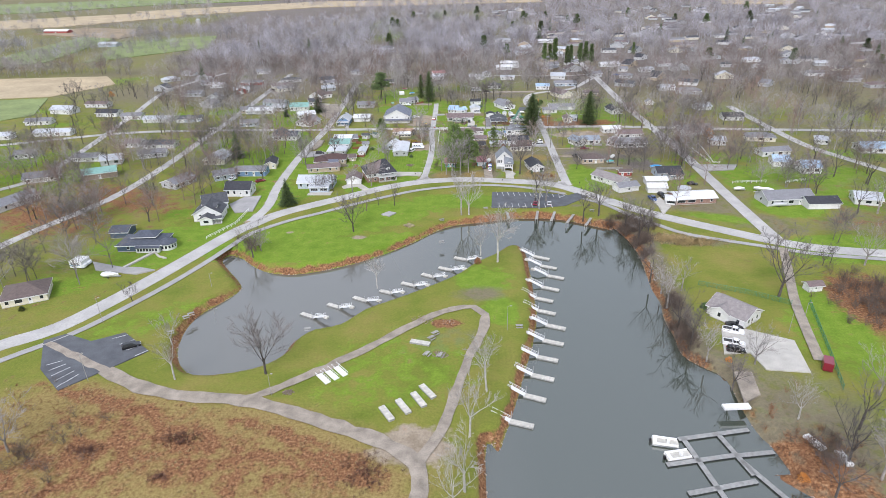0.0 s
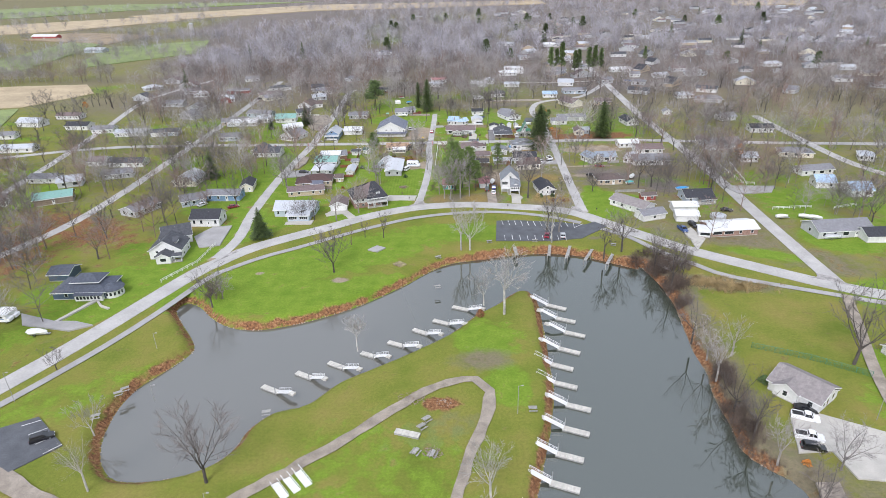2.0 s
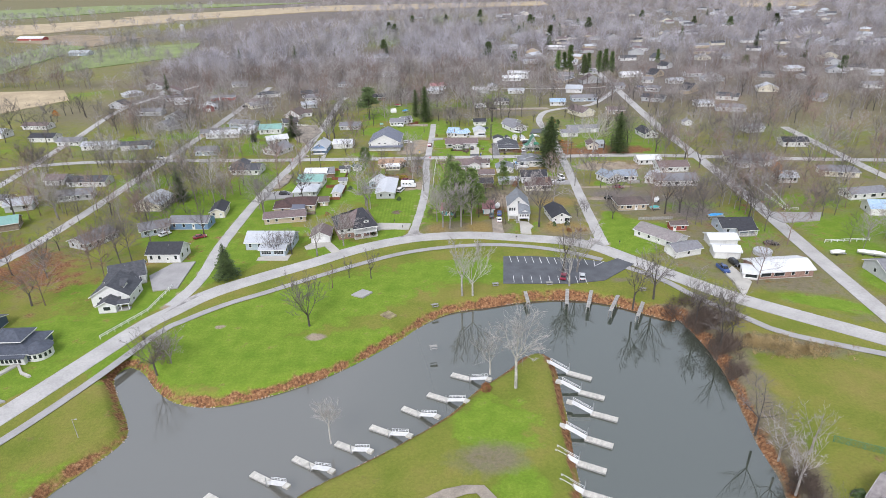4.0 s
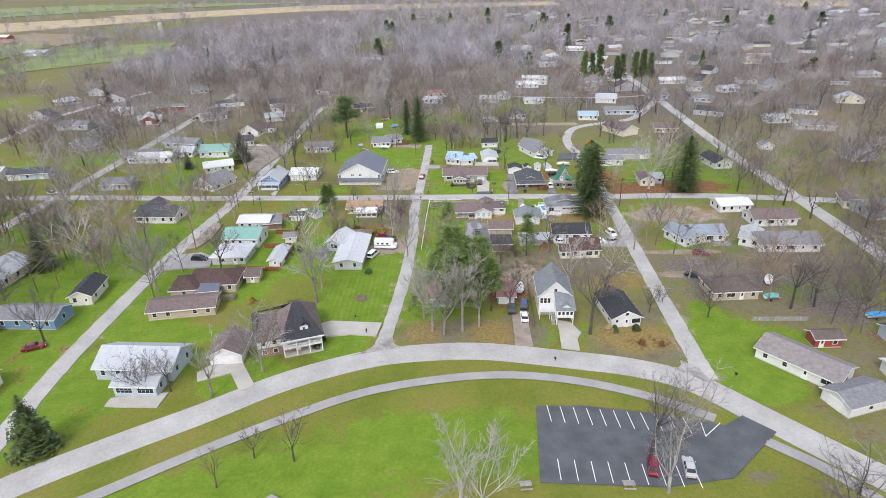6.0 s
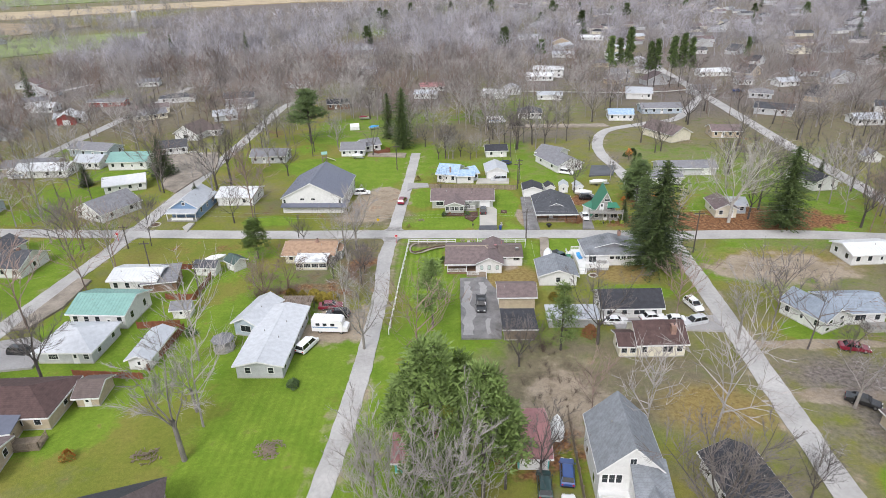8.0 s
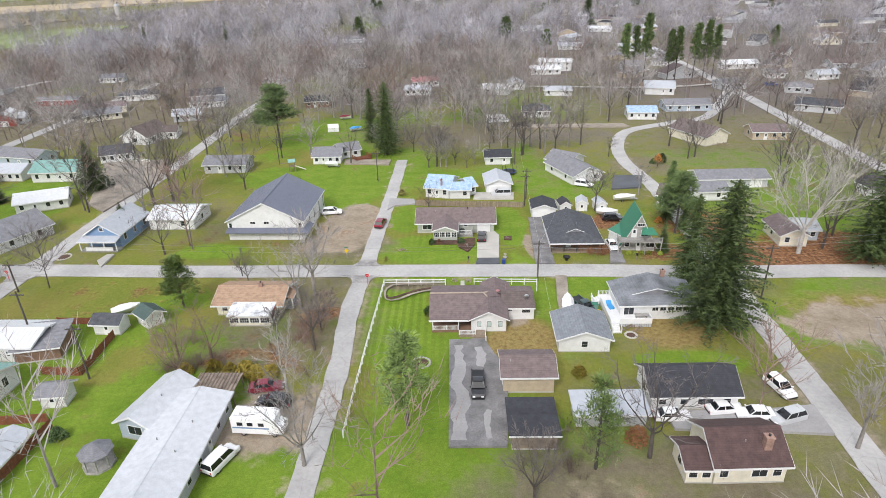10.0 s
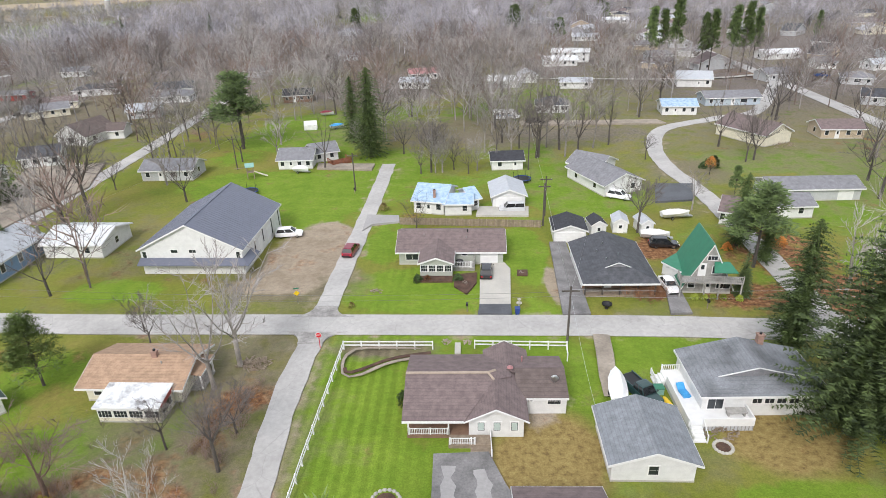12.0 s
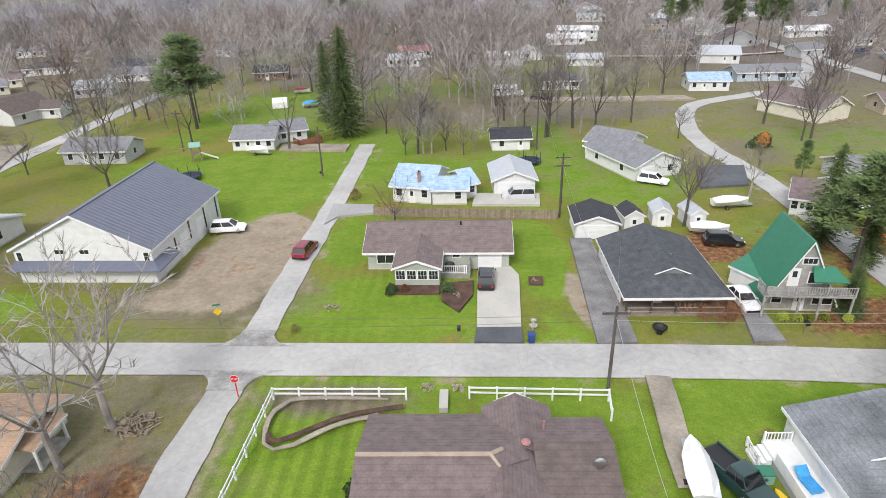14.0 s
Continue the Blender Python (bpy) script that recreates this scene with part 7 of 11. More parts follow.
for i in range(4):
    part("step", Geo().box(X0 + 0.1, Y0 - 1.1 + 0.27 * i, -0.05, X0 + 0.95, Y0 - 0.83 + 0.27 * i, 0.13 + 0.13 * i), "trim", wd, m=m_)
for sx in (X0 + 0.05, X0 + 1.0):
    part("handrail", Geo().tube((sx, Y0 - 1.1, 0.6), (sx, Y0, 1.12), 0.035, 0.035, 4).box(sx - 0.04, Y0 - 1.14, -0.05, sx + 0.04, Y0 - 1.06, 0.64), "trim", wd, m=m_)
FOOT.append((28.5, 241.5, 6.5))
_t = thing("lounger", 24.55, 241.0, 0.62, 10, "bright blue plastic lounger on the deck", "lounger")
part("seat", Geo().box(-0.3, -0.55, 0.12, 0.3, 0.35, 0.2), "tarp", _t)
part("backrest", Geo().slab([(-0.3, 0.35, 0.2), (0.3, 0.35, 0.2), (0.3, 0.75, 0.5), (-0.3, 0.75, 0.5)], 0.06), "tarp", _t)
part("base", Geo().box(-0.25, -0.5, 0, 0.25, 0.3, 0.12), "tarp", _t)
_t = thing("storage_box", 23.0, 241.9, 0, 0, "dark green storage box beside the deck", "box")
part("chest", Geo().box(-0.35, -0.3, 0, 0.35, 0.3, 0.55), "roof_teal", _t)
part("lid", Geo().box(-0.38, -0.33, 0.55, 0.38, 0.33, 0.62), "roof_green", _t)
_t = thing("kayak", 23.35, 239.9, 0.0, 97, "yellow kayak leaning beside the deck", "kayak")
part("hull", Geo().dome((0, 0, 0.25), 1.3, 0.24, 0.2, 14, 4, full=True), "sign_yellow", _t)
_t = thing("patio_table", 27.4, 238.7, 0.62, 0, "grey patio table with bench on the deck", "table")
part("tabletop", Geo().box(-0.7, -0.3, 0.36, 0.7, 0.3, 0.42), "greywood", _t)
for sx in (-0.55, 0.55):
    part("leg", Geo().box(sx - 0.05, -0.22, 0, sx + 0.05, 0.22, 0.36), "greywood", _t)

# the two-storey house on posts by the lakeside road
_x, _y, _r, _w = 20.1, 192.1, -1.7, 5.2
tw = thing("house", _x, _y, 0, _r, "tall white house on posts with grey gabled roof", "house", "houses of the town")
tm, td, th = body(tw, _x, _y + 2.9, _r, _w, 9.6, 5.4, "gy", 0.95, "roof_steel_blue", "white", front="", side="w w/w w", over=0.4, vents=2)
XR = _w / 2
part("porch_room", Geo().box(-0.1, -3.0, 1.4, XR, -0.004, 2.75).box(-0.1, -3.06, 1.32, XR + 0.04, -3.0, 1.45), "white", tw, m=tm)
for i in range(4):
    add_window(tw, tm @ pose(0.02 + (XR - 0.1) * (i + 0.5) / 4, -3.0, 1.85), 0.42, 0.58, 1, False)
part("porch_roof", Geo().slab([(-0.25, -3.25, 2.8), (XR + 0.3, -3.25, 2.8), (XR + 0.3, 0.9, 4.1), (-0.25, 0.9, 4.9)], 0.09), "roof_steel_blue", tw, m=tm)
gx = XR * 0.55
part("gablet", Geo().add([(gx - 0.95, -2.7, 2.9), (gx + 0.95, -2.7, 2.9), (gx, -2.7, 3.55), (gx, -1.0, 3.55), (gx - 0.95, -2.55, 2.9), (gx + 0.95, -2.55, 2.9)], [(0, 1, 2), (0, 2, 3, 4), (2, 1, 5, 3)]), ("white"), tw, m=tm)
part("gablet_roof", Geo().slab([(gx - 1.1, -2.85, 2.9), (gx, -2.85, 3.64), (gx, -0.9, 3.64), (gx - 1.1, -2.3, 2.96)], 0.05).slab([(gx, -2.85, 3.64), (gx + 1.1, -2.85, 2.9), (gx + 1.1, -2.3, 2.96), (gx, -0.9, 3.64)], 0.05), "roof_steel_blue", tw, m=tm)
for px in (0.0, XR - 0.08):
    for py in (-3.0, -1.5):
        part("post", Geo().box(px - 0.07, py, -0.1, px + 0.07, py + 0.14, 1.4), "trim", tw, m=tm)
# bay with its three tall windows and the deck before it
for i in range(3):
    add_window(tw, tm @ pose(-XR + 0.45 + 0.58 * i, 0, 2.3), 0.48, 0.85, 1, True)
part("deck", Geo().box(-XR, -1.3, 1.3, -0.1, -0.004, 1.4), "trim", tw, m=tm)
railing(tw, tm, -XR + 0.05, -1.25, -0.75, -1.25, 1.4)
for px in (-XR + 0.08, -0.9):
    part("post", Geo().box(px - 0.06, -1.28, -0.1, px + 0.06, -1.16, 1.3), "trim", tw, m=tm)
add_window(tw, tm @ pose(0.0, 0, 4.35), 0.5, 0.55, 2, False)
for i in range(7):
    part("step", Geo().box(-0.75, -2.9 + 0.25 * i, 0.02 + 0.19 * i, -0.14, -2.65 + 0.25 * i, 0.16 + 0.19 * i), "greywood", tw, m=tm)
for px in (-0.78, -0.11):
    part("handrail", Geo().tube((px, -2.9, 0.75), (px, -1.2, 2.05), 0.03, 0.03, 5), "trim", tw, m=tm)
# flat black sheet paints the shade of an open garage under the room
part("garage_opening", Geo().box(0.2, -0.03, 0, XR - 0.2, 0.0, 1.35), "black", tw, m=tm)
FOOT.append((_x, _y + 5, 6.5))
pad("driveway", [(20.2, 193.3), (22.3, 192.3), (23.4, 189.4), (22.5, 187.8), (22.3, 184.8), (19.7, 185.4), (20.1, 190.3)], "concrete", "pale concrete driveway of the tall house", "driveway")
pad("driveway", [(13.2, 195), (15.6, 194.9), (15.6, 185.9), (12.9, 186.3)], "gravel", "worn gravel driveway", "driveway")

# the house with the steep dark roof and two-storey porch
_x, _y, _r, _w = -18.5, 184.6, 19.2, 5.7
bl = thing("house", _x, _y, 0, _r, "brick and white house with steep dark roof and balcony porch", "house", "houses of the town")
m_ = local(bl, _x, _y, 0, _r)
part("lower_wall", Geo().box(-_w / 2 - 3.6, 1.3, -0.1, _w / 2, 9.5, 1.5), "brick", bl, m=m_)
part("upper_wall", Geo().box(-_w / 2 - 3.6, 1.31, 1.5, _w / 2, 9.5, 2.9), "white", bl, m=m_)
X0, X1, y0, y1, zr = -_w / 2 - 4.0, _w / 2 + 0.35, -0.2, 10.0, 6.3
part("roof", Geo().slab([(-_w / 2 - 0.3, y0, 2.95), (X1, y0, 2.95), (0.6, 5.0, zr), (-0.6, 5.0, zr)], 0.1), "roof_dark", bl, m=m_)
part("roof", Geo().slab([(X1, y0, 2.95), (X1, y1, 2.95), (0.6, 5.0, zr)], 0.1), "roof_mauve", bl, m=m_)
part("roof", Geo().slab([(X1, y1, 2.95), (X0, y1, 2.95), (-0.6, 5.0, zr), (0.6, 5.0, zr)], 0.1), "roof_dark", bl, m=m_)
part("roof", Geo().slab([(-_w / 2 - 0.3, y0, 2.95), (-0.6, 5.0, zr), (-3.4, 5.0, 5.0), (-2.6, 1.0, 3.2)], 0.1), "roof_mauve", bl, m=m_)
part("roof", Geo().slab([(X0, 1.0, 2.9), (-1.8, 1.0, 2.9), (-1.0, 5.0, 5.2), (X0 + 1.6, 5.0, 5.2)], 0.1), "roof_brown", bl, m=m_)
part("roof", Geo().slab([(X0, y1, 2.95), (X0, 1.0, 2.9), (X0 + 1.6, 5.0, 5.2)], 0.1), "roof_dark", bl, m=m_)
part("fascia", Geo().box(-_w / 2 - 0.3, y0 - 0.05, 2.72, X1, y0, 2.94), "trim", bl, m=m_)
part("balcony", Geo().box(-_w / 2, 0.0, 1.42, _w / 2, 1.296, 1.55), "trim", bl, m=m_)
part("porch_floor", Geo().box(-_w / 2, 0.0, -0.1, _w / 2, 1.296, 0.14), "concrete", bl, m=m_)
railing(bl, m_, -_w / 2 + 0.05, 0.06, _w / 2 - 0.05, 0.06, 1.55, "trim", 0.5)
for i in range(4):
    px = -_w / 2 + 0.08 + (_w - 0.16) * i / 3
    part("post", Geo().box(px - 0.07, 0.0, 0.14, px + 0.07, 0.13, 2.8), "trim", bl, m=m_)
openings(bl, m_ @ pose(0, 1.3, 0), _w, 2.9, "w d w w/w W w")
openings(bl, m_ @ pose(-_w / 2 - 1.9, 1.3, 0), 3.2, 2.9, "w w/w w")
part("dormer", Geo().box(-0.1, 1.0, 3.2, 1.1, 3.2, 4.3), "white", bl, m=m_)
part("dormer_roof", Geo().slab([(-0.25, 0.85, 4.25), (0.5, 0.85, 4.95), (0.5, 4.0, 4.95), (-0.25, 3.4, 4.25)], 0.07), "roof_dark", bl, m=m_)
part("dormer_roof", Geo().slab([(0.5, 0.85, 4.95), (1.25, 0.85, 4.25), (1.25, 3.4, 4.25), (0.5, 4.0, 4.95)], 0.07), "roof_dark", bl, m=m_)
add_window(bl, m_ @ pose(0.5, 1.0, 3.5), 0.45, 0.6, 2, True)
FOOT.append((_x, _y + 5, 8.0))
pad("driveway", [(-18.2, 192.7), (-16.1, 193.7), (-7.8, 192.9), (-8.3, 189.2), (-12.5, 189.7), (-16.2, 189.1), (-17.8, 190.2)], "concrete", "pale concrete driveway", "driveway")
pad("driveway", [(52.2, 95.5), (56.3, 95.4), (63.7, 91.2), (61.6, 81.8), (54.6, 82.8), (54.1, 87.7), (49.4, 87.5)], "concrete", "pale concrete parking pad by the marina house", "driveway")
strip("driveway", [(81.2, 129.9), (76.6, 118.4), (71.5, 106.1), (68.1, 95.7), (64.9, 85)], 1.9, "gravel", "narrow grey driveway to the marina house", "driveway")
pad("boat_ramp", [(48.8, 82.3), (51.8, 82.2), (50.5, 76.3), (47.1, 74.4)], "gravel", "gravel boat ramp by the water", "ramp")
pad("lot", [(-64.3, 166.2), (-61.6, 172.1), (-56.6, 173), (-55.7, 160.4), (-60.5, 159.3)], "path", "worn asphalt lot beside a house", "car park")
pad("driveway", [(36.1, 288.7), (41.5, 288.4), (39.4, 282), (34.1, 281.4)], "asphalt", "dark asphalt parking area", "driveway")
pad("driveway", [(10.3, 280.7), (17, 280.3), (16.7, 277.2), (9.9, 277.5)], "concrete", "pale concrete forecourt of a garage", "driveway")
pad("driveway", [(-4.4, 278.3), (-0.2, 277.9), (0.1, 275.8), (-3.3, 275), (-4.3, 273.1)], "path", "short asphalt drive behind the fence", "driveway")
pad("driveway", [(-16, 301.5), (-6.4, 300.8), (-6.5, 297.6), (-15.7, 298.8)], "gravel", "gravel drive in front of a house", "driveway")
strip("driveway", [(20.3, 249.5), (20, 246.7), (19.5, 243.7), (19.6, 241.2)], 1.5, "gravel", "grey gravel drive between the lawns", "driveway", ragged=0.2)
pad("driveway", [(25.4, 223.9), (33.0, 223.9), (38.8, 224.6), (38.6, 220.9), (33.4, 221.3), (25.6, 221.6)], "path", "pale concrete drive beside the houses", "driveway")
pad("driveway", [(63, 165.2), (64, 158), (59.7, 151.7), (60.4, 158.1), (60.2, 162.4)], "concrete", "pale concrete drive", "driveway")
pad("driveway", [(83.5, 195.6), (98.5, 194.3), (95.3, 189.3), (85.5, 188.3)], "path", "pale asphalt drive across the street", "driveway")
pad("driveway", [(-43.1, 255.6), (-42.7, 257.6), (-41.7, 257.6), (-41.5, 253.6)], "concrete", "narrow pale front path", "footpath")
pad("driveway", [(-53.2, 212.6), (-43.6, 214.2), (-44.5, 218.6), (-47.7, 220.6), (-53.2, 219.2)], "path", "pale asphalt drive of the grey hipped house", "driveway")
pad("driveway", [(-51.6, 222.2), (-49.6, 222.9), (-48.2, 227.9), (-48.6, 235.8), (-50.9, 236.3)], "gravel", "gravel strip beside the side street", "driveway")
pad("lot", [(19.8, 328.3), (47.5, 327.4), (48.5, 324.2), (20, 324.7)], "gravel", "grey gravel yard behind the trees", "car park")
strip("dirt_lane", [(8, 382), (26, 378.5), (45, 374.8), (62, 372.3), (78, 372.6), (91, 376.5)], 1.6, "concrete", "narrow pale lane through the woods", "lane")
pad("driveway", [(-85.5, 129.0), (-77.0, 125.9), (-72.4, 125.6), (-68.2, 124.1), (-71.9, 122.2), (-82.5, 124.6)], "path", "pale asphalt drive beside the navy house", "driveway")
pad("garden_path", [(-76.7, 125.9), (-76.1, 125.5), (-72.4, 133.7), (-73.2, 134.3)], "concrete", "narrow pale garden path across the lawn", "footpath")
pad("garden_path", [(-73.2, 134.3), (-72.9, 134.6), (-70.4, 131.7), (-68.2, 130.6), (-68.5, 130.2), (-70.6, 131.3)], "concrete", "narrow pale garden path across the lawn", "footpath")
pad("slab", [(-18.1, 155.9), (-16.1, 158.1), (-13.9, 156.8), (-15.7, 154.6)], "path", "old concrete slab in the lawn", "slab")
pad("slab", [(-11.4, 147.9), (-9.9, 149.3), (-8.2, 147.6), (-9.6, 146.5)], "dirt", "bare earth ring in the lawn", "slab")
pad("gravel_lot", [(-66.8, 302), (-54.1, 304), (-49.7, 291.4), (-51.6, 280.4), (-52.2, 274.1), (-56.6, 277.6)], "gravel", "grey gravel lot beside the side street", "car park")


# ---- trees and shrubs ----
def bare_tree(seed, H=10.0, spread=0.42, limbs=5, subs=8, twigs=7, blades=5, twig=0.02, low=0.3):
    """A leafless broadleaf tree: a short trunk parting into curved leaders with side limbs, and a wide crown of fine twigs."""
    rng = random.Random(seed)
    tr, cr = Geo(), Geo()

    def rv(s):
        return Vector((rng.uniform(-s, s), rng.uniform(-s, s), rng.uniform(-s, s)))

    def branch(g, p, d, L, r0, r1, segs, sides, up=0.06, bend=0.16):
        pts = [p.copy()]
        for i in range(segs):
            d = (d + rv(bend) + Vector((0, 0, up))).normalized()
            q = pts[-1] + d * (L / segs)
            a, b = r0 + (r1 - r0) * i / segs, r0 + (r1 - r0) * (i + 1) / segs
            g.tube(pts[-1], q, a, b, sides, cap=False)
            pts.append(q)
        return pts

    def blade(a, b, w):
        s = (b - a).normalized().orthogonal().normalized() * w
        cr.add([a - s, a + s, b], [(0, 1, 2)])

    r = H * 0.016
    fork = H * low * rng.uniform(0.85, 1.15)
    tp = branch(tr, Vector((0, 0, -0.1)), Vector((rng.uniform(-.06, .06), rng.uniform(-.06, .06), 1)).normalized(), fork, r * 1.15, r * 0.85, 3, 8, 0.1, 0.05)
    az = rng.uniform(0, 6.28)
    for i in range(limbs):
        az += 6.28 / limbs * rng.uniform(0.75, 1.25)
        el = radians(rng.uniform(38, 62) if i else 82)
        d = Vector((math.cos(az) * math.cos(el), math.sin(az) * math.cos(el), math.sin(el)))
        L = (H - fork) * rng.uniform(0.8, 1.0) * (1.0 if i else 1.08)
        lr = r * rng.uniform(0.36, 0.5)
        base = tp[2].lerp(tp[3], rng.uniform(0.3, 1.0))
        lp = branch(tr, base, d, L, lr, lr * 0.12, 7, 5, 0.09, 0.17)
        for s in range(subs):
            t = (0.16 + 0.8 * (s + rng.random() * 0.6) / subs) * 6.99
            a = int(t)
            sb = lp[a].lerp(lp[a + 1], t - a)
            along = (lp[a + 1] - lp[a]).normalized()
            side = along.cross(rv(1.0)).normalized()
            sd = (along * 0.55 + side * 0.8 + Vector((0, 0, 0.12))).normalized()
            SL = H * spread * rng.uniform(0.55, 1.0) * (1.0 - 0.62 * t / 7)
            sr = max(0.02, lr * 0.42 * (1 - 0.6 * t / 7))
            sp = branch(tr if t < 4 else cr, sb, sd, SL, sr, sr * 0.25, 3, 3, 0.1, 0.2)
            for w in range(twigs):
                k = (0.18 + 0.82 * (w + rng.random()) / twigs) * 2.99
                j = min(2, int(k))
                tb = sp[j].lerp(sp[j + 1], k - j)
                td = ((sp[j + 1] - sp[j]).normalized() + rv(0.75) + Vector((0, 0, 0.22))).normalized()
                TL = SL * rng.uniform(0.3, 0.55)
                te = tb + td * TL
                blade(tb, te, twig)
                for b in range(blades):
                    bb = tb.lerp(te, rng.uniform(0.1, 0.95))
                    blade(bb, bb + (td + rv(0.6) + Vector((0, 0, 0.1))).normalized() * TL * rng.uniform(0.4, 0.85), twig * 0.55)
    return tr, cr


def spruce(seed, H=12.0, wide=0.2, whorls=34, per=15, clear=0.06, ragged=0.25, sprays=4, taper=0.8, thin=0.75, reach=1.0):
    """A conifer: a trunk and whorls of boughs set with needle sprays."""
    rng = random.Random(seed)
    tr, cr = Geo(), Geo()
    tr.tube((0, 0, -0.1), (0, 0, H * 0.97), H * 0.018, 0.02, 6)
    for i in range(whorls):
        f = i / (whorls - 1)
        z = H * (clear + (0.97 - clear) * f)
        R = H * wide * ((1 - f) ** taper if taper > 0.5 else 1.12 * (f + 0.1) ** 0.22 * (1 - f) ** 0.5) * rng.uniform(1 - ragged * 0.5, 1) + 0.15
        n = max(4, int(per * (1 - 0.45 * f)))
        for k in range(n):
            a = 2 * math.pi * (k + rng.random()) / n
            L = R * rng.uniform(1 - ragged * 1.6, 1 + ragged * 0.6)
            d = Vector((math.cos(a), math.sin(a), 0))
            s = Vector((-d.y, d.x, 0))
            tip = Vector((0, 0, z)) + d * L + Vector((0, 0, -L * rng.uniform(0.1, 0.4)))
            root = Vector((0, 0, z + L * 0.12))
            for q in range(sprays):
                u = (q + 0.8) / sprays
                c = root.lerp(tip, u)
                wv = L * reach / sprays * (1.2 - 0.6 * u)
                for sg in (-1, 1):
                    e = c + s * sg * wv * rng.uniform(0.8, 1.6) + d * wv * rng.uniform(0.2, 1.0) + Vector((0, 0, rng.uniform(-0.35, 0.12) * wv))
                    n1 = c + d * wv * thin + Vector((0, 0, rng.uniform(-.06, .12)))
                    n0 = c - d * wv * thin * 0.5 + Vector((0, 0, rng.uniform(-.1, .06)))
                    cr.add([n0, e, n1], [(0, 1, 2)])
            cr.add([root.lerp(tip, 0.75) + s * 0.4 / sprays * 0.25 * L, tip + d * 0.12 * L, root.lerp(tip, 0.75) - s * 0.4 / sprays * 0.25 * L], [(0, 1, 2)])
    return tr, cr


def pine(seed, H=13.0, clear=0.4, clumps=66, R=0.235, tuft=0.032):
    """A tall pine with an open crown of needle clumps on bare limbs."""
    rng = random.Random(seed)
    tr, cr = Geo(), Geo()
    tr.tube((0, 0, -0.1), (0, 0, H * 0.96), H * 0.016, 0.04, 7)
    for i in range(clumps):
        f = (i + rng.random()) / clumps
        z = H * (clear + (1 - clear) * f)
        a = rng.uniform(0, 6.28)
        L = H * R * (1.05 - f * 0.85) * rng.uniform(0.5, 1.1)
        c = Vector((math.cos(a) * L, math.sin(a) * L, z + L * 0.2))
        tr.tube((0, 0, z - L * 0.1), c, H * 0.004, H * 0.0015, 3, cap=False)
        for _ in range(64):
            o = Vector((rng.gauss(0, 1), rng.gauss(0, 1), rng.gauss(0, 0.5))) * H * tuft
            d = (o + Vector((rng.uniform(-.3, .3), rng.uniform(-.3, .3), 0.25))).normalized() * H * 0.042
            s = d.orthogonal().normalized() * H * 0.0075
            cr.add([c + o - s, c + o + s, c + o + d], [(0, 1, 2)])
    return tr, cr


def shrub(seed, R=1.0, Hh=1.0, n=500, leaf=0.09, bare=False):
    """A bush: many small leaves, or bare stems, on a rough dome."""
    rng = random.Random(seed)
    g = Geo()
    for _ in range(n):
        a, u = rng.uniform(0, 6.28), rng.random()
        if bare:
            d = Vector((math.cos(a) * rng.uniform(0.1, 0.9), math.sin(a) * rng.uniform(0.1, 0.9), rng.uniform(0.5, 1.2))).normalized()
            b = Vector((math.cos(a), math.sin(a), 0)) * R * 0.3 * rng.random() + Vector((0, 0, Hh * 0.45 * u))
            e = b + d * Hh * rng.uniform(0.5, 0.9)
            s = d.orthogonal().normalized() * 0.022
            g.add([b - s, b + s, e], [(0, 1, 2)])
        else:
            r = R * (0.65 + 0.4 * rng.random()) * (0.85 + 0.15 * math.sin(3 * a + seed))
            z = math.sin(u * 1.5)
            p = Vector((math.cos(a) * r * math.cos(u * 1.5), math.sin(a) * r * math.cos(u * 1.5), Hh * z * (0.8 + 0.3 * rng.random()) + 0.05))
            d = Vector((rng.gauss(0, 1), rng.gauss(0, 1), rng.gauss(0, 1))).normalized() * leaf
            s = d.orthogonal().normalized() * leaf * 0.8
            g.add([p - s, p + s, p + d * 2], [(0, 1, 2)])
    return g


TREES = {}
for i in range(7):
    TREES["bare", i] = bare_tree(10 + i, 10.0, 0.3 + 0.03 * (i % 4), 4 + i % 3, 9, 7, 6, 0.02, (0.34, 0.26, 0.4)[i % 3])
for i in range(3):
    TREES["open", i] = bare_tree(40 + i, 10.0, 0.42, 6, 9, 7, 6, 0.02, 0.24)
for i in range(4):
    TREES["light", i] = bare_tree(60 + i, 10.0, 0.36, 4 + i % 2, 6, 6, 3, 0.032, 0.3)
for i in range(3):
    TREES["spruce", i] = spruce(20 + i)
    TREES["fir", i] = spruce(25 + i, 12.0, 0.19, 56, 19, 0.05, 0.5, 18, 0.4, 0.5, 1.5)
for i in range(3):
    TREES["pine", i] = pine(30 + i)
    TREES["tall", i] = pine(35 + i, 13.0, 0.38, 56, 0.13, 0.024)
TREES["thin", 0] = pine(39, 13.0, 0.26, 44, 0.21, 0.036)
TREES["round", 0] = pine(38, 13.0, 0.22, 130, 0.3, 0.036)
TREES["column", 0] = spruce(50, 12.0, 0.14, 34, 14, 0.0, 0.12)
_tm = {}


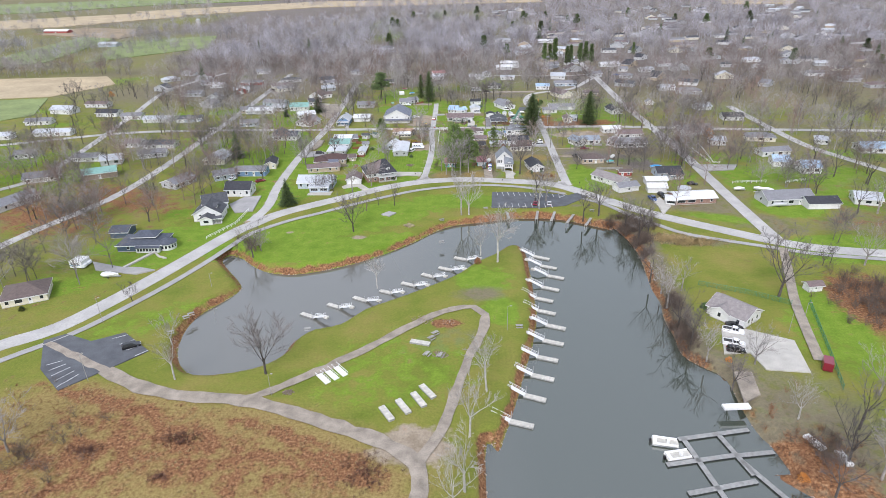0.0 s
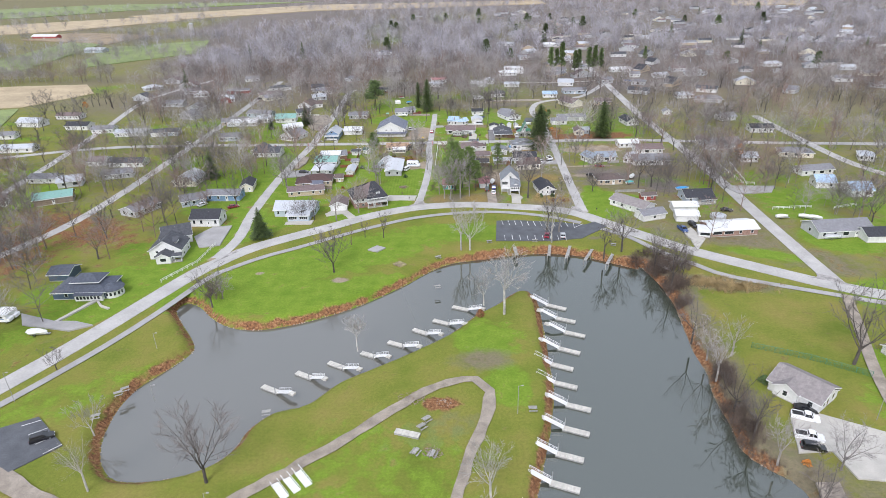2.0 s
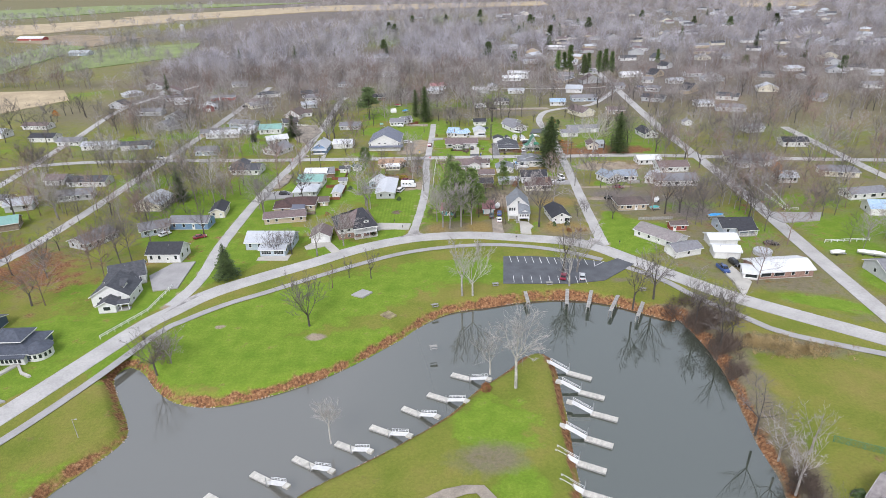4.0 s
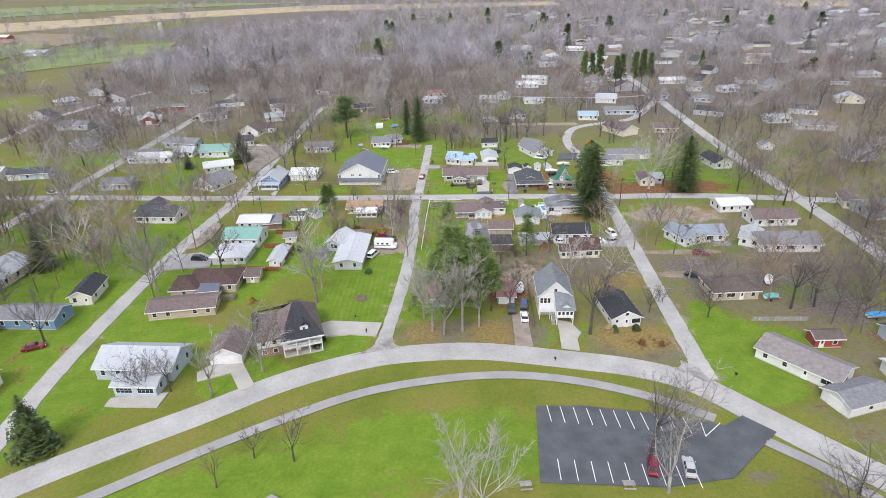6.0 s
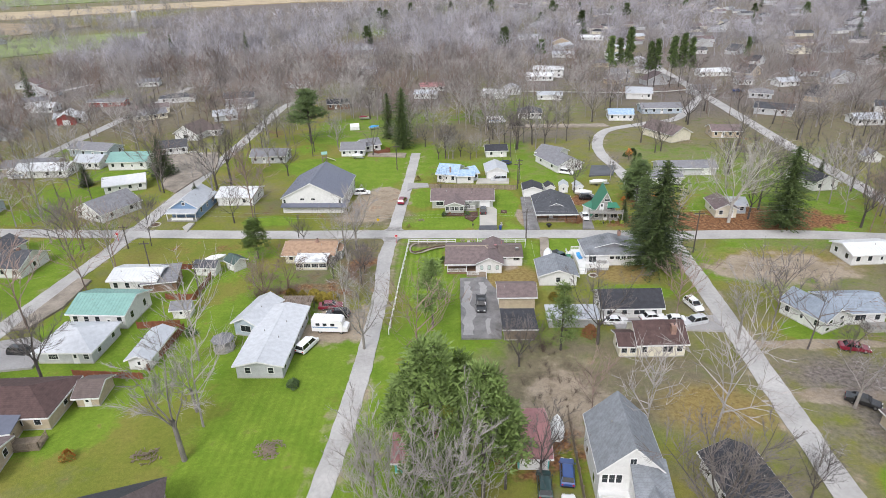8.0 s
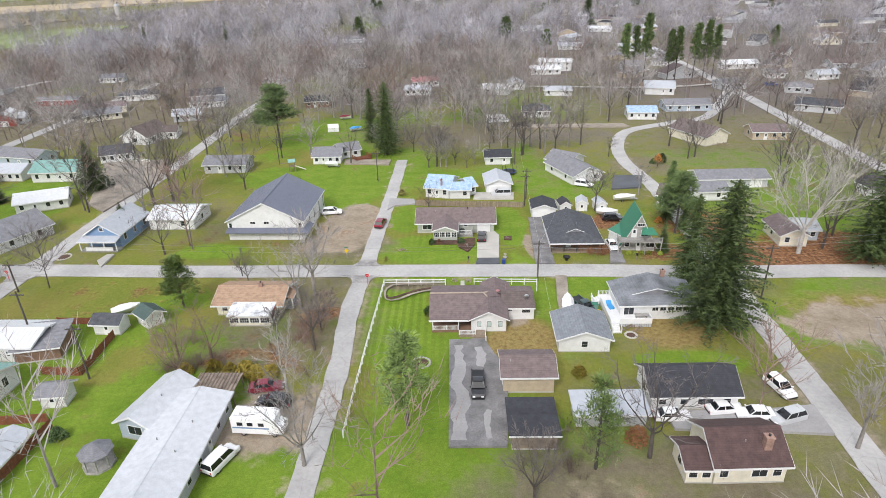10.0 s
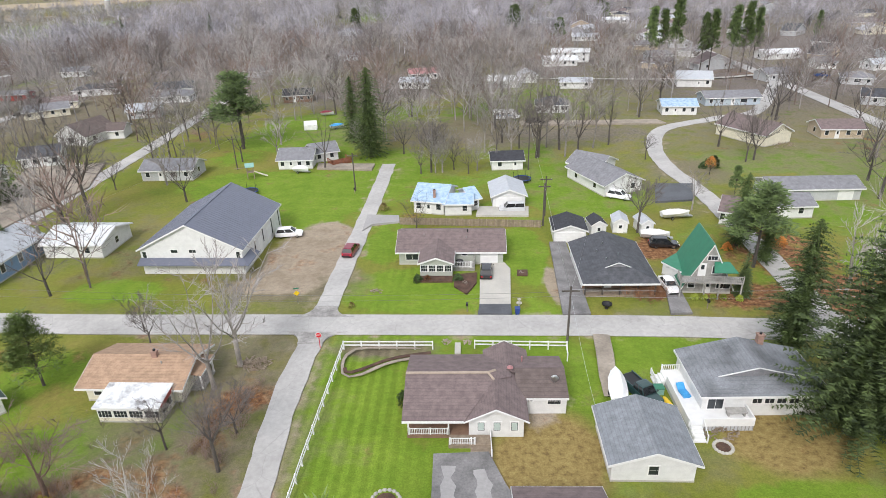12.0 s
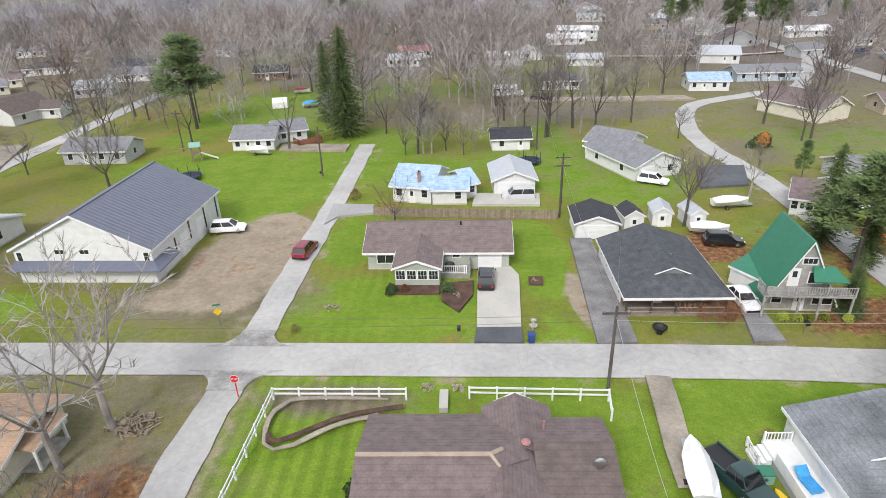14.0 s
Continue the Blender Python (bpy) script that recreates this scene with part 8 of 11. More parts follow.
def tree(x, y, H, kind="bare", v=0, bark="bark", leaf="needles", label="", turn=None, wide=1.0, group=""):
    key = (kind, v, bark, leaf)
    if key not in _tm:
        a, b = TREES[kind, v]
        evergreen = kind in ("spruce", "fir", "pine", "tall", "thin", "round", "column")
        _tm[key] = (a.mesh("trunk", bark), b.mesh("crown", leaf if evergreen else {"bark": "twigs", "bark_grey": "twigs_grey", "bark_white": "twigs_pale", "bark_rust": "twigs_rust"}[bark]), 12.0 if kind in ("spruce", "fir", "column") else 13.0 if kind in ("pine", "tall", "thin", "round") else 10.0)
    a, b, h0 = _tm[key]
    s = H / h0
    names = {"bare": "bare_tree", "open": "bare_tree", "light": "bare_tree", "spruce": "spruce_tree", "fir": "spruce_tree", "pine": "pine_tree", "tall": "pine_tree", "thin": "pine_tree", "round": "cedar_tree", "column": "arborvitae"}
    cats = {"bare": "tree", "open": "tree", "light": "tree", "spruce": "conifer", "fir": "conifer", "pine": "conifer", "tall": "conifer", "thin": "conifer", "round": "conifer", "column": "conifer"}
    e = new(names[kind])
    zz = 0.0
    e.matrix_basis = pose(x, y, zz, 0, 0, (x * 37 + y * 11) % 360 if turn is None else turn) @ Matrix.Diagonal((s * wide, s * wide, s, 1))
    tagged(e, label or {"bare": "leafless grey-brown broadleaf tree in autumn", "open": "broad leafless tree with spreading limbs", "light": "leafless grey-brown street tree", "spruce": "dark green spruce with drooping boughs", "fir": "large dense dark green spruce by the street",
                        "pine": "tall green pine with open crown", "tall": "tall slim pine with a bare lower trunk", "thin": "slender pale green pine with a thin crown", "round": "rounded mid-green cedar beside a street", "column": "narrow dark green columnar conifer"}[kind], cats[kind], group)
    part("trunk", a, None, e)
    part("crown", b, None, e)
    return e


# trees of the marina
WHITE = "pale-barked leafless sycamore by the water"
tree(-31.5, 84.1, 12.7, "open", 0)
tree(-24.4, 144.7, 11.6, "open", 1)
tree(-19.7, 163.7, 5.9, "light", 0)
tree(-14.9, 163.2, 7.4, "light", 1)
tree(-22.6, 159.3, 6, "light", 2, "bark_rust")
for i, a in enumerate(((4.5, 155, 14.3), (6.6, 154.9, 13.4), (12.2, 125.5, 15.9), (8.4, 129.1, 9.2), (26.7, 158.3, 13.1), (6.6, 78.5, 11.5), (3.4, 68.1, 12.1),
                       (2.3, 57.7, 11.3), (0.6, 55, 9.8), (-46.9, 82.9, 9.4), (53.6, 70.7, 8.1), (-51.7, 93.5, 7.7), (-15, 113.9, 7.5))):
    tree(*a, "bare", i % 7, "bark_white", label=WHITE, wide=0.9)
for i, a in enumerate(((42.1, 152.2, 12.1), (49.2, 149.8, 8.4), (69, 107.4, 15.7), (49.9, 110.4, 9), (-66.8, 109.7, 5.4), (53.4, 84.5, 8.4), (88.2, 122.1, 5.4), (94.9, 120.5, 11.8),
                       (51.4, 143, 9.4), (54.4, 144.9, 7.9), (-47, 130.5, 10.3), (-45.9, 133.7, 6.9), (61.3, 68.3, 11.2), (69.2, 75.9, 10.6), (55.7, 61.7, 10.9), (58.4, 58.7, 11),
                       (50.7, 56, 9.6), (-64.9, 66.3, 10.1), (47.9, 134.6, 10.3), (45.3, 109.4, 9), (85.6, 120.8, 5.8))):
    tree(*a, "open" if i % 3 == 2 else "bare", i % 3, "bark_grey" if i % 2 else "bark")
# tall trees round the head of the basin, mirrored in the water
for i, a in enumerate(((37.1, 148.8, 10.7), (42.4, 153, 12.2), (46.7, 142.6, 9.1), (51.1, 137.6, 8.1), (29.4, 164.2, 13.5), (26, 163, 11.9),
                       (44.5, 114.3, 10), (44.6, 103.7, 9.4), (44.3, 96.4, 9.5), (44.6, 90.7, 8.7), (45.5, 85.6, 8.4), (46.6, 77.8, 8.5))):
    tree(*a, "bare", i % 7, "bark_grey" if i % 3 == 1 else "bark", label="slim leafless tree on the bank of the basin")
# street trees
for i, a in enumerate(((-19.8, 199.9, 14.3), (-44.5, 276.6, 16), (-42.2, 278.8, 14.8), (-41.9, 268.4, 12.4), (-21.1, 250.8, 4.6), (-188.4, 307.8, 14.9), (-21.3, 206.7, 9.1), (-34.5, 257.8, 8.5), (-8, 234, 7.6), (-5.4, 217.8, 10.3), (-8.0, 237.6, 5.1), (-12.4, 236.0, 4.8), (-23.6, 233.9, 5.2),
                       (13.1, 197.8, 8.3), (24.7, 189.3, 14.4), (39.6, 219.4, 9.2), (22.6, 218.6, 11.6), (12.8, 214.2, 7.2), (-28.8, 175, 10.5), (-40.1, 175.9, 7.1), (-35, 176.2, 7.1),
                       (-23.5, 180.4, 10.9), (-60.4, 188.8, 10.2), (-39.9, 210.7, 10.5), (-49.2, 204.2, 7.3), (-38.2, 175.7, 6.8), (58.7, 196.1, 11.5), (70.4, 204.2, 9.7), (85.2, 280.7, 9.6),
                       (-45, 290.6, 6.2), (-37.8, 292.4, 8.9), (-31.5, 284.8, 9.1), (3.2, 296.4, 9.5), (5, 296.3, 8.1), (9.1, 295.3, 5.4), (29.2, 271.8, 7.9), (38, 278.7, 6),
                       (55, 299.8, 9.6), (38.1, 301.1, 4.9), (-25.9, 314.5, 8.6), (2.5, 272.9, 5.6), (51.2, 216.5, 4.9), (38.2, 198.9, 4.7))):
    tree(*a, "open" if i % 4 == 1 else "bare", i % 3, "bark_grey" if i % 3 == 0 else "bark")
for a in ((-19.8, 249.1, 4.4), (35.6, 195.4, 5.5), (38.6, 198.4, 3.6), (44.4, 193.8, 7.2)):
    tree(*a, "open", 2, "bark")
for i, a in enumerate(((1.6, 295.8, 6.5), (3.9, 296.1, 7), (6.8, 297.5, 6), (10.5, 296.8, 6.2), (-2.1, 306.9, 8), (-9.1, 307.4, 7))):
    tree(*a, "open", i % 3, "bark_grey" if i % 2 else "bark", label="broad low leafless tree behind a fence")
# trees round the corner yard
tree(-11.5, 242.6, 11.9, "bare", 1, "bark_grey", label="old grey leafless tree with a dense twiggy crown", wide=0.95)
tree(-20.4, 228.9, 7.6, "bare", 1, "bark_rust", label="slim leafless russet tree behind a carport")
tree(-17.9, 231.4, 7.8, "bare", 3, "bark_rust", label="slim leafless russet tree behind a carport", wide=1.15)
tree(-21.9, 232.6, 6.2, "bare", 0, "bark_rust", label="slim leafless russet tree behind a carport")
tree(-9.2, 227.2, 8.6, "bare", 3, "bark_white", label="pale-barked leafless tree beside the side street", wide=0.9)
tree(18.0, 217.4, 8.6, "thin", 0, "bark", "needles_pale", "pale green pine among bare trees behind a shed", wide=1.1)
for i, a in enumerate(((13.8, 302, 9), (16.5, 304.8, 10), (20.5, 303, 11), (25.4, 303.6, 12), (28, 306.2, 12), (31, 308.5, 11), (34.1, 310.2, 11), (23, 309.4, 11), (18.2, 309, 10.5), (12.0, 306.5, 10))):
    tree(*a, "bare", i % 7, "bark_grey" if i % 2 else "bark", label="slim leafless tree in a belt behind the gardens", wide=0.8)
# grove beside the middle street
for i, a in enumerate(((5.1, 190.4, 16.3), (0.4, 190.5, 14.6), (-1.1, 194.2, 10.8), (7.8, 191.9, 11.2), (2.2, 189.7, 13.4))):
    tree(*a, "bare", i % 7, "bark_grey", label="pale grey leafless tree in the grove", wide=0.85)
for i, a in enumerate(((3.6, 196.9, 14.8), (7.9, 194.9, 13.6), (1.3, 199.5, 9.7), (9.9, 196.5, 9.1), (5.9, 199.5, 11.7), (5.1, 192.6, 9.4), (2.8, 194.1, 7.6))):
    tree(*a, "pine", i % 3, "bark", "needles_pale", wide=0.95)
tree(2.7, 222.5, 9.5, "thin", 0, "bark", "needles_pale", "slender pale green young pine in a yard", wide=1.05)
# conifers
for i, a in enumerate(((34.8, 237.6, 17.3), (35.5, 247.6, 12.0), (-7.6, 305.6, 15.5), (-12.1, 315.1, 12.5), (-60.1, 285.9, 10), (-76.7, 214.7, 10.5), (-46.6, 165.2, 8.5), (-44.3, 266, 5.1), (61.1, 253.0, 14.6))):
    tree(*a, "fir" if i in (0, 1, 2, 3, 8) else "spruce", i % 3, leaf="needles_mid" if i in (2, 3) else "needles", wide=(1.75, 1.3, 1.35, 1.2, 1.6, 1.4, 1.6, 1.7, 1.75)[i])
for i, a in enumerate(((-32.3, 312.2, 13.5), (39.3, 267.8, 8.9), (40.5, 263.6, 6.3), (38.9, 262.4, 9.0), (62.3, 387, 17.1), (67.9, 383, 20.1), (77.6, 382, 16.3), (83.1, 381.5, 17.2),
                       (86.2, 381.1, 18.1), (90.8, 385.2, 16.3), (65.6, 387.8, 16.5), (127.5, 421.9, 12.2), (44.5, 281.7, 4.8), (-33.4, 315.9, 11.7), (-124.1, 454.4, 7.6), (75.3, 382.3, 15.4))):
    tree(*a, "fir" if i in (1, 2) else "tall" if 4 <= i <= 11 or i == 15 else "pine", i % 3, leaf="needles_mid", wide=1.35 if i in (0, 1, 2, 3) else 0.72)
tree(-25.7, 243.1, 6.6, "round", 0, "bark", "needles_pale", wide=1.15)
tree(35.2, 256.5, 5.1, "column", 0, wide=1.35)
tree(82.7, 281.1, 5, "column", 0)
tree(-74.1, 279.8, 5.3, "column", 0, wide=2.2, label="broad dark green evergreen by a driveway")
tree(53.1, 255.5, 16.7, "open", 1, "bark_white", label="large pale-barked leafless sycamore by the street")
# trees with the last orange leaves
for a in ((-177.5, 323.2, 5.8), (45.4, 292.8, 3.1), (97.5, 217.6, 7.2)):
    e_ = new("orange_tree")
    e_.matrix_basis = pose(a[0], a[1], 0) @ Matrix.Scale(a[2] / 10.0, 4)
    tagged(e_, "small tree holding its last orange leaves", "tree")
    q = TREES["light", 0]
    part("trunk", q[0].mesh("trunk", "bark"), None, e_)
    part("twigs", q[1].mesh("twigs", "bark_rust"), None, e_)
    part("crown", shrub(7, 3.0, 4.5, 900, 0.14), "orange", e_, m=pose(0, 0, 4.5))


# ---- scattered trees of the town, and the woods beyond ----
_roads = [spline(r, 2.5) for r in (R_CURVE, R_A, R_B, R_C, R_D, R_E, R_F, R_X, R_G)]
_rp = np.array([p for r in _roads for p in r])
_fp = np.array(FOOT)
# open lawns: centre and half sizes
OPEN = [(-8, 215, 9, 26), (9, 262, 20, 13), (4, 290, 14, 14), (-20, 285, 12, 12), (8, 240, 14, 12), (54, 238, 16, 9), (-20, 268, 10, 14), (30, 280, 14, 14), (10, 195, 6, 8), (-33, 200, 8, 10), (30, 240, 10, 10), (-30, 236, 10, 14), (-24, 228, 8, 8), (-60, 300, 13, 11), (-67, 322, 8, 10), (-45, 285, 9, 8)]


def clear(px, py, r):
    if ((_rp[:, 0] - px) ** 2 + (_rp[:, 1] - py) ** 2).min() < (r + 1.6) ** 2:
        return False
    if ((_fp[:, 0] - px) ** 2 + (_fp[:, 1] - py) ** 2 - (_fp[:, 2] + r - 0.4) ** 2).min() < 0:
        return False
    return not any(abs(px - a) < b2 and abs(py - b) < c2 for a, b, b2, c2 in OPEN)


_rng = random.Random(11)
_n = 0
while _n < 250:
    px, py = _rng.uniform(-190, 190), _rng.uniform(150, 345)
    if abs(px) > 0.75 * py + 20 or (abs(px) < 66 and py < 196) or (py < 190 and -75 < px < 100) or (-85 < px < 60 and 195 < py < 292 and _rng.random() < 0.6) or not clear(px, py, 1.2):
        continue
    k = _rng.randrange(4)
    h_ = _rng.uniform(7.5, 12.5)
    bark_ = ("bark", "bark_grey", "bark", "bark")[_rng.randrange(4)]
    wide_ = _rng.uniform(0.9, 1.2)
    # the open lawn behind the white cottage and the yards round the asphalt drive stay free
    if not (abs(px + 24) < 14 and 306 < py < 336) and not (3 < px < 38 and 212 < py < 232):
        tree(px, py, h_, "light", k, bark_, wide=wide_, group="bare trees of the town")
    _n += 1


def joined(name, protos, places, material, label, category="woods"):
    """One mesh of many small trees: places are x, y, height, turn, prototype."""
    vs, fs, off = [], [], 0
    for x, y, H, turn, k in places:
        v, f = protos[k]
        c, s = math.cos(turn), math.sin(turn)
        q = np.empty_like(v)
        q[:, 0], q[:, 1], q[:, 2] = (v[:, 0] * c - v[:, 1] * s) * H + x, (v[:, 0] * s + v[:, 1] * c) * H + y, v[:, 2] * H
        vs.append(q)
        fs.append(f + off)
        off += len(v)
    V, F = np.concatenate(vs).astype(np.float32), np.concatenate(fs).astype(np.int32)
    me = bpy.data.meshes.new(name)
    me.vertices.add(len(V))
    me.vertices.foreach_set("co", V.ravel())
    me.loops.add(F.size)
    me.loops.foreach_set("vertex_index", F.ravel())
    me.polygons.add(len(F))
    me.polygons.foreach_set("loop_start", np.arange(0, F.size, 3, dtype=np.int32))
    me.materials.append(M[material])
    me.update(calc_edges=True)
    return tagged(new(name, me), label, category, kind="stuff")


def woods_proto(seed, limbs, subs, tw, twig):
    """A light tree of unit height for the distance: a thin trunk, rising limbs and a rounded crown of fine twigs."""
    rng = random.Random(seed)
    g = Geo()

    def blade(a, b, w):
        s = (b - a).normalized().orthogonal().normalized() * w
        g.add([a - s, a + s, b], [(0, 1, 2)])

    def rv(s):
        return Vector((rng.uniform(-s, s), rng.uniform(-s, s), rng.uniform(-s, s)))

    top = Vector((rng.uniform(-.06, .06), rng.uniform(-.06, .06), 0.8))
    for a, b in ((0.012, 0.0), (0.0, 0.012)):
        g.add([(-a, -b, -0.02), (a, b, -0.02), top], [(0, 1, 2)])
    for i in range(limbs):
        f = 0.3 + 0.65 * i / limbs
        a = top * f
        az, el = i * 2.4 + rng.uniform(-.4, .4), rng.uniform(0.35, 0.8) + 0.45 * f
        d = Vector((math.cos(az) * math.cos(el), math.sin(az) * math.cos(el), math.sin(el)))
        L = rng.uniform(0.34, 0.48) * (1.25 - 0.55 * f)
        b = a + d * L
        blade(a, b, 0.007)
        for s in range(subs):
            c = a.lerp(b, rng.uniform(0.35, 1))
            e = c + (d + rv(0.9) + Vector((0, 0, 0.2))).normalized() * L * rng.uniform(0.4, 0.65)
            blade(c, e, twig)
            for _ in range(tw):
                c2 = c.lerp(e, rng.uniform(0.2, 1))
                blade(c2, c2 + ((e - c).normalized() + rv(0.8) + Vector((0, 0, 0.15))).normalized() * L * rng.uniform(0.25, 0.42), twig * 0.75)
    return np.array([tuple(p) for p in g.v]), np.array(g.f)


NEAR = [woods_proto(160 + i, 14, 8, 6, 0.0026) for i in range(6)]
MID = [woods_proto(100 + i, 12, 5, 4, 0.0038) for i in range(6)]
FAR = [woods_proto(120 + i, 10, 4, 2, 0.0066) for i in range(6)]
VFAR = [woods_proto(140 + i, 8, 4, 1, 0.0115) for i in range(6)]


def field_side(px, py):
    """West of the line where the fields begin."""
    return px < -150 - 0.35 * (py - 330) if py < 420 else px < -185 + 0.1 * (py - 420)


_rng = random.Random(21)
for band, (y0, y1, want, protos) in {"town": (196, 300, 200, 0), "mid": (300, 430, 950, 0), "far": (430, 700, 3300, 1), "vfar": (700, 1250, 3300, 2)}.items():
    got = 0
    tries = 0
    lists = {"bark": [], "bark_grey": [], "bark_rust": []}
    while got < want and tries < want * 6:
        tries += 1
        py = _rng.uniform(y0, y1)
        px = _rng.uniform(-0.8 * py + 20, 0.8 * py + 20)
        if field_side(px, py):
            if noise.noise((px * 0.008, py * 0.03, 0)) < 0.28:
                continue
        elif noise.noise((px * 0.012, py * 0.012, 3)) < -0.32 + (0.1 if px > 80 else 0):
            continue
        if py < 470 and not clear(px, py, 0.8):
            continue
        if py > 300 and ((np.abs(_fp[:, 0] - px * _fp[:, 1] / py) < _fp[:, 2] * 0.8) & (_fp[:, 1] > py) & (_fp[:, 1] < py * 1.06)).any():
            continue      # a yard open to the street
        if py < 300 and (abs(px) > 150 or (py > 232 and abs(px - 10) < 32)):
            continue
        if 300 < py < 330 and abs(px - 35) < 52 and not (303 < py and -28 < px < 66 and _rng.random() < 0.5):
            continue
        if abs(px + 24) < 12 and 306 < py < 332:
            continue
        if py >= 470 and ((_fp[:, 0] - px) ** 2 + (_fp[:, 1] - py) ** 2 - (_fp[:, 2] - 1) ** 2).min() < 0:
            continue
        lists[_rng.choice(("bark", "bark_grey", "bark_grey", "bark_rust"))].append((px, py, _rng.uniform(8, 13.5), _rng.uniform(0, 6.28), _rng.randrange(6)))
        got += 1
    # beyond the mid band, haze is put into paler twig materials
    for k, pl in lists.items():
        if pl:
            joined("woods", (MID, FAR, VFAR)[protos], pl, {"bark": "twigs" if protos == 0 else "woods_hazy_dark", "bark_grey": "twigs_grey" if protos == 0 else "woods_hazy", "bark_rust": "twigs_rust" if protos == 0 else "twigs_grey"}[k], "dense leafless grey-brown woods and town trees in the distance")

# bare trees between the western and the eastern yards
_rng = random.Random(77)
_cv = np.array(spline(R_CURVE, 3.0))
_lists = {"twigs": [], "twigs_grey": [], "twigs_rust": []}
_n = _t = 0
while _n < 240 and _t < 9000:
    _t += 1
    py = _rng.uniform(95, 285)
    px = _rng.uniform(-0.8 * py - 12, 0.8 * py + 12)
    if -42 < px < 62 or (px < -42 and py > 262) or (px > 62 and py > 275):
        continue
    i = np.argmin((_cv[:, 0] - px) ** 2 + (_cv[:, 1] - py) ** 2)
    if py < _cv[i, 1] + 3 or noise.noise((px * 0.03, py * 0.03, 9)) < -0.12 or not clear(px, py, 0.9):
        continue
    _lists[_rng.choice(("twigs", "twigs", "twigs_grey", "twigs_rust"))].append((px, py, _rng.uniform(7, 12), _rng.uniform(0, 6.28), _rng.randrange(6)))
    _n += 1
for k, pl in _lists.items():
    joined("trees", NEAR, pl, k, "many leafless grey-brown trees between the yards", "trees")

# hedgerows between the fields
_hedge = []
for line, n, wide in ((((-326.8, 420.2), (-280.9, 421.4), (-232.7, 422.3)), 90, 3), (((-339.7, 438), (-316.9, 465.8), (-318.3, 520.1), (-299.6, 568)), 170, 14), (((-260.3, 480.5), (-272.3, 548.2), (-280.4, 625.5)), 60, 6), (((-513.2, 678.4), (-490.5, 718.4), (-473.8, 733.1)), 50, 10), (((-433.7, 743.6), (-352, 739.3), (-229.3, 666.8)), 110, 10), (((-799.3, 1074.6), (-645.6, 1105.3), (-468.9, 1177.3)), 160, 16), (((-257.2, 520.9), (-219.1, 532.4), (-167.9, 507.3)), 90, 20)):
    pts = spline(line, 4.0)
    for _ in range(n):
        p = _rng.choice(pts)
        _hedge.append((p[0] + _rng.gauss(0, wide), p[1] + _rng.gauss(0, wide), _rng.uniform(5, 10), _rng.uniform(0, 6.28), _rng.randrange(6)))
joined("hedgerow", VFAR, _hedge, "twigs_grey", "leafless grey hedgerows between the fields", "hedge")

# far conifers
for i in range(60):
    px, py = _rng.uniform(-150, 420), _rng.uniform(360, 800)
    if abs(px - 40) < 0.6 * py and not field_side(px, py) and (py > 470 or clear(px, py, 1.0)):
        tree(px, py, _rng.uniform(9, 14), _rng.choice(("spruce", "pine")), i % 3, group="conifers in the distance")

# bushes along the east shore and in the yards
_rust, _brown, _tan = [], [], []
def bush_proto(seed):
    """A leafless bush of unit height: many thin stems that fork twice."""
    rng = random.Random(seed)
    g = Geo()

    def stem(a, b, w):
        s = (b - a).normalized().orthogonal().normalized() * w
        g.add([a - s, a + s, b], [(0, 1, 2)])

    for i in range(11):
        az, el = rng.uniform(0, 6.28), rng.uniform(0.7, 1.45)
        a = Vector((rng.uniform(-.12, .12), rng.uniform(-.12, .12), 0))
        d = Vector((math.cos(az) * math.cos(el), math.sin(az) * math.cos(el), math.sin(el)))
        b = a + d * rng.uniform(0.5, 0.95)
        stem(a, b, 0.009)
        for _ in range(5):
            c = a.lerp(b, rng.uniform(0.25, 1))
            e = c + (d + Vector((rng.uniform(-1, 1), rng.uniform(-1, 1), rng.uniform(-.4, .8)))).normalized() * rng.uniform(0.15, 0.34)
            stem(c, e, 0.006)
            for _ in range(2):
                c2 = c.lerp(e, rng.uniform(0.2, 1))
                stem(c2, c2 + (e - c + Vector((rng.uniform(-.2, .2), rng.uniform(-.2, .2), rng.uniform(-.1, .2)))).normalized() * 0.16, 0.005)
    return np.array([tuple(p) for p in g.v]), np.array(g.f)


SHP = [bush_proto(200 + i) for i in range(4)]
_rng = random.Random(31)
east = spline(SHORE_EAST, 0.8)
for (x, y), (nx, ny) in zip(east, normals(east)):
    for _ in range(6):
        o = abs(_rng.gauss(0, 2.4)) + 0.2
        (_brown if _rng.random() < 0.7 else _rust).append((x - nx * o, y - ny * o, _rng.uniform(1.2, 3.4), _rng.uniform(0, 6.28), _rng.randrange(4)))
west = spline(SHORE_PENINSULA + SHORE_WEST + SHORE_NORTH, 1.2)
for (x, y), (nx, ny) in zip(west, normals(west)):
    for _ in range(2):
        o = _rng.uniform(0.3, 1.7)
        (_rust if _rng.random() < 0.7 else _brown).append((x - nx * o, y - ny * o, _rng.uniform(0.2, 0.5), _rng.uniform(0, 6.28), _rng.randrange(4)))
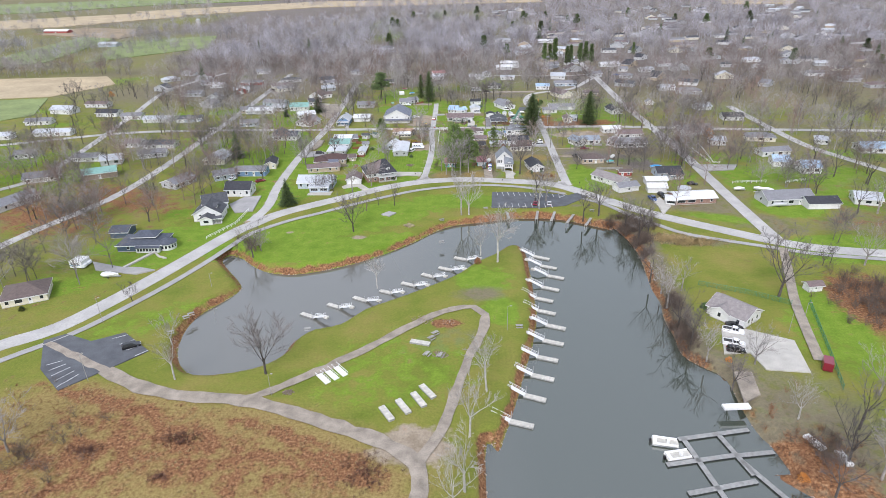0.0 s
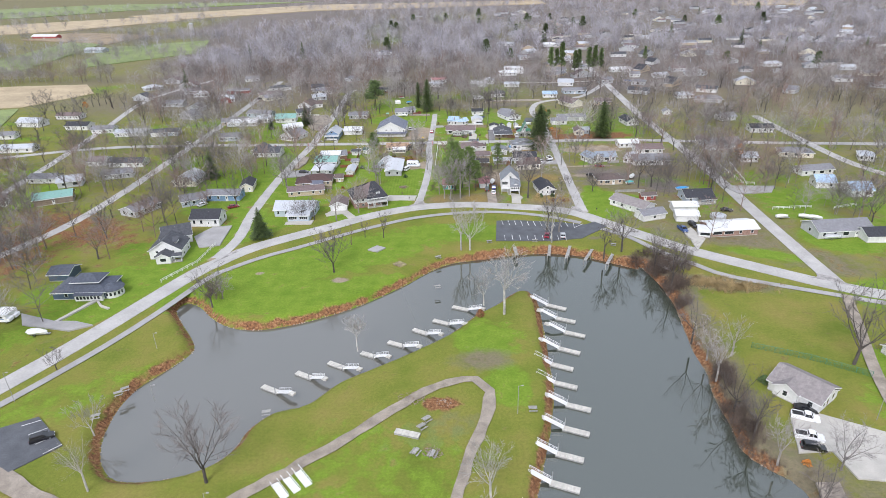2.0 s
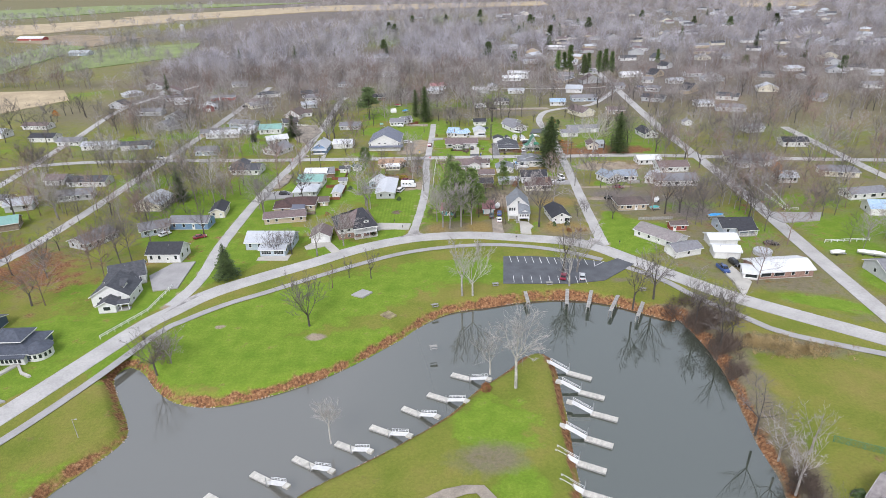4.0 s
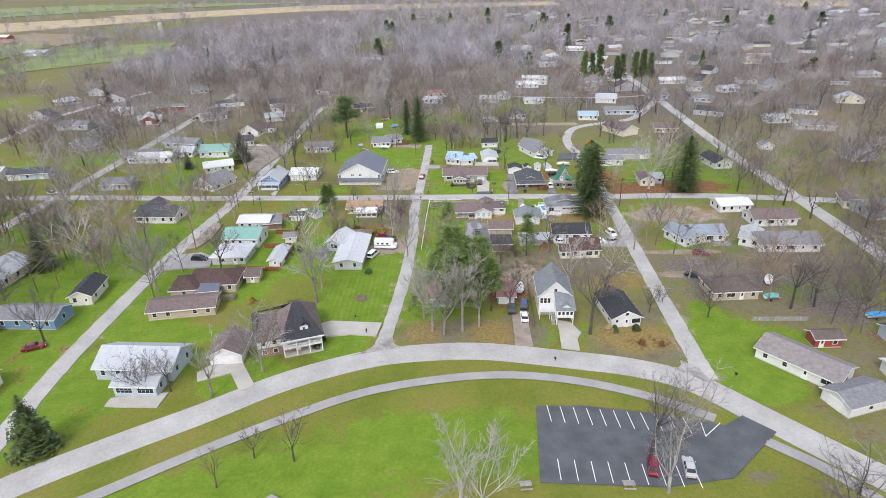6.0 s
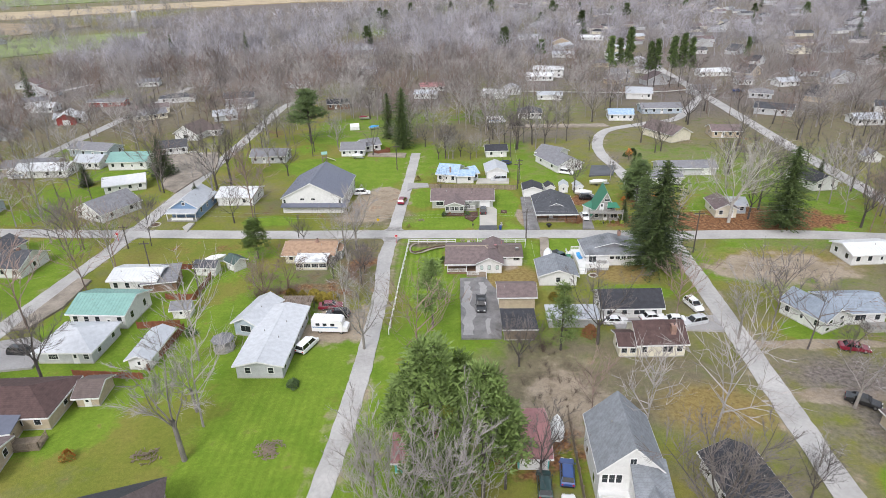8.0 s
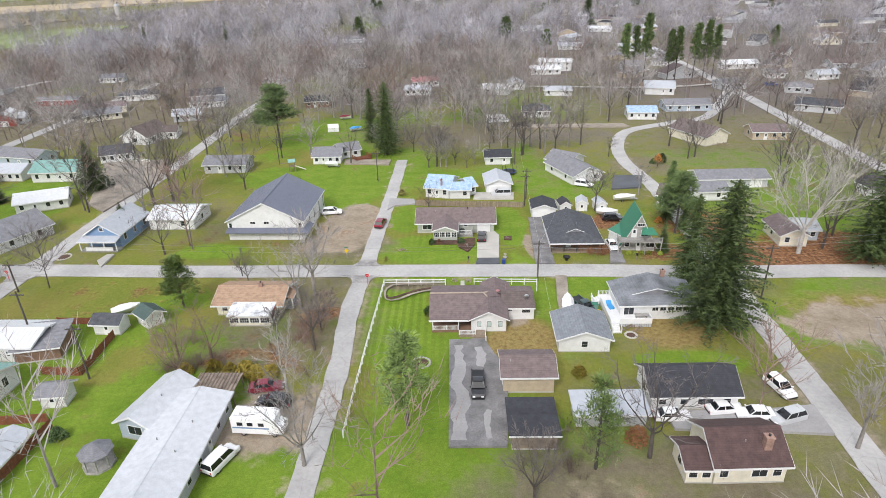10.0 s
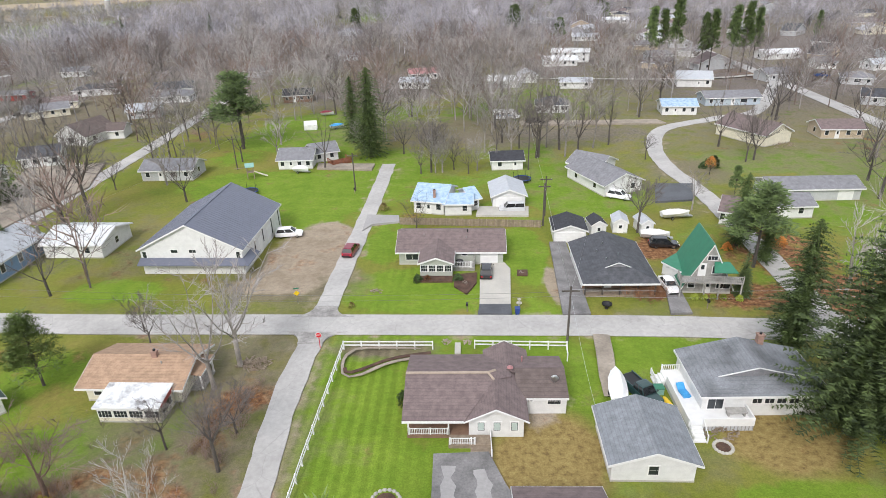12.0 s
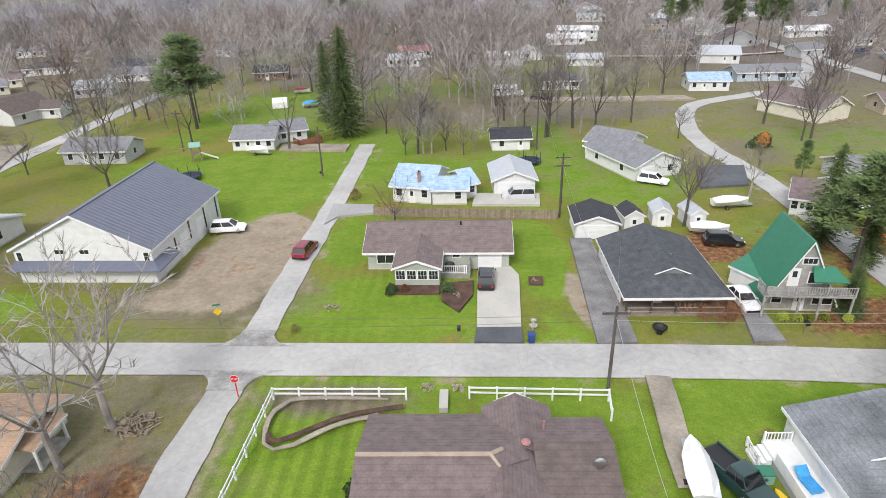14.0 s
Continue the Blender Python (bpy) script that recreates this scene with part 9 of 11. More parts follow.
for cx, cy, rx, ry, n, hh, lst in ((51.8, 61.8, 10, 14, 90, 1.6, _rust), (87.5, 103.3, 9, 14, 170, 3.0, _brown), (-62.3, 63, 10, 12, 60, 2.4, _brown), (-13.1, 235.7, 7, 6, 14, 1.2, _brown), (-3.9, 200.9, 2.0, 8, 40, 1.8, _brown), (-6.8, 234.9, 2.5, 7, 20, 1.8, _brown),
                                   (33.5, 186.6, 4, 1.5, 30, 0.8, _rust), (17.2, 210.9, 5, 8, 36, 1.2, _brown), (14.6, 219.1, 4, 5, 26, 1.8, _brown), (26.4, 256.3, 2.2, 1.2, 26, 1.3, _rust), (51.9, 144.9, 5, 4, 50, 2.4, _brown),
                                   (-49.8, 137.3, 4, 3, 40, 1.8, _brown), (-49.3, 134.9, 3, 3, 20, 1.6, _brown), (49.2, 143.8, 5, 2, 60, 2.4, _brown), (48.3, 150.5, 4, 2, 40, 2.0, _brown), (55.1, 136.3, 6, 2.4, 300, 1.1, _tan), (61.4, 133.8, 6, 2.0, 300, 1.1, _tan)):
    for _ in range(n):
        lst.append((cx + _rng.gauss(0, rx / 2), cy + _rng.gauss(0, ry / 2), hh * _rng.uniform(0.6, 1.2), _rng.uniform(0, 6.28), _rng.randrange(4)))


def sink(places):
    """Leave out what stands in the water or on the steep bank."""
    d = shore_distance(np.array([p[0] for p in places]), np.array([p[1] for p in places]))
    return [p for p, dd in zip(places, d) if dd > 0.0 and ((_rp[:, 0] - p[0]) ** 2 + (_rp[:, 1] - p[1]) ** 2).min() > 6.0]


def on_bank(protos, places, name, material, label, category="shrubs"):
    """Shrubs that follow the slope of the bank, joined."""
    places = sink(places)
    d = shore_distance(np.array([p[0] for p in places]), np.array([p[1] for p in places]))
    zs = bank_height(d)
    vs, fs, off = [], [], 0
    for (x, y, H, turn, k), z in zip(places, zs):
        v, f = protos[k]
        c, s = math.cos(turn), math.sin(turn)
        q = np.empty_like(v)
        q[:, 0], q[:, 1], q[:, 2] = (v[:, 0] * c - v[:, 1] * s) * H + x, (v[:, 0] * s + v[:, 1] * c) * H + y, v[:, 2] * H + z - 0.05
        vs.append(q)
        fs.append(f + off)
        off += len(v)
    me = bpy.data.meshes.new(name)
    me.from_pydata(np.concatenate(vs).tolist(), [], np.concatenate(fs).tolist())
    me.materials.append(M[material])
    return tagged(new(name, me), label, category, kind="stuff")


_dark = []
for cx, cy, rx, ry, n in ((-40.5, 68.1, 3.2, 1.4, 70), (-53.4, 66.1, 2.6, 1.2, 46), (-40.1, 61.0, 1.6, 1.0, 26), (-11.9, 61.0, 4.0, 4.0, 90)):
    for _ in range(n):
        _dark.append((cx + _rng.gauss(0, rx / 2), cy + _rng.gauss(0, ry / 2), _rng.uniform(0.6, 1.2), _rng.uniform(0, 6.28), _rng.randrange(4)))
for cx, cy, rx, ry, n, hh in ((48.0, 135.4, 3.2, 2.2, 90, 3.2), (47.6, 142.6, 3.0, 2.0, 70, 3.4), (47.9, 129.0, 2.0, 2.0, 40, 2.2), (44.2, 94.5, 2.2, 5.0, 90, 2.8), (46.1, 104.7, 1.6, 4.0, 60, 2.6), (44.5, 85.6, 1.8, 3.0, 40, 2.2), (55.0, 63.9, 4, 4, 80, 1.8)):
    for _ in range(n):
        _brown.append((cx + _rng.gauss(0, rx / 2), cy + _rng.gauss(0, ry / 2), hh * _rng.uniform(0.6, 1.2), _rng.uniform(0, 6.28), _rng.randrange(4)))
_russet = []
for cx, cy, rx, ry, n, hh in ((-21.4, 230.6, 2.4, 1.2, 16, 2.0), (-18.4, 231.6, 2.4, 1.0, 14, 1.8), (-8.6, 236.8, 2.4, 4, 26, 2.0), (-7.6, 241.0, 2.0, 2.4, 18, 1.3), (-22.4, 235.6, 2.2, 1.6, 12, 1.9)):
    for _ in range(n):
        _russet.append((cx + _rng.gauss(0, rx / 2), cy + _rng.gauss(0, ry / 2), hh * _rng.uniform(0.6, 1.2), _rng.uniform(0, 6.28), _rng.randrange(4)))
on_bank(SHP, _russet, "thicket", "twigs_rust", "leafless russet thicket in an overgrown yard")
on_bank(SHP, _dark, "bushes", "reeds_dark", "dark russet bushes in the marsh grass")
on_bank(SHP, _rust, "undergrowth", "reeds_rust", "rust-brown dead brush along the water's edge")
on_bank(SHP, _brown, "brushwood", "twigs_brown", "dark brown leafless brushwood on the bank")
on_bank(SHP, _tan, "tall_grass", "reeds", "tall tan dead grass beside the footpath", "grass")
# rough grass of the marsh
TUFT = []
for i in range(4):
    g = shrub(300 + i, 1.0, 1.0, 26, 0.1, True)
    TUFT.append((np.array([tuple(p) for p in g.v]) * np.array([1, 1, 0.7]), np.array(g.f)))
marsh_tan, marsh_rust = [], []
lane = spline(LANE, 2.0)
_lane = np.array(lane)
for _ in range(4000):
    px, py = _rng.uniform(-75, 2), _rng.uniform(14, 82)
    i = np.argmin((_lane[:, 0] - px) ** 2 + (_lane[:, 1] - py) ** 2)
    if py > _lane[i, 1] - 2.2 or (px > _lane[i, 0] - 3.0 and py < 60):
        continue
    q = noise.noise((px * 0.09, py * 0.12, 7))
    (marsh_rust if q > -0.02 else marsh_tan).append((px, py, _rng.uniform(0.35, 0.8), _rng.uniform(0, 6.28), _rng.randrange(4)))
on_bank(TUFT, marsh_tan, "marsh_grass", "reeds", "tall dry tan marsh grass", "grass")
on_bank(TUFT, marsh_rust, "marsh_brush", "reeds_rust", "rust-brown marsh brush", "grass")


# ---- docks and marina things ----
def dock(x, y, rz, L, label="white gangway with handrails and a pale floating dock", shore_z=-0.25):
    """A landing, a sloping gangway with handrails, a float and its two piles; local x runs from the shore out."""
    e = thing("dock", x, y, 0, rz, label, "dock", "floating docks")
    x0, x1 = -L / 2, L / 2
    xm = x0 + L * 0.48
    zf = WATER + 0.3
    part("landing", Geo().box(x0 - 0.1, -0.38, shore_z - 0.35, x0 + L * 0.12, 0.38, shore_z), "dockwood", e)
    a, b = x0 + L * 0.1, xm + 0.15
    part("gangway", Geo().slab([(a, -0.4, shore_z + 0.05), (b, -0.4, zf + 0.1), (b, 0.4, zf + 0.1), (a, 0.4, shore_z + 0.05)], 0.1), "trim", e)
    for s in (-0.4, 0.4):
        g = Geo()
        g.tube((a, s, shore_z + 0.55), (b, s, zf + 0.6), 0.03, 0.03, 4).tube((a, s, shore_z + 0.3), (b, s, zf + 0.35), 0.02, 0.02, 4)
        for i in range(6):
            t = i / 5
            z = shore_z + (zf - shore_z) * t
            g.tube((a + (b - a) * t, s, z), (a + (b - a) * t, s, z + 0.58), 0.025, 0.025, 4)
        part("handrail", g, "trim", e)
    f = part("float", Geo().box(xm, -0.48, WATER - 0.2, x1, 0.48, zf - 0.06), "dockgrey", e)
    n = max(4, int((x1 - xm) / 0.22))
    for i in range(n):
        u = xm + (x1 - xm) * i / n
        part("plank", cached(("dplank", round((x1 - xm) / n, 2)), lambda: Geo().box(0.008, -0.5, -0.03, (x1 - xm) / n - 0.008, 0.5, 0.03).mesh("plank", "dockwood")), None, f, m=pose(u, 0, zf - 0.028))
    part("pile", Geo().tube((xm + 0.2, 0.58, WATER - 1), (xm + 0.2, 0.58, WATER + 1.7), 0.05, 0.05, 6), "steel", e)
    return e


for a in ((21.5, 131, -27.8, 8), (22.5, 125.9, -25, 7.7), (23.3, 120.9, -24.9, 7.7), (21.3, 115.6, -26.1, 7.7), (19.2, 110.9, -25.4, 7.7), (18.9, 105.8, -23.6, 7.6),
          (19.9, 100.2, -22.5, 7.6), (18.5, 94.9, -22.5, 7.7), (16.6, 89.7, -21.3, 7.6), (14.9, 84.4, -22.2, 7.8), (13, 79, -23.1, 7.2), (9.9, 72.8, -20.2, 7.6)):
    dock(*a)
for a in ((5.3, 129.6, 155.6, 7), (1.5, 124.4, 154.1, 7.2), (-2.7, 121.1, 149.4, 6.7), (-6.9, 117.1, 153.1, 7.1), (-11.9, 114, 153.2, 6.3), (-17, 110.8, 150.3, 7.3), (-22.3, 108.2, 151.1, 6.8), (-27.1, 104.5, 151, 7.1)):
    dock(*a)


def pier(x, y, rz, L):
    e = thing("fishing_pier", x, y, 0, rz, "narrow weathered wooden fishing pier over the bank", "pier", "fishing piers")
    n = max(5, int(L / 0.3))
    for s in (-0.25, 0.25):
        part("beam", Geo().box(-L / 2, s - 0.04, -0.28, L / 2, s + 0.04, -0.1), "greywood", e)
    for i in range(n):
        part("plank", cached(("pplank", round(L / n, 2)), lambda: Geo().box(0.01, -0.36, -0.1, L / n - 0.01, 0.36, -0.05).mesh("plank", "greywood")), None, e, m=pose(-L / 2 + L * i / n, 0, 0))
    for u in (0.1, L / 2 - 0.15):
        for s in (-0.3, 0.3):
            part("pile", Geo().tube((u, s, WATER - 1.0), (u, s, -0.05), 0.06, 0.06, 6), "greywood", e)


for a in ((17.4, 155.8, -89, 7.9), (25.7, 155.1, -101.4, 8.1), (30, 153.7, -107.9, 8.4), (34.6, 152, -116.5, 8.6), (39.2, 150, -116.5, 8.6)):
    pier(*a)


def stored_float(x, y, rz, L, w=1.0, material="dockwood", label="beige floating dock section stored on the grass"):
    e = thing("dock_section", x, y, 0, rz, label, "dock section", "stored dock sections")
    n = int(L / 0.25)
    part("hull", Geo().box(-L / 2, -w / 2, 0.0, L / 2, w / 2, 0.34), "dockgrey" if material == "dockwood" else material, e)
    for i in range(n):
        part("plank", cached(("splank", round(L / n, 2), round(w, 2), material), lambda: Geo().box(0.008, -w / 2 - 0.03, 0.344, L / n - 0.008, w / 2 + 0.03, 0.4).mesh("plank", material)), None, e, m=pose(-L / 2 + L * i / n, 0, 0))


for a in ((-9.5, 73.2, -58.3, 3.7), (-7, 74.8, -58.6, 3.8), (-4.6, 76.4, -59.9, 3.9), (-3.2, 78.4, -56.5, 3.9), (-4.9, 92.5, -17.7, 3.8)):
    stored_float(*a)


def stored_gangway(x, y, rz, L):
    e = thing("gangway", x, y, 0, rz, "white aluminium gangway stored on the grass", "gangway", "stored gangways")
    part("tread", Geo().box(-L / 2, -0.5, 0.0, L / 2, 0.5, 0.1), "trim", e)
    for s in (-0.5, 0.5):
        g = Geo().tube((-L / 2, s, 0.55), (L / 2, s, 0.55), 0.04, 0.04, 4)
        for i in range(6):
            u = -L / 2 + L * i / 5
            g.tube((u, s, 0.1), (u, s, 0.55), 0.03, 0.03, 4)
        part("handrail", g, "trim", e)


for a in ((-21.2, 82.5, -50, 3.4), (-20, 83.6, -48.7, 3.7), (-18.7, 84.7, -50.3, 3.9)):
    stored_gangway(*a)


def picnic_table(x, y, rz):
    e = thing("picnic_table", x, y, 0, rz, "weathered grey picnic table on the grass", "picnic table", "picnic tables")
    part("tabletop", Geo().box(-0.65, -0.27, 0.48, 0.65, 0.27, 0.53), "greywood", e)
    for s in (-0.55, 0.55):
        part("bench", Geo().box(-0.65, s - 0.1, 0.28, 0.65, s + 0.1, 0.32), "greywood", e)
    for s in (-0.45, 0.45):
        part("leg", Geo().tube((s, -0.5, 0), (s, 0.15, 0.48), 0.03, 0.03, 4).tube((s, 0.5, 0), (s, -0.15, 0.48), 0.03, 0.03, 4), "greywood", e)


for a in ((-52.1, 104, 30), (-52.7, 102.9, 30), (-53.5, 97.4, 20), (14.1, 97.4, 0), (-2.1, 95.5, 40), (-2.8, 93.9, 40), (-3.5, 88.8, 60), (-1.1, 88.3, 70), (-27, 97.6, 10), (-1, 136.7, 10), (-1, 151, 20), (11.5, 159.1, 5), (41.1, 155.8, -20), (22.7, 159.1, 0)):
    picnic_table(*a)


# the grid of grey walkways in the south-east
def walkway(x, y, rz, L, w=0.75):
    e = thing("floating_walkway", x, y, 0, rz, "grey weathered floating walkway with dark edges", "dock", "floating walkways")
    part("float", Geo().box(-L / 2, -w / 2, WATER - 0.2, L / 2, w / 2, WATER + 0.2), "black", e)
    n = max(4, int(L / 0.5))
    for i in range(n):
        part("plank", cached(("wplank", round(L / n, 2), round(w, 2)), lambda: Geo().box(0.01, -w / 2 - 0.02, 0, L / n - 0.01, w / 2 + 0.02, 0.05).mesh("plank", "dockgrey")), None, e, m=pose(-L / 2 + L * i / n, 0, WATER + 0.204))


for a in ((40.4, 69.2, 9, 11.5), (36.5, 64.1, 9, 10.5), (44.6, 65.1, 6.2, 6.1), (37.6, 59.1, 10.9, 10.4), (36.3, 62.7, -81.8, 11.6), (41.9, 65.2, -78.2, 8.4), (43.7, 60.4, -66.6, 7.7)):
    walkway(*a)
stored_float(*(45.4, 73.5, -5.7, 5.1)[:2], 2, 4.2, 1.1, "trim", "white floating dock at the bank")


def pontoon(x, y, rz, L, label):
    e = thing("pontoon_boat", x, y, WATER, rz, label, "boat")
    for s in (-0.55, 0.55):
        part("pontoon", Geo().tube((-L / 2, s, 0.05), (L / 2, s, 0.05), 0.2, 0.2, 8), "steel", e)
    part("deck", Geo().box(-L / 2, -0.75, 0.25, L / 2, 0.75, 0.33), "dockwood", e)
    part("fence", Geo().box(-L / 2 + 0.1, -0.74, 0.33, L / 2 - 0.2, -0.7, 0.75), "car_white", e)
    part("fence", Geo().box(-L / 2 + 0.1, 0.7, 0.33, L / 2 - 0.2, 0.74, 0.75), "car_white", e)
    part("seat", Geo().box(-L / 2 + 0.15, -0.65, 0.33, -L / 2 + 0.7, 0.65, 0.65), "sheet", e)
    part("console", Geo().box(0.2, -0.2, 0.33, 0.6, 0.25, 0.95), "sheet", e)
    part("motor", Geo().box(-L / 2 - 0.35, -0.15, 0.0, -L / 2 - 0.05, 0.15, 0.6), "black", e)


pontoon(32.5, 67.6, -13.4, 3.8, "white covered pontoon boat moored at a walkway")
pontoon(33.5, 64.9, 9.2, 3.8, "tan pontoon boat moored at a walkway")
for a in ((53.2, 65.6, -70.6, 3.1), (55.6, 62.5, -86.6, 2.8)):
    stored_float(*a, 1.0, "trim", "white dock section lying on the leafy bank")


# ---- vehicles ----
WHEEL = {}


def wheel(e, x, y, r=0.23, w=0.15):
    if r not in WHEEL:
        WHEEL[r] = (Geo().tube((0, -w / 2, 0), (0, w / 2, 0), r, r, 14).mesh("tyre", "tyre"), Geo().tube((0, -w / 2 - 0.012, 0), (0, w / 2 + 0.012, 0), r * 0.6, r * 0.6, 10).mesh("rim", "steel"))
    t, q = WHEEL[r]
    h = new("wheel")
    h.parent = e
    h.matrix_basis = pose(x, y, r)
    part("tyre", t, None, h)
    part("rim", q, None, h)


def loft(rows):
    """A closed skin over cross-sections of equal count, front to back."""
    n = len(rows[0])
    vs = [p for r in rows for p in r]
    fs = [(i * n + k, i * n + (k + 1) % n, (i + 1) * n + (k + 1) % n, (i + 1) * n + k) for i in range(len(rows) - 1) for k in range(n)]
    fs += [tuple(range(n))[::-1], tuple(range((len(rows) - 1) * n, len(rows) * n))]
    return Geo().add(vs, fs)


def car(x, y, rz, paint="car_black", kind="suv", label="", name="car"):
    """A parked vehicle: a lofted body, cabin glass, roof, wheels, lamps and bumpers; local x is forward."""
    L, Wd, Hb, Hc = {"sedan": (4.7, 1.8, 0.92, 1.42), "suv": (4.7, 1.88, 1.0, 1.66), "pickup": (5.6, 1.95, 1.1, 1.82), "van": (4.9, 1.95, 1.0, 1.75)}[kind]
    L, Wd, Hb, Hc = L * K, Wd * K, Hb * K, Hc * K
    e = thing(name, x, y, 0.06, rz, label, {"pickup": "pickup truck", "van": "van"}.get(kind, "car"), "parked vehicles")
    z0, hw = 0.2, Wd / 2

    def sec(u, top, half):
        return [(u, -half, z0), (u, half, z0), (u, half, top * 0.75), (u, half * 0.94, top), (u, -half * 0.94, top), (u, -half, top * 0.75)]

    hood = Hb * (0.93 if kind != "sedan" else 0.9)
    rows = [sec(-L / 2, Hb * 0.86, hw * 0.88), sec(-L / 2 + 0.12, Hb, hw), sec(-L * 0.2, Hb, hw), sec(L * 0.16, Hb, hw), sec(L * 0.2, hood, hw), sec(L / 2 - 0.2, hood * 0.88, hw * 0.97), sec(L / 2, hood * 0.62, hw * 0.85)]
    b = part("body", loft(rows), paint, e)
    c0, c1, r0, r1 = {"sedan": (-0.36, 0.2, -0.24, 0.06), "suv": (-0.465, 0.24, -0.39, 0.07), "pickup": (-0.06, 0.25, -0.04, 0.15), "van": (-0.48, 0.3, -0.45, 0.16)}[kind]
    q = hw * 0.9
    w = hw * 0.72
    part("glasshouse", Geo().add([(c0 * L, -q, Hb - 0.01), (c1 * L, -q, Hb - 0.01), (c1 * L, q, Hb - 0.01), (c0 * L, q, Hb - 0.01), (r0 * L, -w, Hc - 0.03), (r1 * L, -w, Hc - 0.03), (r1 * L, w, Hc - 0.03), (r0 * L, w, Hc - 0.03)],
                                 [(0, 1, 5, 4), (1, 2, 6, 5), (2, 3, 7, 6), (3, 0, 4, 7), (4, 5, 6, 7)]), "carglass", e)
    part("roof", loft([[(u, -v, z - 0.05), (u, v, z - 0.05), (u, v * 0.97, z - 0.015), (u, v * 0.7, z + 0.012), (u, -v * 0.7, z + 0.012), (u, -v * 0.97, z - 0.015)]
                       for u, v, z in ((r0 * L - 0.04, w * 0.93, Hc - 0.025), (r0 * L + 0.1, w + 0.012, Hc), ((r0 + r1) / 2 * L, w + 0.012, Hc + 0.012), (r1 * L - 0.08, w + 0.012, Hc), (r1 * L + 0.04, w * 0.93, Hc - 0.03))]), paint, e)
    for s in (-1, 1):
        for a0, a1 in ((c1, r1), ((c0 + c1) / 2, (r0 + r1) / 2), (c0, r0)):
            part("pillar", Geo().tube((a0 * L, s * q, Hb - 0.02), (a1 * L, s * w, Hc - 0.02), 0.035, 0.03, 4), paint, e)
        part("headlight", Geo().box(L / 2 - 0.1, s * hw * 0.6 - 0.12, hood * 0.58, L / 2 + 0.01, s * hw * 0.6 + 0.12, hood * 0.72), "trim", e)
        part("tail_light", Geo().box(-L / 2 - 0.012, s * hw * 0.72 - 0.08, Hb * 0.6, -L / 2 + 0.06, s * hw * 0.72 + 0.08, Hb * 0.84), "sign_red", e)
        part("mirror", Geo().box(c1 * L - 0.12, s * (hw + 0.06) - 0.05, Hb, c1 * L, s * (hw + 0.06) + 0.05, Hb + 0.1), paint, e)
        for u in (-0.3, 0.31):
            wheel(e, u * L, s * (hw - 0.09), 0.25 if kind != "sedan" else 0.23)
    part("bumper", Geo().box(L / 2 - 0.06, -hw * 0.85, z0, L / 2 + 0.03, hw * 0.85, z0 + 0.14), "black", e)
    part("bumper", Geo().box(-L / 2 - 0.03, -hw * 0.85, z0, -L / 2 + 0.06, hw * 0.85, z0 + 0.14), "black", e)
    if kind == "pickup":
        part("bed", Geo().box(-L / 2 + 0.15, -hw * 0.8, Hb + 0.002, -0.08 * L, hw * 0.8, Hb + 0.012), "black", e)
        for s in (-1, 1):
            y0, y1 = sorted((s * hw * 0.82, s * hw * 0.95))
            part("bed_rail", Geo().box(-L / 2 + 0.1, y0, Hb, -0.07 * L, y1, Hb + 0.1), paint, e)
    return e


car(10.7, 261.5, 87, "car_black", "suv", "black SUV parked on the concrete driveway")
car(-13.2, 272.1, 6.8, "car_white", "suv", "white SUV parked on the gravel lot")
car(-4.7, 267.1, 81.6, "car_red", "suv", "dark red SUV parked at the roadside")
car(14.7, 279.4, -178.8, "car_silver", "van", "silver estate car in front of a garage")
car(28.7, 258, -86.4, "car_white", "sedan", "white sedan parked beside the A-frame")
car(31.1, 267.7, -7, "car_black", "suv", "black SUV parked on the leafy lawn")
car(29.7, 283.4, -29.5, "car_white", "suv", "white SUV parked beside a house")
car(21.6, 241.6, -65.2, "car_green", "pickup", "dark green pickup truck on the gravel drive", "pickup_truck")
car(9, 227.5, -91, "car_black", "pickup", "black pickup truck on the asphalt driveway", "pickup_truck")
car(36.9, 226.9, -76.3, "car_white", "suv", "white SUV parked by the street")
car(35.6, 222.8, -162.7, "car_silver", "suv", "silver SUV parked by the street")
car(33.0, 223.3, 178, "car_white", "sedan", "white sedan on the pale concrete drive")
car(-9.9, 225.3, 174, "car_black", "suv", "dark car behind the motorhome")
car(-12.3, 218.2, 68, "car_white", "van", "white van beside the long house")
car(25.8, 223.1, -0.8, "car_white", "sedan", "white sedan behind a house")
car(30.7, 224, 6, "car_white", "sedan", "white sedan behind a house")
car(13.3, 196.6, 86.3, "car_green", "suv", "dark green SUV on the dirt drive")
car(15.5, 198, 82.6, "car_blue", "suv", "dark blue SUV on the dirt drive")
car(15.1, 193.9, 88.6, "car_white", "sedan", "white sedan on the dirt drive")
car(-46.7, 217.2, -3.8, "car_black", "suv", "black SUV on the pale drive")
car(-11.2, 227.5, 8, "car_red", "sedan", "dark red car behind the motorhome")
car(26.1, 161.8, 75.3, "car_red", "sedan", "red hatchback in the car park")
car(30, 161.5, 80.1, "car_silver", "sedan", "grey sedan in the car park")
car(-59, 92.8, 29.1, "car_black", "suv", "black SUV in the car park")
car(53.9, 94.4, -22.8, "car_white", "pickup", "white pickup truck by the marina house", "pickup_truck")
car(52.3, 90.4, -19, "car_white", "pickup", "white pickup truck by the marina house", "pickup_truck")
car(51.8, 88.3, -14.6, "car_black", "suv", "black SUV on the concrete pad")
car(54.9, 96.2, -20.2, "car_black", "sedan", "black car close to the marina house")
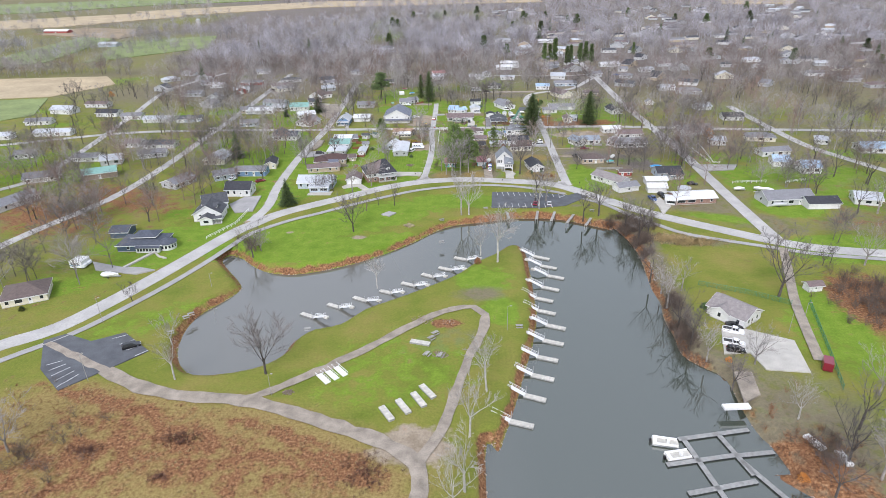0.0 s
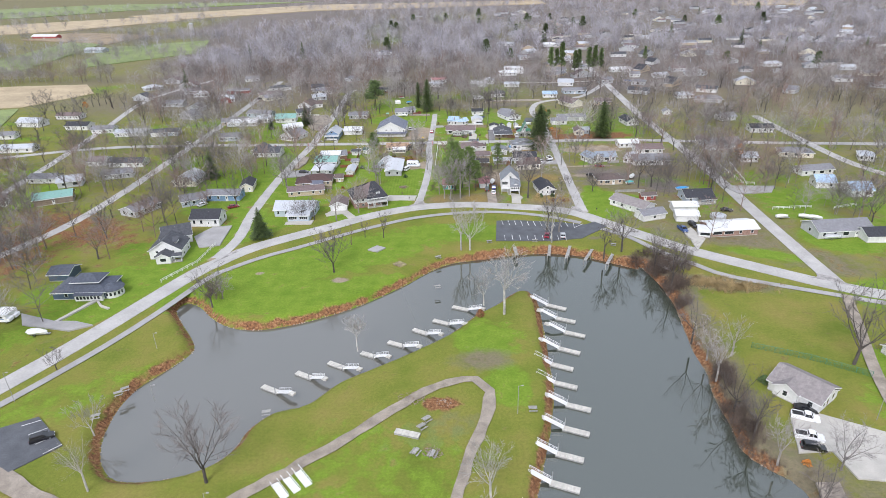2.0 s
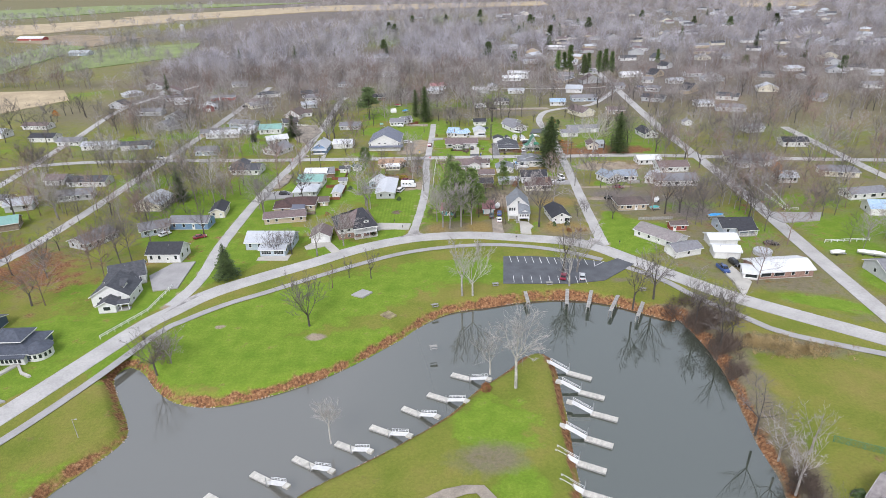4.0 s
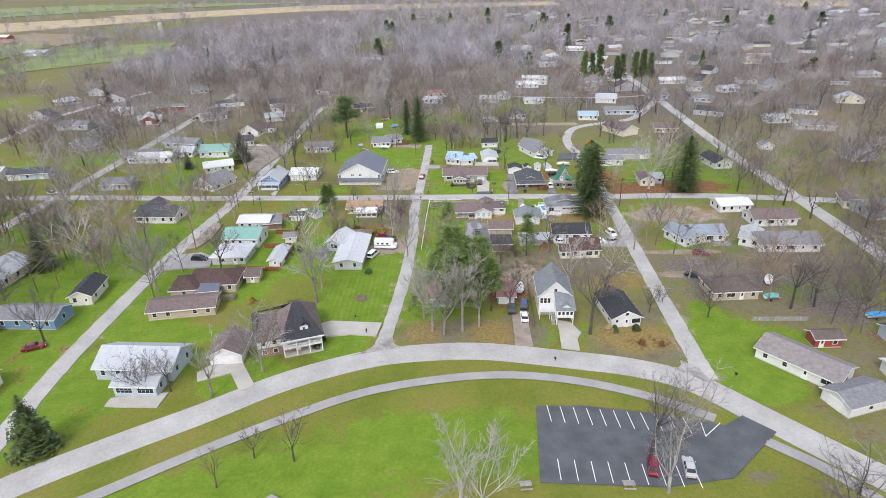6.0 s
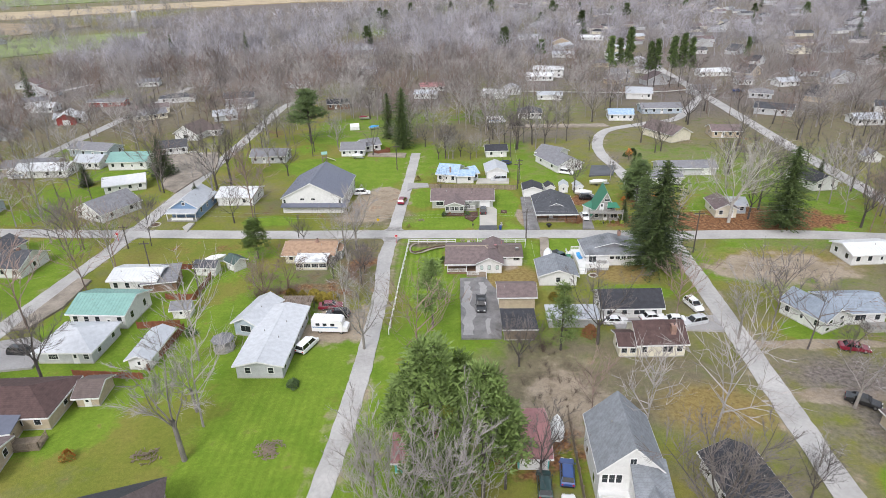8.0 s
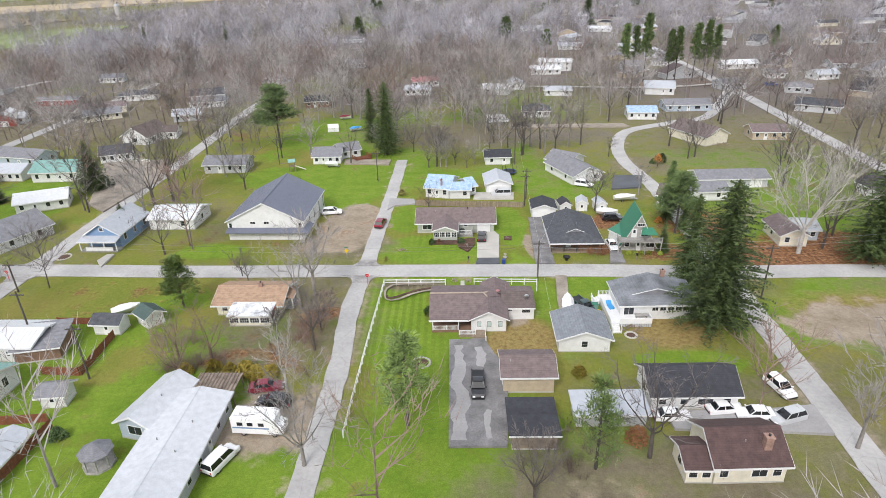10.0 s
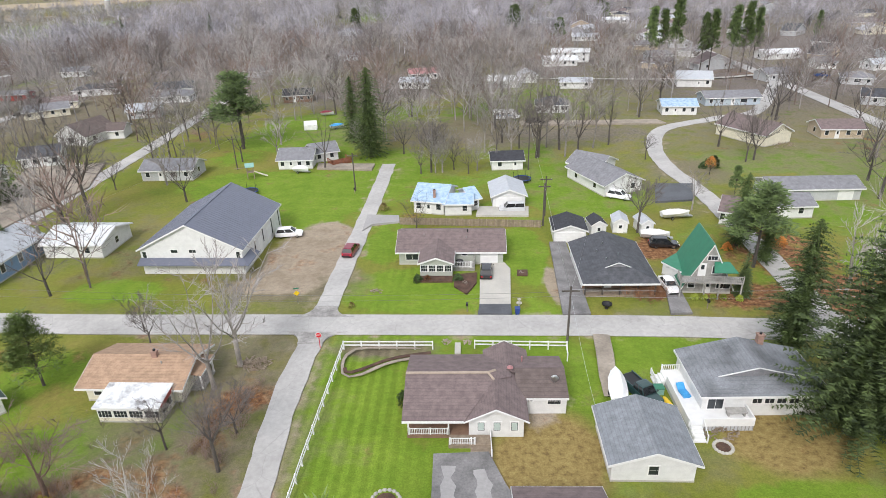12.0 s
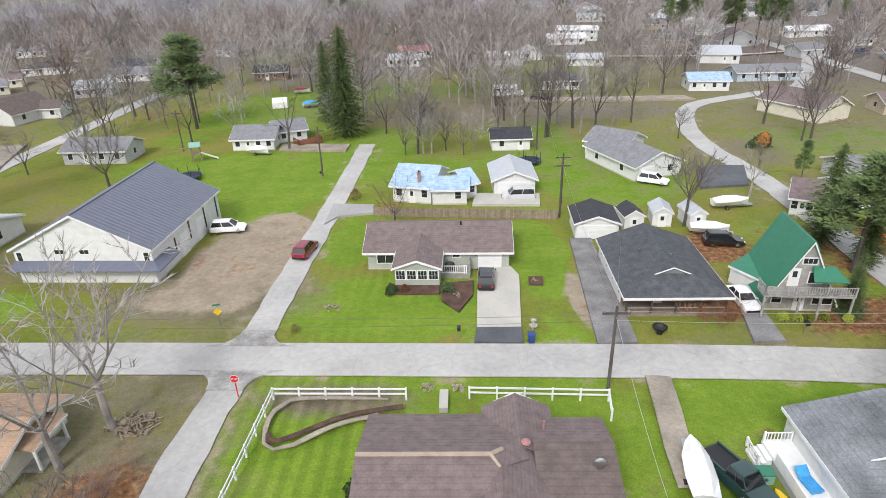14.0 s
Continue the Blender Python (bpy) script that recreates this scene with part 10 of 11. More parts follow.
car(60.5, 163.8, -82.2, "car_blue", "pickup", "blue pickup truck beside a garage", "pickup_truck")
car(64, 166.3, -78, "car_black", "suv", "black SUV beside a garage")
car(64.6, 161, -86.1, "car_blue", "suv", "dark blue SUV on the concrete drive")
car(76.6, 175.9, -10.9, "car_black", "sedan", "dark car in a yard")
car(-60.7, 186.8, 28.5, "car_red", "sedan", "dark red car on a drive")
car(-70.5, 189, 56.3, "car_white", "sedan", "white car on a drive")
car(51.9, 217, -15.5, "car_red", "sedan", "dark red car on a grassy drive")
car(47.2, 207.5, -32.7, "car_black", "sedan", "black car on the leafy yard")
car(22.9, 326.8, -16.2, "car_black", "pickup", "dark pickup truck near the woods", "pickup_truck")
car(60.3, 319.6, -41, "car_black", "suv", "black SUV by the bending street")
car(103.4, 371.2, -7.9, "car_blue", "pickup", "dark blue pickup truck by the street", "pickup_truck")
car(-97.2, 345.2, 40.9, "car_black", "sedan", "dark car by a cream house")
car(-101.7, 258.8, -24.9, "car_white", "sedan", "white car on the cross street")


def rv(x, y, rz, L=6.5, label="white motorhome parked in a yard"):
    L *= K
    e = thing("motorhome", x, y, 0.06, rz, label, "motorhome", "caravans")
    hw, H = 0.8, 1.95
    part("body", loft([[(u, -h2, 0.3), (u, h2, 0.3), (u, h2, t2), (u, -h2, t2)] for u, h2, t2 in ((-L / 2, hw, H), (L * 0.28, hw, H), (L * 0.36, hw, H * 0.9), (L * 0.38, hw * 0.9, H * 0.55), (L / 2, hw * 0.85, H * 0.45))]), "car_white", e)
    part("stripe", Geo().box(-L / 2 + 0.1, -hw - 0.006, 0.85, L * 0.25, -hw, 1.0), "blue", e)
    for u in (-0.32, -0.12, 0.1):
        part("window", Geo().box(u * L - 0.25, -hw - 0.012, 1.15, u * L + 0.25, -hw, 1.5), "pane", e)
    for u in (-0.2, 0.1):
        part("roof_vent", Geo().box(u * L - 0.2, -0.2, H, u * L + 0.2, 0.2, H + 0.12), "trim", e)
    for u in (-0.28, 0.33):
        for s in (-1, 1):
            wheel(e, u * L, s * (hw - 0.1))


rv(-10.1, 221.9, -4.2)
rv(17.3, 331, 2.5, 8, "long white camper trailer at the wood's edge")
rv(-92, 293.8, 11, 8, "white camper trailer beside the street")
rv(-87.3, 126.4, -2.2, 5, "white camper trailer on a drive")
rv(-92.2, 285.4, 5.6, 7, "white camper trailer on the lawn")
rv(-87.1, 128, -2.1, 5, "white box trailer on a drive")


def boat(x, y, rz, L=5.0, cover="sheet", label="boat on a trailer under a pale cover"):
    L *= K
    e = thing("boat", x, y, 0, rz, label, "boat", "boats on trailers")
    rows = []
    for u, w, z in ((-0.5, 0.62, 0.8), (-0.2, 0.72, 0.82), (0.15, 0.66, 0.86), (0.38, 0.36, 0.92), (0.5, 0.04, 0.98)):
        rows.append([(u * L, -w * 0.45, 0.34), (u * L, w * 0.45, 0.34), (u * L, w, z), (u * L, -w, z)])
    part("hull", loft(rows), "car_white", e)
    rows = []
    for u, w, z, t in ((-0.5, 0.6, 0.82, 0.95), (-0.2, 0.72, 0.84, 1.2), (0.15, 0.66, 0.88, 1.18), (0.38, 0.36, 0.94, 1.02), (0.5, 0.04, 1.0, 1.02)):
        rows.append([(u * L, -w, z), (u * L, w, z), (u * L, w * 0.4, t), (u * L, -w * 0.4, t)])
    part("cover", loft(rows), cover, e)
    part("trailer", Geo().box(-L * 0.4, -0.3, 0.22, L * 0.62, 0.3, 0.3), "steel", e)
    for s in (-0.62, 0.62):
        wheel(e, -L * 0.15, s, 0.2)


boat(19.9, 242, 82.3, 5.5, "car_white", "white shrink-wrapped boat on the gravel drive")
boat(35, 276.1, 5.5, 5.2, "sheet", "white motor boat on a trailer in the yard")
boat(30.7, 269.9, -9.5, 4.8, "sheet", "small boat under a grey cover")
boat(15.4, 203.4, 81.2, 4.6, "sheet", "boat under a pale tarpaulin by a garage")
boat(57.0, 199.2, 8, 3.6, "teal", "small boat under a teal cover beside a house")
boat(59.4, 205.3, 62, 4.4, "sheet", "boat under a white sheet among bare trees")
boat(-32.0, 241.9, 32, 4.6, "sheet", "boat under a white cover behind sheds")
boat(70.7, 192.9, 5, 5.5, "tarp", "boat under a bright blue tarpaulin")
boat(-77.9, 121.6, 2.6, 4.4, "sheet", "boat on a trailer beside a drive")
boat(-17.9, 297.4, -12.3, 3.6, "car_white", "small boat trailer in front of a house")

for (x, y), r, L, cv in (((88.5, 170.1), 0, 4.4, "sheet"), ((94.4, 169.7), -30, 4.8, "car_white"), ((96.4, 168.9), -30, 4.8, "car_white"), ((93.9, 156.8), 4, 5.6, "car_silver"), ((-77.1, 121.2), 4, 5.0, "sheet")):
    boat(x, y, r, L, cv, "pale motor boat on a trailer on the grass")

# red container by the marina pad
_c = thing("container", 65, 83.1, 0, 62, "red enclosed trailer beside the concrete pad", "trailer")
part("box", Geo().box(-1.3, -0.75, 0.25, 1.3, 0.75, 1.75), "car_red", _c)
for u in (-0.3, 0.3):
    for s in (-0.7, 0.7):
        wheel(_c, u, s, 0.2)


# ---- fences, poles, signs ----
def picket_fence(pts, h=1.15, material="wood", step=0.14, label="weathered wooden board fence", post=2.0):
    """Upright boards on two rails with posts, along a line."""
    (ax, ay), (bx, by) = pts
    L = math.hypot(bx - ax, by - ay)
    e = thing("board_fence", ax, ay, 0, math.degrees(math.atan2(by - ay, bx - ax)), label, "fence", "fences")
    n = int(L / step)
    bd = cached(("board", h, material, step), lambda: Geo().box(0.006, -0.03, 0.03, step - 0.006, -0.008, h).mesh("board", material))
    for i in range(n):
        part("board", bd, None, e, m=pose(i * step, 0, 0.02 * math.sin(i * 1.7)))
    for z in (0.25, h * 0.8):
        part("rail", Geo().box(0, -0.008, z, L, 0.04, z + 0.06), material, e)
    for i in range(int(L / post) + 1):
        part("post", Geo().box(i * post - 0.05, 0.0, -0.1, i * post + 0.05, 0.09, h + 0.04), material, e)


picket_fence([(0.2, 275.3), (18, 273.7)], 1.0)
picket_fence([(-34.9, 230.2), (-30.8, 229.9)], 1.0, "redwood", label="red-brown stained board fence")
picket_fence([(-30.7, 230.0), (-30.9, 236.9)], 1.0, "redwood", label="red-brown stained board fence")
picket_fence([(-38.9, 239.6), (-34.0, 239.5)], 0.9, "redwood", label="red-brown stained board fence")
picket_fence([(50.8, 192.5), (59.6, 192.4)], 0.8, "greywood", label="weathered grey board fence behind a lawn")
picket_fence([(-35.3, 222.7), (-29.8, 223.2)], 1.0, "redwood", label="red-brown stained board fence")
picket_fence([(-29.6, 213.6), (-29.1, 222.6)], 1.0, "redwood", label="red-brown stained board fence")
picket_fence([(-37.9, 212.8), (-29.4, 212.2)], 0.9, "redwood", label="red-brown stained board fence")
picket_fence([(16.9, 205.9), (16.3, 190.9)], 1.0, "wood", label="wooden board fence by the drive")


def rail_fence(pts, label="white two-rail vinyl fence along the lawn", h=0.85, rails=2, post=1.5):
    (ax, ay), (bx, by) = pts
    L = math.hypot(bx - ax, by - ay)
    e = thing("rail_fence", ax, ay, 0, math.degrees(math.atan2(by - ay, bx - ax)), label, "fence", "white rail fences")
    n = max(1, round(L / post))
    for i in range(n + 1):
        u = L * i / n
        part("post", cached(("rpost", h), lambda: Geo().box(-0.05, -0.05, -0.1, 0.05, 0.05, h).mesh("post", "trim")), None, e, m=pose(u, 0, 0))
    for k in range(rails):
        z = h * (0.45 + 0.4 * k)
        part("rail", Geo().box(0, -0.025, z, L, 0.025, z + 0.1), "trim", e)


rail_fence([(-2.1, 247.9), (5.6, 247.8)])
rail_fence([(9.2, 247.9), (17, 247.6)])
rail_fence([(17, 247.6), (16.8, 246)])
rail_fence([(-2.1, 247.9), (-2.5, 234.5)])
rail_fence([(-2.5, 234.5), (-2.75, 221.0)])
rail_fence([(-62.3, 141.6), (-57.7, 150.9)], "white plank fence along the roadside")
rail_fence([(-57.7, 150.9), (-56.9, 160.8)], "white plank fence along the roadside")
rail_fence([(-62.1, 303.4), (-57.4, 302.2)], "white low fence by a drive") 
rail_fence([(89.2, 176.4), (99.8, 176.9)], "white plank fence along a yard")
rail_fence([(105.3, 175.8), (112.4, 177.8)], "white plank fence along a yard")
rail_fence([(94.8, 216.8), (91.4, 196.7)], "white plank fence along a yard")
rail_fence([(91.4, 196.7), (93.6, 196.5)], "white plank fence along a yard")


def mesh_fence(pts, label="green chain-link fence round the marina house", h=1.1):
    """A wire fence: posts, a top rail and a fine mesh of wires."""
    (ax, ay), (bx, by) = pts
    L = math.hypot(bx - ax, by - ay)
    e = thing("wire_fence", ax, ay, 0, math.degrees(math.atan2(by - ay, bx - ax)), label, "fence", "wire fences")
    n = max(2, round(L / 2.0))
    for i in range(n + 1):
        part("post", cached(("wpost", h), lambda: Geo().tube((0, 0, -0.1), (0, 0, h + 0.05), 0.035, 0.035, 6).mesh("post", "roof_green")), None, e, m=pose(L * i / n, 0, 0))
    part("top_rail", Geo().tube((0, 0, h), (L, 0, h), 0.025, 0.025, 5), "roof_green", e)
    g = Geo()
    k = 0.0
    while k < L:
        g.box(k - 0.008, -0.006, 0.02, k + 0.008, 0.006, h)
        k += 0.14
    for q in range(6):
        g.box(0, -0.005, 0.05 + q * h / 6, L, 0.005, 0.066 + q * h / 6)
    tagged(part("wire_mesh", g, "roof_green", e), kind="stuff")


for a in [[(54.4, 112.7), (62.6, 108.8)], [(62.6, 108.8), (69.8, 103.9)], [(73.6, 104.2), (68.2, 88.3)], [(68.2, 88.3), (64.4, 77.4)]]:
    mesh_fence(a)
rail_fence([(90.6, 215.2), (90.4, 196.8)], "white plank fence along a yard")


def pole(x, y, H, lamp=False, label="weathered dark wooden utility pole", material="bark", arm=True, lean=0.0):
    e = thing("utility_pole" if not lamp else "lamp_post", x, y, 0, 0, label, "pole", "utility poles" if not lamp else "lamp posts")
    part("shaft", Geo().tube((0, 0, -0.1), (lean, 0, H), 0.11 if not lamp else 0.05, 0.08 if not lamp else 0.035, 8), material, e)
    if arm and not lamp:
        part("crossarm", Geo().box(lean - 0.75, -0.05, H - 0.5, lean + 0.75, 0.05, H - 0.38), material, e)
        for u in (-0.65, 0.0, 0.65):
            part("insulator", Geo().tube((lean + u, 0, H - 0.38), (lean + u, 0, H - 0.26), 0.04, 0.03, 6), "greywood", e)
    if lamp:
        part("arm", Geo().tube((0, 0, H - 0.05), (0.55, 0, H + 0.05), 0.025, 0.025, 5), material, e)
        part("lamp", Geo().box(0.4, -0.09, H, 0.75, 0.09, H + 0.09), "greywood", e)


POLES = [(17.2, 248.6, 5.6), (42.8, 243.6, 7), (-29.2, 299.7, 5.6), (18.8, 277.5, 5.4), (-29.6, 229.4, 6.3), (-39.3, 235.8, 6.5), (18.2, 274.3, 5.6), (18.6, 296.9, 8.1), (-48.8, 247.3, 4.3), (-7.6, 288.2, 5.8)]
for x, y, H in POLES:
    pole(x, y, H)
for a in ((-61.9, 82.8, 5.8), (-68.9, 101.5, 5.8), (-52, 115.8, 3.4), (-29, 78.3, 4.3), (11.7, 96.6, 5.3), (64.1, 93.9, 6.2), (70.1, 99.4, 3.2), (-46, 101.2, 3.1)):
    pole(*a, lamp=True, label="slim grey lamp post", material="greywood")


def wire(a, b, sag=0.5, n=10):
    pts = [Vector(a).lerp(Vector(b), i / n) - Vector((0, 0, sag * 4 * (i / n) * (1 - i / n))) for i in range(n + 1)]
    tagged(part("overhead_wire", Geo().pipe(pts, 0.012, 3), "steel"), "thin overhead wire strung between poles", "cable", "overhead wires")


x0, y0, h0 = POLES[0]
for dz, far in ((0.3, (62, y0 + 1, 5.6)), (0.5, (-40, y0 + 1.5, 5.6)), (0.9, (62, y0 + 1, 4.8)), (0.9, (-40, y0 + 1.5, 4.8))):
    wire((x0, y0, h0 - dz), far, 0.7)
wire((x0, y0, h0 - 0.6), (17.3, 238, 2.2), 0.4)
wire((x0, y0, h0 - 0.4), (22.8, 269.2, 2.0), 0.4)
wire((x0, y0, h0 - 0.3), (POLES[6][0], POLES[6][1], POLES[6][2] - 0.3), 0.4)
wire((POLES[6][0], POLES[6][1], POLES[6][2] - 0.3), (POLES[7][0], POLES[7][1], POLES[7][2] - 0.3), 0.4)
wire((POLES[2][0], POLES[2][1], POLES[2][2] - 0.3), (-40, 262, 5), 0.5)


def words(text, size, material, parent, m):
    cu = bpy.data.curves.new("lettering", "FONT")
    cu.body, cu.size, cu.align_x, cu.align_y, cu.extrude = text, size, "CENTER", "CENTER", 0.002
    cu.materials.append(M[material])
    o = new("lettering", cu)
    o.parent, o.matrix_basis = parent, m
    return o


def octagon(r):
    return [(r * math.cos(math.pi / 8 + i * math.pi / 4), r * math.sin(math.pi / 8 + i * math.pi / 4)) for i in range(8)]


def stop_sign(x, y, rz=0.0):
    e = thing("stop_sign", x, y, 0, rz, "red octagonal stop sign on a metal post", "road sign", "road signs")
    part("post", Geo().box(-0.03, 0.0, -0.1, 0.03, 0.04, 1.35), "sign_red", e)
    flip = pose(0, -0.01, 1.42, 90, 0, 0)
    part("rim", Geo().prism(octagon(0.28), 0.0, 0.012), "trim", e, m=flip)
    s = part("plate", Geo().prism(octagon(0.255), 0.012, 0.02), "sign_red", e, m=flip)
    words("STOP", 0.17, "trim", s, pose(0, 0, 0.024))


stop_sign(-4.2, 248)
stop_sign(-51.9, 250.2)
y_ = thing("warning_sign", -8.1, 255.8, 0, 15, "yellow diamond warning sign on a metal post", "road sign", "road signs")
part("post", Geo().box(-0.025, 0.0, -0.1, 0.025, 0.04, 1.76), "steel", y_)
part("name_plate", Geo().box(-0.28, -0.02, 1.62, 0.28, 0.0, 1.74), "roof_green", y_, "green street name plate")
part("plate", Geo().prism([(0, -0.3), (0.3, 0), (0, 0.3), (-0.3, 0)], 0, 0.02), "sign_yellow", y_, m=pose(0, -0.01, 1.15, 90, 0, 0))


def mailbox(x, y, rz=0.0):
    e = thing("mailbox", x, y, 0, rz, "dark mailbox on a wooden post", "mailbox", "mailboxes")
    part("post", Geo().box(-0.04, -0.04, -0.1, 0.04, 0.04, 0.72), "wood", e)
    part("box", Geo().box(-0.11, -0.2, 0.72, 0.11, 0.2, 0.95), "black", e)
    part("flag", Geo().box(0.11, -0.02, 0.85, 0.12, 0.12, 0.95), "sign_red", e)


for a in ((8.6, 253.9), (31.1, 254.1), (-9.9, 189.9), (42.1, 177.9), (-12.2, 194.1), (18.2, 181.9), (-7.5, 287)):
    mailbox(*a)
b_ = thing("wheelie_bin", 13.3, 253.4, 0, 0, "blue plastic wheelie bin at the kerbside", "bin")
part("bin", loft([[(-0.17, -0.17, 0.05), (0.17, -0.17, 0.05), (0.17, 0.17, 0.05), (-0.17, 0.17, 0.05)], [(-0.23, -0.22, 0.65), (0.23, -0.22, 0.65), (0.23, 0.22, 0.65), (-0.23, 0.22, 0.65)]]), "bin_blue", b_)
part("lid", Geo().box(-0.25, -0.25, 0.65, 0.25, 0.26, 0.71), "bin_blue", b_)
for s in (-0.18, 0.18):
    part("wheel", Geo().tube((s - 0.03, 0.22, 0.08), (s + 0.03, 0.22, 0.08), 0.08, 0.08, 10), "black", b_)
f_ = thing("fountain", 13.6, 255, 0, 0, "small tiered white stone garden fountain", "fountain")
part("basin", Geo().dome((0, 0, 0.32), 0.3, 0.3, -0.18, 14, 4), "concrete", f_)
part("stem", Geo().tube((0, 0, 0), (0, 0, 0.75), 0.09, 0.06, 10), "concrete", f_)
part("bowl", Geo().dome((0, 0, 0.72), 0.2, 0.2, -0.12, 14, 4), "concrete", f_)
c_ = thing("fire_pit", 21.8, 254.3, 0, 0, "round dark metal fire bowl on a stand", "fire pit")
part("bowl", Geo().dome((0, 0, 0.55), 0.5, 0.5, -0.3, 14, 4), "black", c_)
part("stand", Geo().tube((0, 0, 0), (0, 0, 0.35), 0.2, 0.1, 8), "black", c_)


def ring_of_stones(x, y, R, n=16, label="ring of pale stones round a fire pit"):
    e = thing("stone_ring", x, y, 0, 0, label, "stone ring")
    part("ash", Geo().tube((0, 0, -0.02), (0, 0, 0.06), R * 0.8, R * 0.7, 16), "mulch", e)
    st = cached("ringstone", lambda: Geo().dome((0, 0, 0), 0.17, 0.13, 0.14, 7, 3).mesh("stone", "concrete"))
    for i in range(n):
        a = 6.283 * i / n
        part("stone", st, None, e, m=pose(R * math.cos(a), R * math.sin(a), 0, 0, 0, math.degrees(a) + 90))


ring_of_stones(25.7, 236.2, 0.6)
ring_of_stones(3.4, 231.6, 0.9, 18, "ring of pale stones round a flower bed")
ring_of_stones(-49, 257.4, 1.0, 18, "ring of stones in the lawn")


def heap(name, x, y, R, n, material, label, category, long=0.6):
    """A loose heap of sticks or stones, joined as stuff."""
    rng = random.Random(int(x * 7 + y))
    g = Geo()
    for _ in range(n):
        a, r = rng.uniform(0, 6.28), R * rng.random() ** 0.7
        p = Vector((math.cos(a) * r, math.sin(a) * r * 0.7, 0.04 + rng.random() * 0.4 * (1 - r / R)))
        d = Vector((rng.gauss(0, 1), rng.gauss(0, 1), rng.gauss(0, 0.35))).normalized() * long * rng.uniform(0.4, 1)
        g.tube(p - d / 2, p + d / 2, 0.06, 0.04, 4)
    tagged(part(name, g, material, m=pose(x, y, 0)), label, category, kind="stuff")


for a in ((-9.3, 245.9, 1.5), (-9.4, 245.8, 1.2), (-23.6, 200.4, 1.6), (-12.1, 201.5, 1.6), (-12.3, 200.8, 1.2), (-4.6, 100.7, 2.4), (-1.1, 88.9, 1.5), (63, 308.3, 3.0), (25.9, 237.8, 1.4), (-26.4, 78.9, 1.0)):
    heap("brush_pile", *a, 70, "wood", "loose pile of cut branches on the grass", "brush pile")
for a in ((-0.6, 257.9, 0.7), (8.5, 259.4, 0.9), (6.7, 248.8, 0.5), (8.5, 248.7, 0.5), (14.4, 261.5, 0.6), (0.6, 99.5, 1.6)):
    heap("stone_pile", *a, 26, "stone", "small heap of rounded stones", "stone pile", 0.22)

# garden ditch beside the long lawn
strip("edging", [(4.6, 247.5), (2.6, 247.6), (0.4, 247.7), (-1.0, 247.5), (-1.65, 246.6), (-1.75, 245.2), (-1.55, 244.1), (-0.9, 243.65), (0.1, 244.0), (1.2, 244.9), (2.4, 245.6), (4.2, 246.2)], 0.26, "gravel", "pale gravel edging round a garden bed", "edging", step=0.6, ragged=0.07)
strip("ditch", [(5.5, 246.9), (4.1, 246.6), (2.9, 246.3), (1.7, 245.8), (0.8, 245.2), (-0.1, 244.6), (-0.8, 244.25), (-1.3, 244.3), (-1.5, 244.8)], 0.34, "mulch", "dark curving garden trench in the lawn", "trench")
pad("stepping_path", [(7.5, 248.3), (8, 248.3), (8, 246.7), (7.5, 246.7)], "concrete", "short pale garden path to the road", "footpath")


# ---- yard things ----
def trampoline(x, y, R=1.3):
    e = thing("trampoline", x, y, 0, 0, "round black trampoline with blue rim in a yard", "trampoline", "trampolines")
    part("mat", Geo().tube((0, 0, 0.5), (0, 0, 0.52), R * 0.9, R * 0.9, 24), "black", e)
    g = Geo()
    for i in range(24):
        a, b = 6.2832 * i / 24, 6.2832 * (i + 1) / 24
        g.tube((R * math.cos(a), R * math.sin(a), 0.52), (R * math.cos(b), R * math.sin(b), 0.52), 0.07, 0.07, 5, cap=False)
    part("rim", g, "bin_blue", e)
    for i in range(6):
        a = 6.2832 * i / 6
        part("leg", Geo().tube((R * math.cos(a), R * math.sin(a), 0), (R * math.cos(a), R * math.sin(a), 1.5), 0.03, 0.03, 5), "black", e)


trampoline(-23.3, 287.7)
trampoline(17.1, 291.2)
p_ = thing("play_set", -25.4, 295.1, 0, 20, "wooden play tower with a pale slide", "play set")
for sx in (-0.5, 0.5):
    for sy in (-0.5, 0.5):
        part("post", Geo().box(sx - 0.06, sy - 0.06, -0.1, sx + 0.06, sy + 0.06, 2.0), "wood", p_)
part("platform", Geo().box(-0.55, -0.55, 1.0, 0.55, 0.55, 1.1), "wood", p_)
part("roof", Geo().slab([(-0.7, -0.7, 2.0), (0.7, -0.7, 2.0), (0.7, 0, 2.5), (-0.7, 0, 2.5)], 0.05), "roof_teal", p_)
part("roof", Geo().slab([(-0.7, 0, 2.5), (0.7, 0, 2.5), (0.7, 0.7, 2.0), (-0.7, 0.7, 2.0)], 0.05), "redwall", p_)
part("slide", Geo().slab([(0.55, -0.3, 1.1), (2.6, -0.3, 0.1), (2.6, 0.3, 0.1), (0.55, 0.3, 1.1)], 0.06), "cream", p_)
part("swing_beam", Geo().tube((-0.5, 0, 1.8), (-2.4, 0, 1.8), 0.06, 0.06, 6), "wood", p_)
z_ = thing("gazebo", -22.4, 218.1, 0, 0, "small dark-roofed garden gazebo on a wooden base", "gazebo")
part("base", Geo().prism([(1.3 * a, 1.3 * b) for a, b in octagon(1.0)], -0.1, 0.2), "greywood", z_)
for a, b in octagon(1.15):
    part("post", Geo().box(a - 0.05, b - 0.05, 0.2, a + 0.05, b + 0.05, 1.5), "greywood", z_)
o_ = octagon(1.4)
for i in range(8):
    part("roof_panel", Geo().slab([(*o_[i], 1.5), (*o_[(i + 1) % 8], 1.5), (0, 0, 2.3)], 0.06), "roof_grey", z_)
